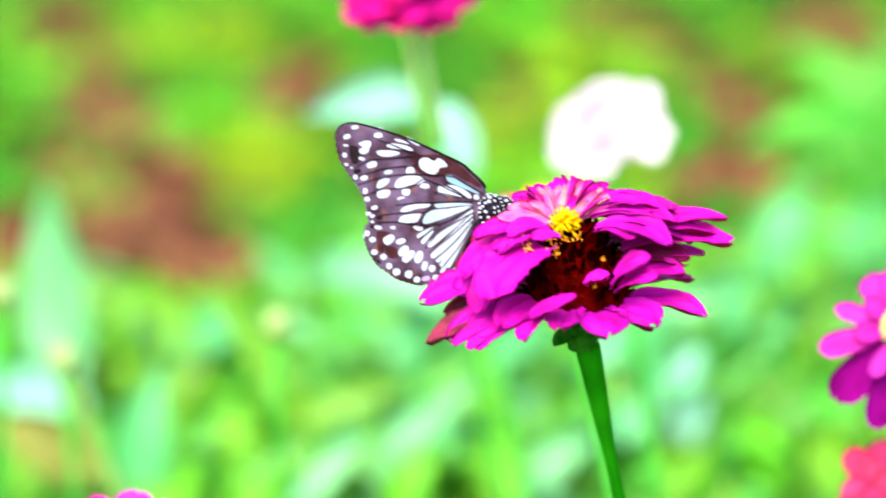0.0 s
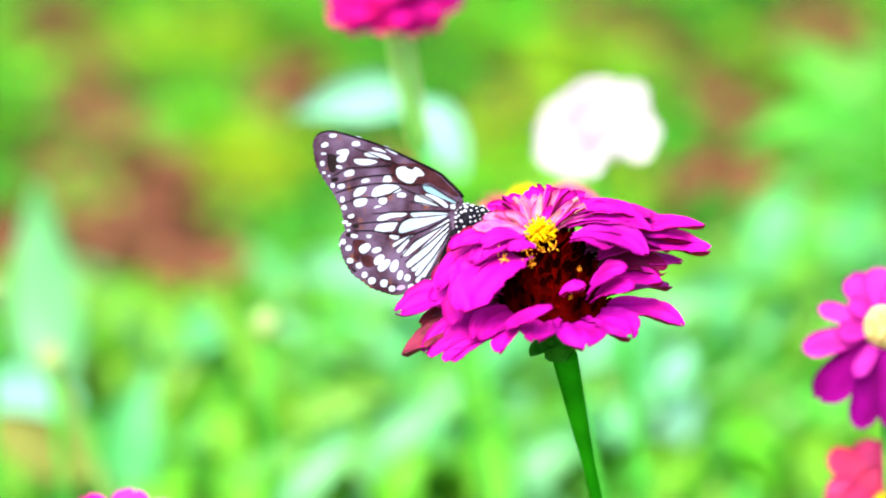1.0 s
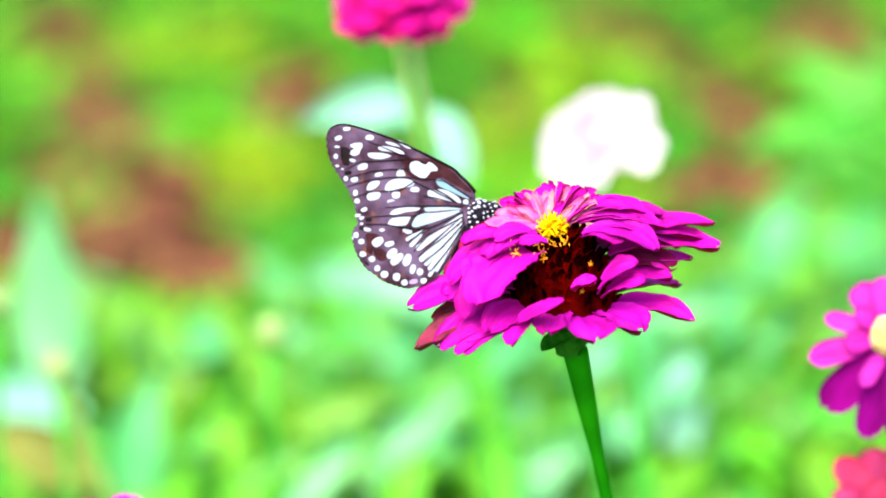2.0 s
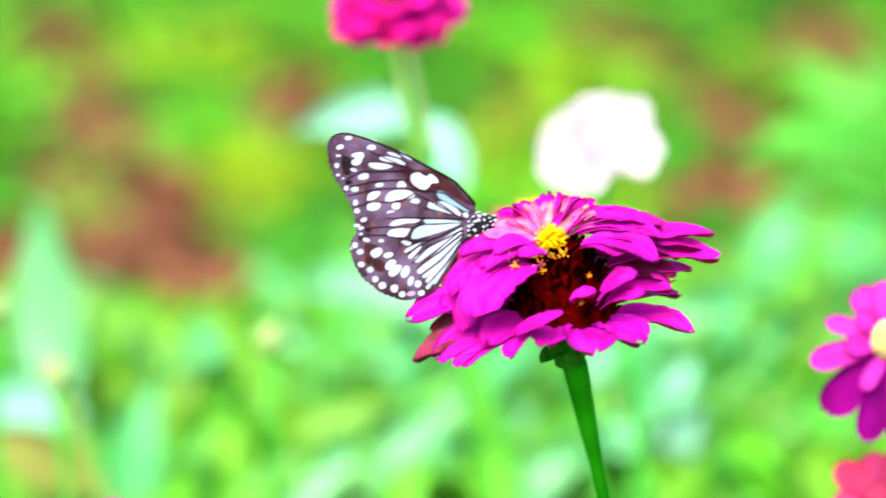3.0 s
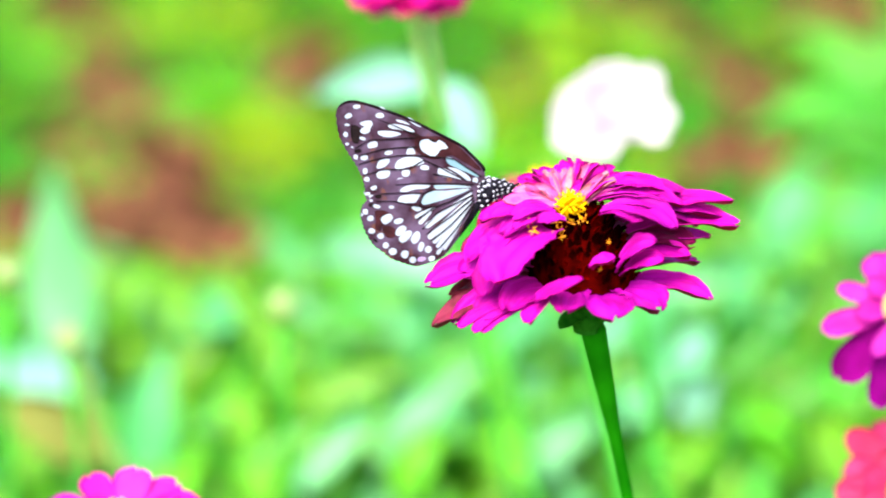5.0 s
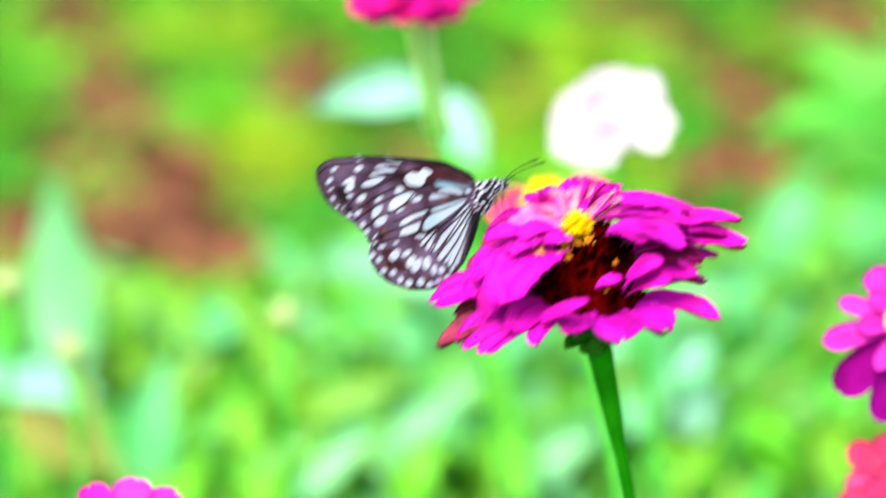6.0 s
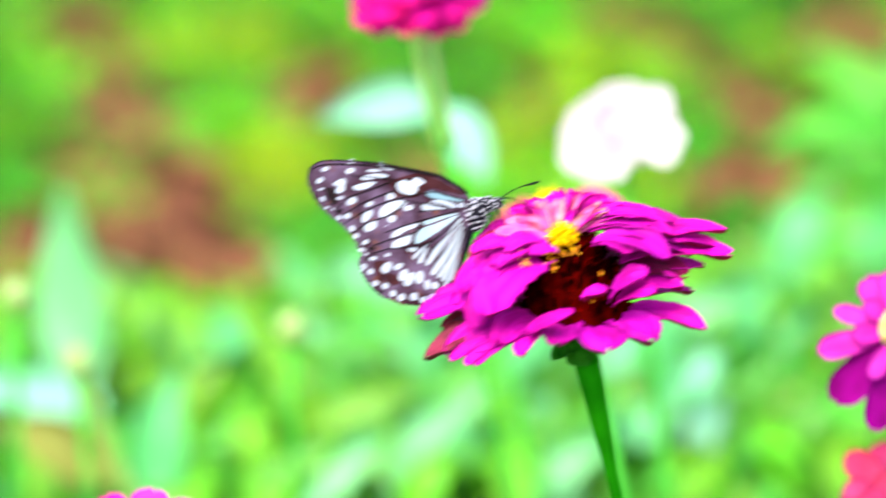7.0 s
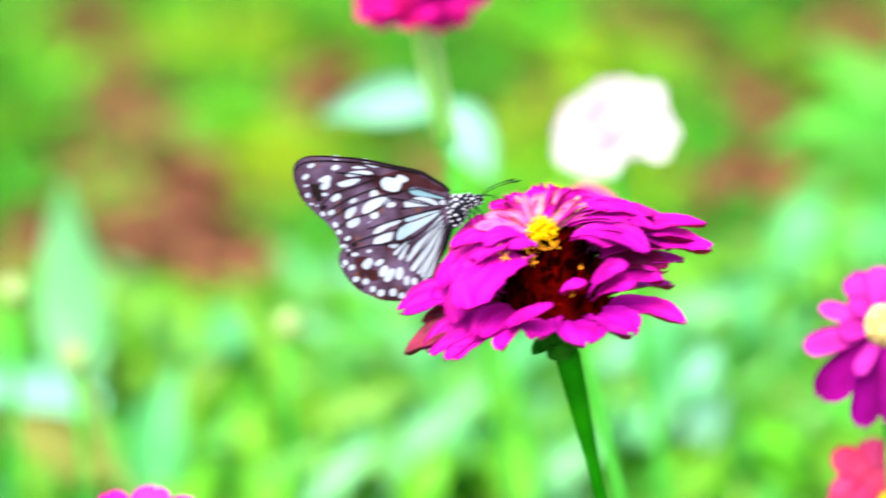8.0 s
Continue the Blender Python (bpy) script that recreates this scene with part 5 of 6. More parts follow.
ray(-14, -15, -0.5, -25.6, -20, -6.0, 3.6, 1.5, -20, notch=0.3)
ray(-9, -1, 1, -33, -11, -7.0, 9, 3.0, -20)
ray(-9, 0, 1, -34, 0, -3.5, 9, 3.0, -20, WITHERED, "withered reddish petal", ruffle=0.12)
ray(-9, 3, 1, -31, 12, -1.0, 10, 2.5)
ray(-6, 8, 1, -18, 27, 1.0, 11, 2.5)
ray(0, 9, 1, 1, 31, 2.0, 11, 2.5)
ray(6, 8, 1, 18, 26, 2.0, 11, 2.5)
ray(9, 4, 1, 30, 14, 1.0, 10, 2.5)
# middle tiers, to the side where they stand out
ray(8, 10, 14, 27.6, 25, 16.5, 9, 2.0, 20)
ray(10, 5, 15, 38.3, 12, 18.0, 9, 3.0, 6)
ray(11, 2, 13, 39.3, 6, 13.2, 11, 3.5, 14)
ray(9, 3, 16, 35, 8, 15.2, 10, 3.5, 12)
ray(8, 1, 17, 29, 3, 14.6, 8, 3.5, 10)
ray(11, 3, 8, 32.6, 8, 9.6, 8, 2.5, 5)
ray(10, 0, 9, 28, 2, 9.5, 10, 3.0, 20, SHADED_CRIMSON, "inner petal with shade in its crimson colour")
ray(10, -3, 5, 26.9, -6, 9.0, 9, 3.0, 8)
ray(8, -10, 7, 18, -12, 15.6, 6.5, 2.2, 35)
ray(9, -8, 5, 19.5, -13, 10.5, 6, 2.0, 30)
ray(4.5, -5, 21, 22.6, -8.5, 17.4, 9, 3.5, 25)
ray(6, -3, 20.5, 20, -3, 19.5, 8, 3.0, 5)
ray(3.5, -1, 22.5, 24.5, 1, 20.0, 10, 3.5, 12)
ray(3, 0, 22.8, 18.5, 0, 23.0, 7, 2.0, 0)
ray(4, 2, 23, 20, 5, 23.2, 9, 3.0, 10)
ray(3, 3, 23, 15.5, 5, 25.0, 7, 2.0, 5)
ray(1.8, -15.5, 9.4, 7.2, -16.5, 11.6, 4.0, 1.0, 25, label="small curled petal", cup=0.35, ruffle=0.15)
ray(9, 6, 18, 25, 12, 20.0, 9, 3.0, 8)
# filling petals behind the cone, coloured as the shaded depth of the bloom
ray(4, 10, 9, 22, 13, 13.0, 10, 2.0, 10, SHADED_CRIMSON, "inner petal with shade in its crimson colour")
ray(6, 8, 13, 21, 15, 16.5, 10, 2.0, 8, SHADED_CRIMSON, "inner petal with shade in its crimson colour")
ray(5, 9, 5, 23, 12, 8.0, 10, 2.0, 6, SHADED_CRIMSON, "inner petal with shade in its crimson colour")
# other side, under the butterfly
ray(-10, -1, 4, -40, 0, -0.4, 12, 3.5, -24)
ray(-10, -2, 5, -31, -4, 4.0, 10, 3.0, -30)
ray(-12, 2, 12, -30, 2, 7.0, 10, 3.0, -25, SHADED_CRIMSON, "inner petal with shade in its crimson colour")
ray(-11, 3, 17, -26.5, 4, 13.0, 10, 3.0, -25, SHADED_CRIMSON, "inner petal with shade in its crimson colour")
ray(-10, 4, 18, -25, 10, 16.0, 10, 3.0, -10)
ray(-16, -3, 17, -29, -6, 7.6, 9.5, 3.0, -12)
ray(-17, -7, 14, -24.8, -14, 1.4, 9.5, 3.0, -6, full=0.5, foot=0.6)
ray(-9.0, -8.5, 17.6, -22.3, -19.5, 6.6, 17.5, 3.6, -6, full=0.40, foot=0.62, notch=0.0)
ray(-14, -6, 17.5, -25, -12, 10.5, 9.0, 2.5, -14)
ray(-11, -4, 20.6, -26, -6.5, 18.6, 7.6, 2.2, -14)
ray(-10, -7, 19.6, -21, -11, 16.6, 7.0, 2.0, -20)
ray(-8, -7.5, 20.0, -18.0, -11, 18.2, 5.0, 2.0, -26)
ray(-7.5, -7, 21.2, -18.5, -9.5, 20.6, 5.5, 2.2, -22)
ray(-5.0, -10.5, 20.6, -12.2, -12, 20.4, 4.4, 1.0, -25)
ray(4, -6, 20.5, 14.5, -9, 19.8, 8, 2.5, 25)
ray(-7, -2, 22, -20.5, -3, 23.0, 4.0, 1.0, -30, ROSE, "pale rose inner petal")
ray(-6, -4, 22, -16, -7, 21.8, 3.6, 1.0, -35, ROSE, "pale rose inner petal")
ray(-6, 0, 22.5, -18, 1, 24.5, 4.0, 1.0, -30, ROSE, "pale rose inner petal")


def crown():
    """Small upright petals crowded behind the florets, the inner ones paler and narrower."""
    rnd = random.Random(17)
    for k in range(22):
        f = k / 21
        x = -17 + 34 * f + rnd.uniform(-1.0, 1.0)
        z = 23.0 + 5.8 * math.sin(math.pi * min(1, 0.16 + 0.75 * f)) + rnd.uniform(-2.2, 0.9)
        y = 4 + 8 * math.sin(math.pi * f) + rnd.uniform(-3, 2)
        ray(-3 + 0.30 * (x + 3) + rnd.uniform(-1, 1), 3 + rnd.uniform(-1, 1), 22.0, x, y, z, rnd.uniform(3.6, 4.8) + 3.6 * f, rnd.uniform(0.4, 1.8), (f - 0.45) * 60 + rnd.uniform(-30, 30),
            ruffle=0.12, full=rnd.uniform(0.5, 0.72), notch=rnd.uniform(0.0, 0.25))
    for k in range(34):
        f = (k % 17) / 16
        back = k // 17
        x = -15 + 25 * f + rnd.uniform(-1.2, 1.2)
        ray(-4.2 + 0.32 * (x + 3), -1 + 2.5 * back + rnd.uniform(-1, 1), 21.5, x, -1 + 5 * back + 3 * math.sin(math.pi * f) + rnd.uniform(-2, 2), 25.2 + 3.4 * math.sin(math.pi * f) + 1.2 * back + rnd.uniform(-1.8, 1.6),
            rnd.uniform(1.5, 2.7), rnd.uniform(0.2, 1.4), (f - 0.5) * 60 + rnd.uniform(-65, 65), rnd.choice((MAGENTA, ROSE, ROSE, CREAM_PETAL)), cup=0.3, ruffle=0.2, full=0.5, notch=0.0)


crown()


# ---- butterfly ----
def smooth_loop(points, steps=5):
    n, out = len(points), []
    for i in range(n):
        p = [Vector(points[(i + k - 1) % n]) for k in range(4)]
        for j in range(steps):
            t = j / steps
            out.append(0.5 * (2 * p[1] + (p[2] - p[0]) * t + (2 * p[0] - 5 * p[1] + 4 * p[2] - p[3]) * t * t + (3 * p[1] - p[0] - 3 * p[2] + p[3]) * t ** 3))
    return out


def scalloped(loop, first, last):
    """The outer margin between two shares of the outline, gently waved between the vein ends."""
    n = len(loop)
    out = []
    for i, p in enumerate(loop):
        f = i / n
        wave = 0.16 * math.sin(i * 2.1) if first < f < last else 0.0
        d = loop[(i + 1) % n] - loop[i - 1]
        out.append(p + Vector((-d.y, d.x)).normalized() * wave)
    return out


def plate(bm_verts, bm_faces, loop, y, thick):
    """A thin flat plate in the wing's plane from a closed outline (millimetres), as front, back and rim."""
    k, n = len(bm_verts), len(loop)
    cx, cz = sum(p[0] for p in loop) / n, sum(p[1] for p in loop) / n
    for d in (0.0, thick):
        for p in loop:
            bm_verts.append(Vector((p[0], y + d, p[1])) * MM)
        bm_verts.append(Vector((cx, y + d, cz)) * MM)
    for i in range(n):
        j = (i + 1) % n
        bm_faces.append([k + i, k + j, k + n])
        bm_faces.append([k + n + 1 + j, k + n + 1 + i, k + 2 * n + 1])
        bm_faces.append([k + i, k + n + 1 + i, k + n + 1 + j, k + j])


FORE_EDGE = scalloped(smooth_loop([(0.3, 2.0), (-0.2, 4.9), (-3.81, 8.55), (-6.05, 10.45), (-12.66, 13.60), (-19.98, 16.85), (-27.26, 19.25), (-31.60, 20.40), (-33.76, 20.72), (-35.89, 20.33), (-37.54, 19.11), (-38.03, 17.37), (-37.75, 14.52), (-37.04, 11.70), (-35.64, 9.21), (-34.09, 6.86), (-32.57, 4.79), (-31.46, 2.70), (-30.67, 1.03), (-30.15, -0.80), (-29.73, -3.64), (-28.29, -4.29), (-19.71, -4.29), (-8.29, -2.29), (-0.29, -0.57)]), 0.44, 0.80)
HIND_EDGE = scalloped(smooth_loop([(0.0, 0.29), (-8.29, 2.0), (-16.86, 2.29), (-24.0, 0.29), (-28.29, -3.29), (-30.08, -5.22), (-30.73, -6.54), (-30.81, -7.97), (-30.43, -9.81), (-29.76, -11.78), (-28.51, -14.00), (-26.99, -15.92), (-24.78, -17.39), (-22.84, -18.86), (-20.37, -19.74), (-18.19, -20.35), (-16.46, -20.70), (-14.61, -20.32), (-12.50, -19.51), (-10.81, -18.85), (-9.15, -17.63), (-7.26, -15.25), (-5.40, -12.01), (-3.99, -8.51), (-2.58, -5.00)]), 0.20, 0.64)


def spot(bag, loop):
    """One patch of scales as a mesh of its own, each a hair above the one before."""
    verts, faces = [], []
    plate(verts, faces, loop, bag[1] - 0.0027 * len(bag[0]), 0.1)
    bag[0].append(mesh_of("wing_spot", verts, faces, bag[2], smooth=False))


def blot(bag, x, z, a, b, turn):
    """A rounded pale spot on the wing, a little uneven."""
    c, s, loop = math.cos(radians(turn)), math.sin(radians(turn)), []
    for k in range(18):
        g = 2 * math.pi * k / 18
        w = 1 + 0.16 * noise.noise(Vector((x + math.cos(g), z + math.sin(g), 0.5)))
        u, v = a * w * math.copysign(abs(math.cos(g)) ** 0.85, math.cos(g)), b * w * math.copysign(abs(math.sin(g)) ** 0.85, math.sin(g))
        loop.append((x + u * c - v * s, z + u * s + v * c))
    spot(bag, loop)


def streak(bag, x0, z0, x1, z1, w0, w1):
    """A pale stripe between two veins, widening outwards, with a round end."""
    a, b = Vector((x0, z0)), Vector((x1, z1))
    d = (b - a).normalized()
    n = Vector((-d.y, d.x))
    loop = [a + n * w0 / 2]
    loop += [a.lerp(b, 0.75) + n * w1 / 2] + [b + n * w1 / 2 * math.cos(g) + d * w1 * 0.7 * math.sin(g) for g in (0.3, 0.9, 1.57, 2.2, 2.8)] + [a.lerp(b, 0.75) - n * w1 / 2]
    loop += [a - n * w0 / 2]
    spot(bag, list(reversed(loop)))


def cell(bag, outline):
    """A large pale cell with a soft irregular outline."""
    spot(bag, smooth_loop(outline, 3))


def markings():
    """All pale and dark patches of one pair of wings: (part name, label, meshes) for the forewing and for the hindwing."""
    fore, pale, blue = ([], -0.06, WING_BLUE), ([], -0.06, WING_PALE), ([], -0.06, WING_ICE)
    hind, lilac = ([], -0.06, WING_BLUE), ([], -0.06, WING_LILAC)
    dark, wine, low, red = ([], -0.05, VEIN), ([], -0.035, WING_WINE), ([], -0.05, VEIN), ([], -0.035, WING_WINE)
    blot(fore, -32.99, 19.56, 0.95, 0.50, 5)
    blot(fore, -35.02, 17.17, 0.95, 0.61, 20)
    blot(fore, -35.27, 14.94, 0.68, 0.30, 0)
    blot(fore, -35.51, 12.50, 0.57, 0.65, 0)
    blot(fore, -31.18, 11.58, 0.82, 0.41, -10)
    blot(fore, -35.11, 10.09, 0.49, 0.35, 0)
    blot(fore, -33.78, 9.30, 0.34, 0.22, 0)
    blot(fore, -27.03, 17.51, 1.09, 0.68, 5)
    blot(fore, -26.39, 19.11, 0.88, 0.35, -20)
    blot(fore, -28.67, 10.06, 1.36, 0.79, 15)
    blot(fore, -30.31, 20.20, 0.27, 0.14, 0)
    blot(fore, -32.81, 6.92, 0.57, 0.63, 0)
    blot(fore, -30.66, 6.75, 0.95, 0.63, 10)
    blot(fore, -24.43, 8.20, 1.09, 0.54, 10)
    blot(fore, -30.35, 3.33, 0.60, 0.82, 0)
    blot(fore, -29.83, 1.36, 0.68, 0.68, 0)
    blot(fore, -15.24, 4.67, 1.22, 0.68, 0)
    blot(fore, -20.04, 3.14, 1.09, 0.93, 0)
    blot(fore, -21.09, 1.23, 1.09, 0.68, 5)
    blot(fore, -14.66, 1.55, 1.50, 0.82, -3)
    blot(fore, -28.01, -0.84, 0.88, 0.54, 20)
    blot(fore, -29.51, -2.34, 0.68, 0.41, 10)
    blot(fore, -28.47, -3.00, 0.68, 0.41, 10)
    blot(fore, -24.33, -2.80, 0.95, 0.41, 5)
    blot(fore, -2.18, 1.74, 0.68, 0.75, 0)
    blot(fore, -0.98, 0.52, 0.68, 0.54, -30)
    blot(fore, -2.67, -0.14, 0.54, 0.41, 0)
    cell(fore, [(-31.94, 15.54), (-30.68, 16.03), (-29.25, 16.11), (-28.78, 15.27), (-29.30, 14.24), (-29.55, 13.37), (-30.66, 12.75), (-31.82, 13.12), (-31.72, 13.98), (-30.89, 14.59), (-31.77, 14.98)])
    cell(fore, [(-27.41, 13.48), (-26.27, 13.69), (-23.84, 13.67), (-22.10, 13.33), (-21.51, 12.93), (-22.63, 12.44), (-24.33, 12.07), (-26.20, 12.26), (-27.23, 12.78)])
    cell(fore, [(-24.90, 14.90), (-23.93, 15.45), (-22.06, 15.33), (-19.89, 14.87), (-18.42, 14.09), (-18.25, 13.53), (-19.83, 13.73), (-22.00, 14.05), (-23.87, 14.24)])
    cell(fore, [(-22.98, 16.57), (-21.68, 16.50), (-20.23, 16.00), (-19.34, 15.33), (-21.07, 15.67), (-22.38, 16.03)])
    cell(fore, [(-19.85, 17.16), (-18.83, 16.79), (-17.36, 15.86), (-16.45, 14.91), (-17.61, 15.13), (-18.93, 15.92), (-19.98, 16.73)])
    cell(fore, [(-16.69, 10.89), (-16.01, 11.64), (-14.58, 11.85), (-13.70, 11.33), (-12.53, 11.03), (-11.85, 11.71), (-10.68, 11.19), (-9.62, 10.10), (-9.88, 9.52), (-11.30, 9.30), (-12.11, 8.12), (-13.23, 7.49), (-14.83, 8.12), (-16.32, 9.19)])
    cell(fore, [(-19.99, 8.00), (-19.76, 9.16), (-19.08, 9.91), (-18.34, 9.52), (-17.70, 8.12), (-18.98, 7.91)])
    cell(fore, [(-22.83, 4.57), (-22.33, 6.02), (-21.22, 6.80), (-19.52, 7.31), (-17.37, 7.28), (-15.77, 6.64), (-15.44, 5.80), (-16.84, 5.16), (-18.69, 4.92), (-20.53, 4.40), (-21.93, 3.76)])
    cell(fore, [(-27.41, 4.62), (-26.90, 5.94), (-25.50, 6.58), (-24.21, 6.50), (-24.45, 5.49), (-25.68, 4.42), (-27.10, 4.07)])
    cell(fore, [(-27.33, 2.91), (-26.36, 3.68), (-24.66, 3.90), (-23.91, 3.23), (-24.43, 2.06), (-25.97, 1.55), (-27.13, 1.78)])
    cell(fore, [(-25.52, -2.00), (-25.13, -1.12), (-23.17, -0.31), (-23.54, -1.47), (-24.79, -2.25)])
    cell(fore, [(-11.79, 4.41), (-11.08, 4.73), (-9.34, 4.25), (-7.13, 3.07), (-5.63, 1.72), (-5.33, 1.44), (-7.06, 1.50), (-9.53, 2.24), (-11.43, 2.86), (-11.89, 3.55)])
    cell(fore, [(-9.37, 4.82), (-7.64, 4.76), (-5.74, 4.00), (-4.11, 2.94), (-3.34, 1.83), (-4.04, 1.51), (-5.23, 2.31), (-7.01, 3.51)])
    cell(blue, [(-9.91, 7.08), (-9.20, 7.40), (-7.31, 6.78), (-5.09, 5.46), (-2.87, 4.00), (-1.24, 2.94), (-2.09, 2.75), (-4.29, 3.64), (-6.78, 4.66), (-9.12, 5.69)])
    cell(hind, [(-21.38, -1.79), (-20.29, -0.59), (-17.74, 0.04), (-14.88, 0.11), (-13.72, -0.12), (-14.83, -0.82), (-17.40, -1.16), (-19.80, -1.93)])
    cell(hind, [(-21.82, -4.39), (-21.17, -3.07), (-19.34, -2.55), (-16.92, -2.07), (-16.06, -2.17), (-16.44, -3.12), (-17.24, -4.44), (-18.95, -4.67), (-20.94, -4.84)])
    cell(hind, [(-18.18, -5.78), (-17.05, -5.29), (-15.90, -5.52), (-15.71, -6.37), (-16.84, -6.71)])
    cell(pale, [(-15.72, -4.65), (-15.43, -3.35), (-14.48, -2.16), (-12.66, -1.36), (-9.80, -1.21), (-6.95, -0.78), (-3.66, -0.41), (-4.77, -1.25), (-7.58, -2.53), (-10.40, -3.60), (-13.22, -4.53), (-14.92, -4.97)])
    cell(pale, [(-12.56, -0.49), (-12.72, 0.00), (-10.58, 0.25), (-7.00, 0.36), (-4.41, 0.20), (-3.25, -0.10), (-5.53, -0.28), (-9.11, -0.61), (-11.96, -0.89)])
    streak(hind, -12.04, -5.33, -16.50, -7.98, 0.34, 1.15)
    streak(hind, -13.12, -6.67, -15.57, -9.36, 0.43, 1.07)
    streak(hind, -3.04, -1.45, -13.68, -9.99, 0.60, 1.56)
    streak(hind, -3.13, -2.60, -12.82, -12.80, 0.52, 1.48)
    streak(hind, -4.18, -4.51, -11.63, -13.89, 0.43, 1.32)
    streak(hind, -3.08, -3.60, -10.85, -15.14, 0.43, 1.07)
    streak(hind, -3.45, -4.90, -10.77, -16.85, 0.43, 0.99)
    streak(hind, -4.48, -7.39, -9.10, -15.63, 0.34, 0.82)
    blot(hind, -27.05, -5.86, 0.95, 0.48, -10)
    blot(hind, -23.33, -5.89, 0.68, 0.41, 0)
    blot(hind, -29.84, -7.35, 0.68, 0.75, 0)
    blot(hind, -28.47, -8.93, 0.82, 0.68, 20)
    blot(hind, -30.66, -8.11, 0.27, 0.41, 0)
    blot(hind, -28.03, -12.12, 0.82, 0.68, 0)
    blot(hind, -25.69, -13.29, 0.82, 0.75, 20)
    blot(hind, -24.32, -8.94, 1.63, 1.09, 35)
    blot(hind, -21.30, -9.36, 1.22, 0.68, 20)
    blot(hind, -20.61, -11.76, 1.63, 0.95, 50)
    blot(hind, -19.33, -13.12, 1.90, 1.02, 45)
    blot(hind, -16.67, -13.28, 1.63, 0.95, 65)
    blot(hind, -15.27, -15.64, 1.22, 0.75, 75)
    blot(hind, -13.38, -16.26, 0.88, 0.82, 60)
    blot(hind, -24.29, -15.65, 0.75, 0.82, 0)
    blot(hind, -22.36, -17.13, 0.95, 0.93, 0)
    blot(hind, -19.32, -17.69, 0.95, 0.99, 0)
    blot(hind, -17.25, -19.02, 0.82, 0.82, 0)
    blot(hind, -12.41, -18.50, 0.82, 0.68, 25)
    blot(hind, -28.55, -4.43, 0.41, 0.27, 0)
    blot(lilac, -14.97, -18.77, 1.09, 0.58, 10)
    cell(dark, [(-34.20, 14.85), (-32.47, 14.65), (-31.57, 13.70), (-32.05, 11.96), (-32.13, 10.53), (-33.40, 10.32), (-34.21, 12.28)])
    cell(wine, [(-17.80, 13.12), (-16.63, 12.61), (-14.76, 12.56), (-11.18, 12.60), (-7.95, 11.19), (-5.26, 9.04), (-2.55, 6.45), (-0.74, 4.68), (-1.59, 4.35), (-5.13, 6.32), (-8.37, 7.88), (-10.91, 7.17), (-13.48, 6.76), (-16.40, 7.90), (-17.92, 9.82)])
    cell(red, [(-27.42, -7.09), (-25.28, -6.84), (-23.97, -7.35), (-23.35, -8.32), (-25.53, -10.71), (-25.74, -12.15), (-27.21, -11.37), (-27.01, -9.64)])
    cell(red, [(-25.23, -10.98), (-23.24, -10.74), (-21.75, -11.81), (-21.96, -13.39), (-23.66, -13.76), (-24.86, -12.68)])
    blot(dark, -13.57, 11.62, 0.82, 0.35, -10)
    blot(dark, -32.31, 8.38, 0.95, 0.54, 10)
    blot(low, -28.35, -5.57, 0.82, 0.54, 0)
    blot(low, -26.74, -3.34, 0.82, 0.54, 0)
    blot(low, -26.92, -14.49, 0.68, 0.34, -40)
    return ((("wing_patch", "wine-brown wing patch", wine[0]), ("dark_wing_spot", "blackish wing spot", dark[0]), ("wing_spot", "", fore[0] + blue[0])),
            (("wing_patch", "wine-brown wing patch", red[0]), ("dark_wing_spot", "blackish wing spot", low[0]), ("wing_spot", "", hind[0] + pale[0] + lilac[0])))


def wing_mesh(name, loop, thick=0.12):
    verts, faces = [], []
    plate(verts, faces, loop, 0.0, thick)
    return mesh_of(name, verts, faces, MEMBRANE, smooth=False)


def vein(points):
    """A thin dark rib along the wing, finer towards its end."""
    verts, faces, n = [], [], len(points)
    line = [Vector(p) for p in points]
    for k in range(n - 1):
        a, c = line[k], line[k + 1]
        d = (c - a).normalized()
        s = Vector((-d.y, d.x))
        w0, w1 = 0.15 - 0.06 * k / (n - 1), 0.15 - 0.06 * (k + 1) / (n - 1)
        plate(verts, faces, [a + s * w0 - d * 0.05, a - s * w0 - d * 0.05, c - s * w1 + d * 0.05, c + s * w1 + d * 0.05], -0.34 - 0.002 * k, 0.22)
    return mesh_of("wing_vein", verts, faces, VEIN, smooth=False)


fly = tagged(new("butterfly"), "dark brown butterfly with bluish-white spots feeding on the bloom", "butterfly")
fore_marks, hind_marks = markings()
fore_me, hind_me = wing_mesh("forewing", FORE_EDGE), wing_mesh("hindwing", HIND_EDGE)
COSTA = tube("leading_edge", [Vector((p[0], 0, p[1])) * MM for p in FORE_EDGE[4:50]], [0.42 * MM - 0.006 * MM * i for i in range(46)], VEIN, 8)
fore_veins = [vein(e) for e in [[(-0.67, 2.67), (-7.81, 6.95), (-11.62, 7.43)], [(-2.81, 0.76), (-11.62, 4.95), (-15.43, 6.57), (-19.24, 4.19), (-23.05, 4.0), (-25.81, 3.9), (-30.9, 2.19)], [(-11.62, 7.43), (-15.43, 7.57), (-22.1, 7.52), (-27.33, 6.57), (-32.1, 5.05)], [(-17.81, 12.19), (-24.0, 11.62), (-29.24, 11.38), (-33.05, 9.1)], [(-17.33, 9.81), (-22.1, 9.52), (-26.38, 8.95), (-31.86, 7.24)], [(-4.95, 1.48), (-10.19, 2.67), (-13.05, 3.14)], [(-17.33, 12.67), (-24.0, 15.29), (-27.33, 16.48)]]]
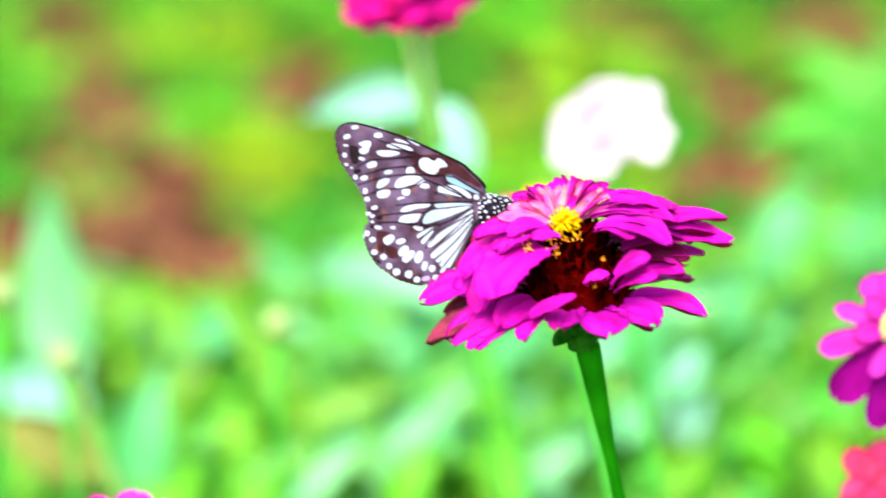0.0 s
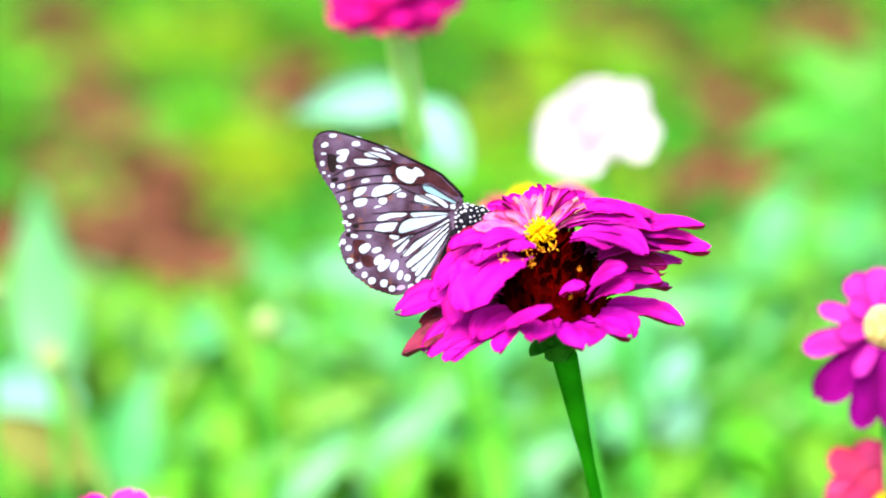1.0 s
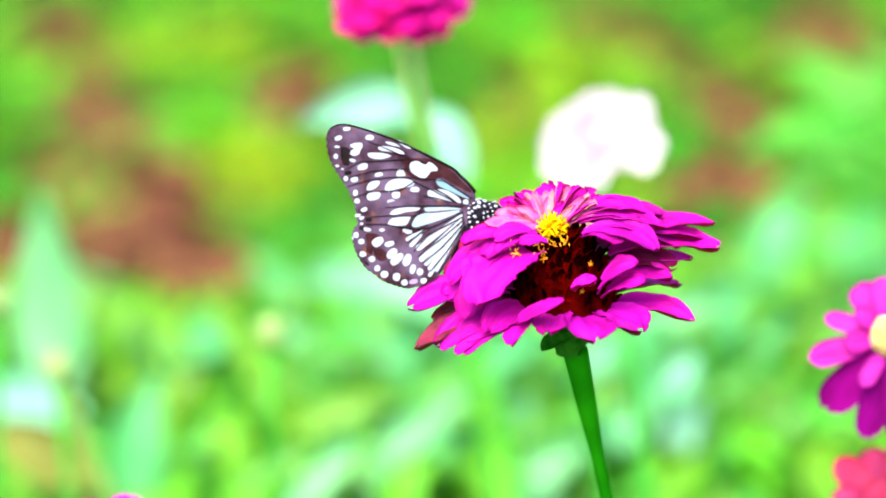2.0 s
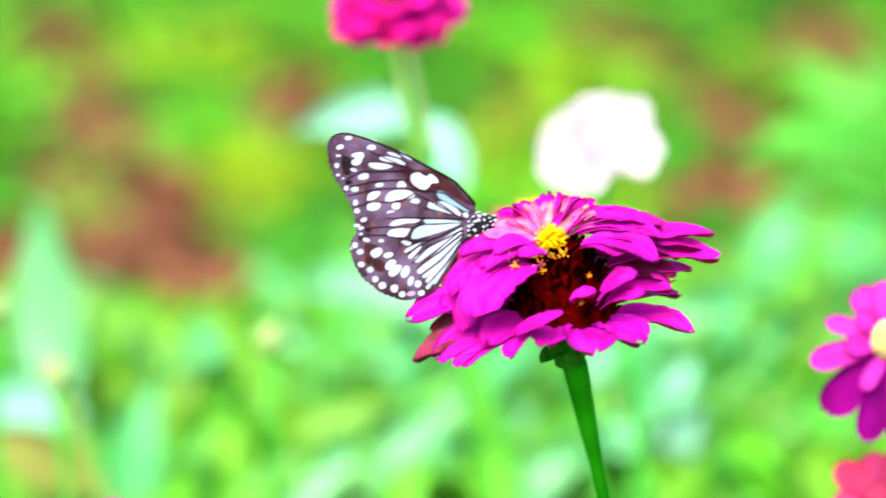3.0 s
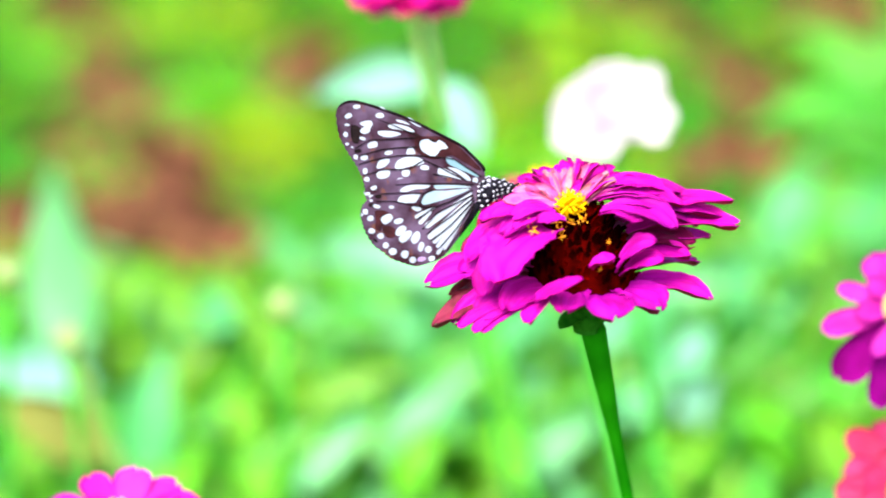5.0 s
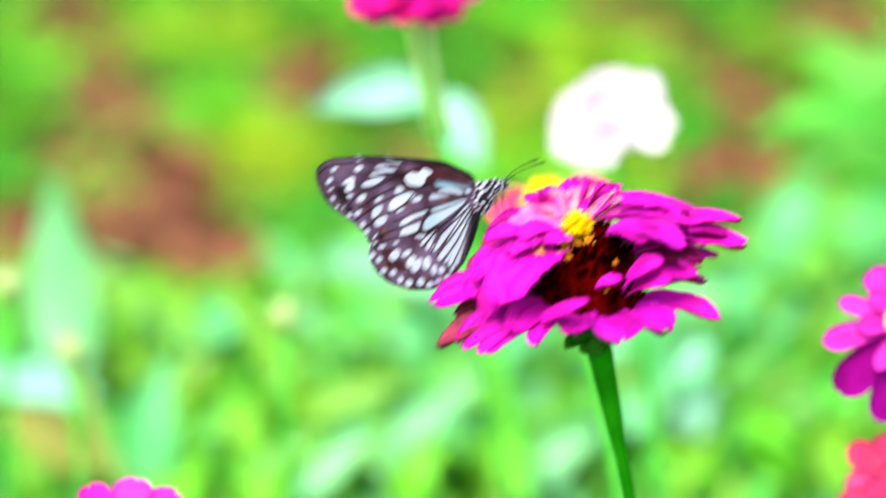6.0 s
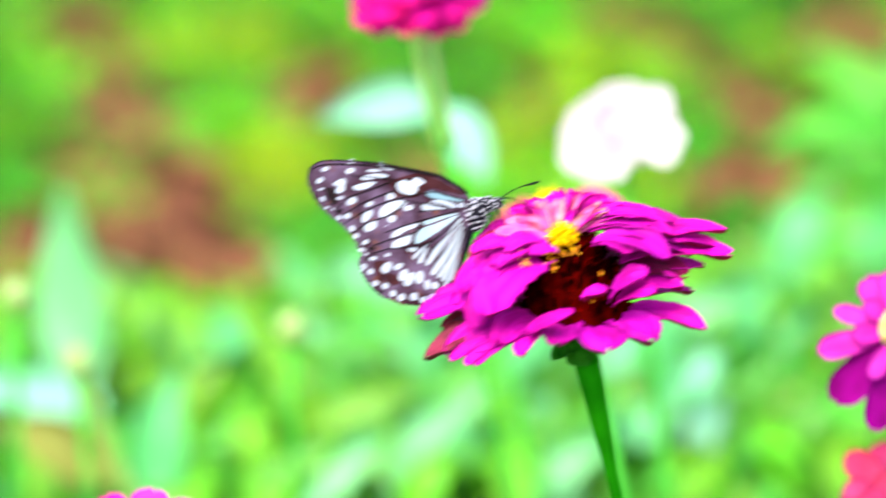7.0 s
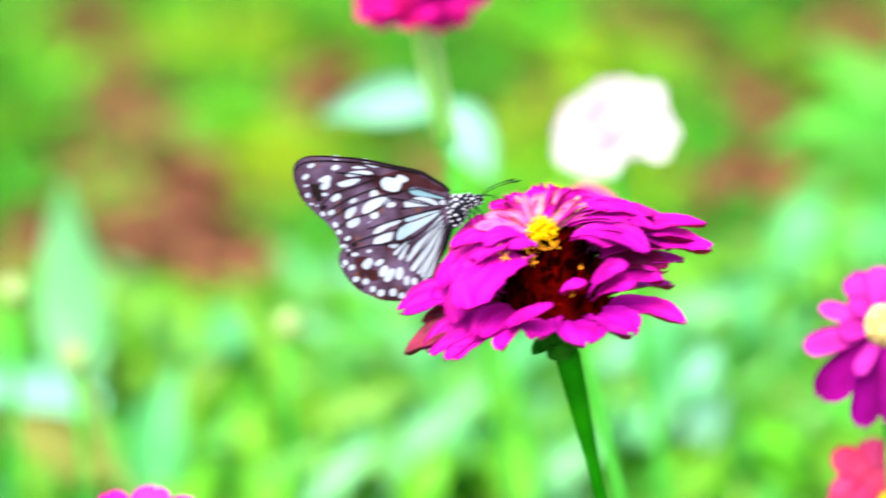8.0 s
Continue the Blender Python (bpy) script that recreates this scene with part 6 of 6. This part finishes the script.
hind_veins = [vein(e) for e in [[(-2.81, -0.76), (-8.76, -4.0), (-12.1, -5.33), (-15.9, -5.57), (-22.57, -4.38), (-27.33, -4.57)], [(-2.81, 0.76), (-7.81, 0.67), (-12.57, 0.57), (-17.81, 0.29), (-22.57, -0.19)], [(-12.81, -0.9), (-15.43, -2.1), (-21.62, -2.19), (-26.38, -2.67)], [(-15.33, -2.1), (-16.1, -4.48), (-16.29, -5.52)], [(-2.67, -1.9), (-11.62, -6.86), (-15.19, -11.14)], [(-2.48, -2.57), (-7.81, -7.33), (-14.0, -12.33)], [(-2.33, -3.33), (-7.81, -9.71), (-12.67, -14.0)], [(-2.24, -4.14), (-6.86, -11.14), (-10.67, -15.9)], [(-2.19, -4.95), (-5.43, -11.14), (-8.67, -16.38)], [(-12.33, -5.33), (-14.48, -7.1), (-16.86, -8.76)]]]


def mirrored(me):
    """The same mesh for the wing on the other side."""
    twin = me.copy()
    for v in twin.vertices:
        v.co.y = -v.co.y
    twin.flip_normals()
    return twin


far_wings = []
for side in (-1, 1):
    turned = (lambda me: me) if side < 0 else mirrored
    f = part("forewing", turned(fore_me), fly, pose(0, 1.0 * side * MM, 0))
    h = part("hindwing", turned(hind_me), fly, pose(0, 1.5 * side * MM, 0))
    for wing, marks, veins in ((f, fore_marks, fore_veins), (h, hind_marks, hind_veins)):
        for name, label, meshes in marks:
            for me in meshes:
                part(name, turned(me), wing, None, label)
        for me in veins:
            part("wing_vein", turned(me), wing)
    part("leading_edge", COSTA, f)
    if side < 0:
        near_hindwing = h
    else:
        far_wings += [f, h]


def build_body():
    thorax = part("thorax", egg("thorax", 0.0030, 0.0027, 0.0042, FUR, 0.1, 12, 20), fly, pose(0.0008, 0, -0.0015, 0, 20, 0), "black furry thorax with white dots")
    neck = part("prothorax", egg("prothorax", 0.0028, 0.0021, 0.0019, FUR, 0.1, 10, 16), fly, pose(0.0043, 0, 0.0003, 0, 8, 0))
    head = part("head", egg("head", 0.0016, 0.0017, 0.0014, FUR, 0.12, 10, 14), fly, pose(0.0070, 0, -0.0001))
    part("abdomen", tube("abdomen", arc((0, 0, -0.001), (-0.003, 0, -0.008), (-0.0095, 0, -0.0165)), [0.0013, 0.0015, 0.0015, 0.0015, 0.0014, 0.0014, 0.0013, 0.0012, 0.0011, 0.0009, 0.0007, 0.0004], FUR, 12), fly)
    rnd = random.Random(5)
    dot = egg("white_dot", 0.00044, 0.00027, 0.00029, BODY_DOT, 0.25, 6, 8)
    for owner, many, rx, ry, rz, size in ((thorax, 64, 3.0, 2.7, 4.2, 1.5), (neck, 36, 2.8, 2.1, 1.9, 1.25), (head, 16, 1.6, 1.7, 1.4, 1.0)):
        for k in range(many):
            f, g = math.acos(1 - 2 * (k + 0.5) / many), k * 2.39996 + rnd.uniform(-0.25, 0.25)
            p = Vector((rx * math.sin(f) * math.cos(g), ry * math.sin(f) * math.sin(g), rz * math.cos(f))) * MM
            part("white_dot", dot, owner, Matrix.Translation(p) @ pose(0, 0, 0, rnd.uniform(-30, 30), rnd.uniform(-50, 10), rnd.uniform(-30, 30)) @ Matrix.Scale(size * rnd.uniform(0.5, 1.0), 4))
    for s in (-1, 1):
        part("antenna", tube("antenna", arc((0.0080, 0.0006 * s, 0.0006), (0.0116, 0.002 * s, 0.0028 - 0.0002 * s), (0.0184, 0.003 * s, 0.0022 - 0.0003 * s), 14), [0.00012] * 10 + [0.00016, 0.00022, 0.00026, 0.0002], FUR, 6), fly)
        part("eye", egg("eye", 0.0007, 0.0005, 0.0007, VEIN, 0.0, 8, 10), head, pose(0.0006, 0.0014 * s, 0.0002))
        for k in range(3):
            x = 0.0055 - 0.0018 * k
            part("leg", tube("leg", arc((x, 0.001 * s, -0.001), (x + 0.002, 0.004 * s, -0.003), (x + 0.001, 0.0035 * s, -0.0062), 8), taper(0.0003, 0.00012, 8), FUR, 6), fly)
    part("proboscis", tube("proboscis", arc((0.0076, 0, 0.0006), (0.0115, 0, 0.0010), (0.0130, -0.001, -0.0025), 10), taper(0.0002, 0.00012, 10), FUR, 6), fly)


build_body()


# ---- what moves: blooms in the wind, and the butterfly ----
def sway(thing, rows):
    o = thing.matrix_basis.translation.copy()
    walk(thing, [(t, pose(o.x, o.y, o.z, a, b, 0)) for t, a, b in rows])


def motions():
    sway(hero, [(0, 0.00, 0.00), (0.1, -0.37, -0.23), (0.2, -0.89, -0.45), (0.3, -1.71, -0.46), (0.4, -1.79, -0.13), (0.5, -1.56, 0.27), (0.6, -1.09, 0.57),
                (0.7, -0.86, 0.43), (0.8, -0.23, 0.08), (0.9, 0.24, -0.27), (1, 0.82, -0.37), (1.1, 0.58, -0.47), (1.2, 0.33, -0.33), (2.3, -0.42, -0.06),
                (2.4, -0.08, 0.02), (2.5, 0.41, -0.06), (2.6, 0.71, -0.34), (2.7, 0.71, -0.49), (2.8, 0.66, -0.51), (2.9, 0.65, -0.46), (3, 0.13, -0.23),
                (3.1, 0.49, -0.03), (3.2, 0.48, -0.05), (3.3, 0.71, -0.08), (3.4, 0.21, -0.12), (3.5, 0.26, -0.27), (3.6, -0.16, -0.36), (3.7, -0.04, -0.40),
                (3.8, -0.44, -0.21), (3.9, -0.17, 0.03), (4, -0.12, 0.12), (4.1, 0.11, 0.29), (4.2, -0.08, 0.12), (4.3, -0.03, -0.07), (4.4, 0.01, -0.49),
                (4.5, 0.46, -0.81), (4.6, 0.12, -0.97), (4.7, -0.01, -0.75), (5.8, 0.49, 0.61), (5.9, 0.53, 0.58), (6, 1.19, 0.13), (6.1, 1.80, -0.30),
                (6.2, 1.29, -0.70), (6.3, 1.11, -0.66), (6.4, 0.58, -0.38), (6.5, 0.01, 0.11), (6.6, -0.19, 0.61), (6.7, 0.02, 0.69), (6.8, 0.24, 0.54),
                (6.9, 0.46, 0.14), (7, 0.78, -0.49), (7.1, 0.97, -1.00), (7.2, 1.07, -1.43), (7.3, 1.06, -1.61), (7.4, 1.01, -1.48), (7.5, 0.73, -1.10),
                (7.6, 0.53, -0.73), (7.7, 0.16, -0.44), (7.8, 0.27, -0.41), (7.9, 0.35, -0.41), (8, 0.34, -0.81)])
    sway(white_zinnia, [(0, 0.00, 0.00), (0.5, 0.39, -0.05), (1, -0.18, -0.09), (2.5, 0.74, -0.16), (3, 0.04, -0.19), (3.5, 0.08, -0.23), (4, 0.02, -0.08),
                        (4.5, 0.40, -0.09), (5.8, -0.68, -0.28), (6, -0.47, -0.26), (6.5, -0.30, -0.14), (7, -0.11, -0.17), (7.5, -0.40, -0.22), (8, -0.47, -0.31)])
    sway(top_zinnia, [(0, 0.00, 0.00), (0.5, 0.13, -0.10), (1, 0.29, -0.14), (2.5, 0.27, -0.04), (3, 0.10, -0.18), (3.5, -0.05, -0.32), (4, 0.20, -0.13),
                      (4.5, 0.43, 0.07), (5.8, 0.11, -0.06), (6, 0.06, -0.08), (6.5, -0.08, -0.13), (7, -0.05, -0.22), (7.5, -0.11, -0.00), (8, -0.24, 0.09)])
    sway(pink_zinnia, [(0, 0.00, 0.00), (0.5, 0.02, -0.34), (1, -0.06, -0.14), (2.5, 0.18, -0.16), (3, -0.13, -0.08), (3.5, -0.55, -0.18), (4, -0.26, -0.08),
                       (4.5, -0.37, -0.01), (5.8, -0.26, -0.24), (6, 0.13, -0.12), (6.5, -0.67, -0.25), (7, -0.45, -0.53), (7.5, -0.76, -0.48), (8, -0.66, -0.78)])
    sway(coral_zinnia, [(0, 0.00, 0.00), (0.5, 0.06, -0.35), (1, -0.02, -0.14), (2.5, 0.16, -0.16), (3, -0.09, -0.10), (3.5, -0.40, -0.21), (4, -0.19, -0.09),
                        (4.5, -0.28, -0.02), (5.8, -0.18, -0.24), (6, 0.11, -0.11), (6.5, -0.52, -0.26), (7, -0.32, -0.53), (7.5, -0.57, -0.46), (8, -0.48, -0.76)])
    sway(low_zinnia, [(0, 0.00, 0.00), (0.5, -0.13, 0.12), (1, -0.26, 0.37), (2.5, -0.60, -0.43), (3, -0.65, -0.67), (3.5, -0.69, -0.91), (4, -0.64, -0.61),
                      (4.5, -0.62, -0.31), (5.8, -0.44, -0.39), (6, -0.42, -0.40), (6.5, -0.32, -0.42), (7, -0.63, 0.11), (7.5, -0.65, 0.44), (8, -0.63, 0.54)])
    walk(fly, [(t, pose(x, y, z, rx, ry, rz)) for t, x, y, z, rx, ry, rz in (
        (0, -0.0234, 0.0115, 0.4423, -18.0, 0.0, -0.0),
        (0.1, -0.0250, 0.0142, 0.4420, -16.0, 0.6, 1.4),
        (0.2, -0.0266, 0.0180, 0.4416, -14.0, 1.2, 2.8),
        (0.3, -0.0268, 0.0240, 0.4415, -12.0, 1.7, 4.3),
        (0.4, -0.0242, 0.0246, 0.4418, -9.9, 2.2, 5.8),
        (0.5, -0.0211, 0.0228, 0.4422, -7.9, 2.7, 7.2),
        (0.6, -0.0189, 0.0194, 0.4426, -10.5, 2.1, 4.6),
        (0.7, -0.0200, 0.0177, 0.4426, -13.1, 1.4, 2.0),
        (0.8, -0.0226, 0.0131, 0.4422, -15.7, 0.7, -0.6),
        (0.9, -0.0251, 0.0096, 0.4417, -18.2, -0.2, -3.2),
        (1, -0.0259, 0.0054, 0.4416, -20.7, -1.2, -5.7),
        (1.1, -0.0267, 0.0072, 0.4415, -20.5, -0.8, -4.9),
        (1.2, -0.0256, 0.0090, 0.4417, -20.3, -0.5, -4.2),
        (2.3, -0.0235, 0.0145, 0.4422, -17.5, 3.5, 4.2),
        (2.4, -0.0228, 0.0120, 0.4422, -17.2, 3.9, 5.0),
        (2.5, -0.0233, 0.0083, 0.4420, -17.0, 4.2, 5.8),
        (2.6, -0.0253, 0.0061, 0.4415, -17.0, 4.4, 5.6),
        (2.7, -0.0264, 0.0061, 0.4413, -17.0, 4.5, 5.4),
        (2.8, -0.0266, 0.0064, 0.4412, -17.0, 4.6, 5.3),
        (2.9, -0.0262, 0.0065, 0.4412, -17.0, 4.8, 5.1),
        (3, -0.0246, 0.0103, 0.4416, -17.0, 4.9, 4.9),
        (3.1, -0.0230, 0.0077, 0.4418, -17.4, 4.7, 4.6),
        (3.2, -0.0232, 0.0078, 0.4418, -17.7, 4.6, 4.3),
        (3.3, -0.0234, 0.0061, 0.4418, -18.1, 4.4, 4.0),
        (3.4, -0.0239, 0.0099, 0.4419, -18.4, 4.3, 3.7),
        (3.5, -0.0250, 0.0095, 0.4417, -18.8, 4.1, 3.4),
        (3.6, -0.0257, 0.0126, 0.4417, -18.2, 4.7, 3.6),
        (3.7, -0.0260, 0.0118, 0.4416, -17.6, 5.3, 3.8),
        (3.8, -0.0247, 0.0147, 0.4419, -17.0, 5.9, 4.0),
        (3.9, -0.0228, 0.0127, 0.4422, -16.4, 6.5, 4.3),
        (4, -0.0222, 0.0123, 0.4423, -15.8, 7.2, 4.5),
        (4.1, -0.0209, 0.0106, 0.4424, -15.7, 7.2, 4.6),
        (4.2, -0.0223, 0.0120, 0.4421, -15.6, 7.1, 4.8),
        (4.3, -0.0236, 0.0117, 0.4418, -15.4, 7.1, 4.9),
        (4.4, -0.0268, 0.0113, 0.4412, -15.3, 7.1, 5.1),
        (4.5, -0.0291, 0.0079, 0.4406, -15.2, 7.1, 5.2),
        (4.6, -0.0304, 0.0105, 0.4404, -15.2, 7.1, 5.2),
        (4.7, -0.0287, 0.0114, 0.4407, -15.2, 7.1, 5.2),
        (5.8, -0.0231, 0.0080, 0.4461, -2.4, -14.9, 15.2),
        (5.9, -0.0237, 0.0078, 0.4462, -2.4, -15.4, 16.1),
        (6, -0.0272, 0.0029, 0.4455, -2.8, -16.0, 16.9),
        (6.1, -0.0302, -0.0016, 0.4448, -3.0, -15.9, 16.9),
        (6.2, -0.0331, 0.0021, 0.4446, -3.3, -15.8, 16.8),
        (6.3, -0.0319, 0.0034, 0.4443, -4.2, -12.7, 14.1),
        (6.4, -0.0289, 0.0072, 0.4444, -5.2, -9.8, 11.1),
        (6.5, -0.0243, 0.0113, 0.4448, -6.4, -7.3, 8.2),
        (6.6, -0.0206, 0.0128, 0.4451, -6.1, -5.7, 8.0),
        (6.7, -0.0198, 0.0112, 0.4448, -5.8, -4.2, 8.0),
        (6.8, -0.0215, 0.0097, 0.4447, -8.6, -7.5, 8.4),
        (6.9, -0.0249, 0.0082, 0.4443, -11.7, -10.4, 9.2),
        (7, -0.0301, 0.0060, 0.4435, -15.1, -12.8, 10.3),
        (7.1, -0.0338, 0.0045, 0.4427, -14.3, -12.5, 11.9),
        (7.2, -0.0369, 0.0037, 0.4421, -13.4, -12.3, 13.5),
        (7.3, -0.0384, 0.0037, 0.4418, -12.5, -12.0, 15.1),
        (7.4, -0.0374, 0.0040, 0.4419, -11.7, -11.8, 16.7),
        (7.5, -0.0347, 0.0060, 0.4426, -10.9, -11.4, 18.3),
        (7.6, -0.0320, 0.0075, 0.4431, -10.2, -11.2, 18.0),
        (7.7, -0.0299, 0.0102, 0.4435, -9.6, -11.0, 17.7),
        (7.8, -0.0296, 0.0094, 0.4434, -9.0, -10.8, 17.4),
        (7.9, -0.0297, 0.0088, 0.4433, -8.4, -10.6, 17.2),
        (8, -0.0326, 0.0089, 0.4427, -7.8, -10.3, 16.8))])
    walk(near_hindwing, [(t, pose(0, -1.5 * MM, 0, 0, a, 0)) for t, a in ((0, 0), (4.7, 0), (5.8, 4.9), (6.2, 3.9), (6.5, 2.4), (7, 1.3), (7.5, 2.9), (8, 1.4))])
    for wing in far_wings:
        y = wing.matrix_basis.translation.y
        walk(wing, [(t, pose(0, y, 0, 0, a, 0)) for t, a in ((0, 0), (4.7, 0), (5.8, 1.6), (6.5, 1.0), (7, 1.5), (8, 1.5))])


motions()
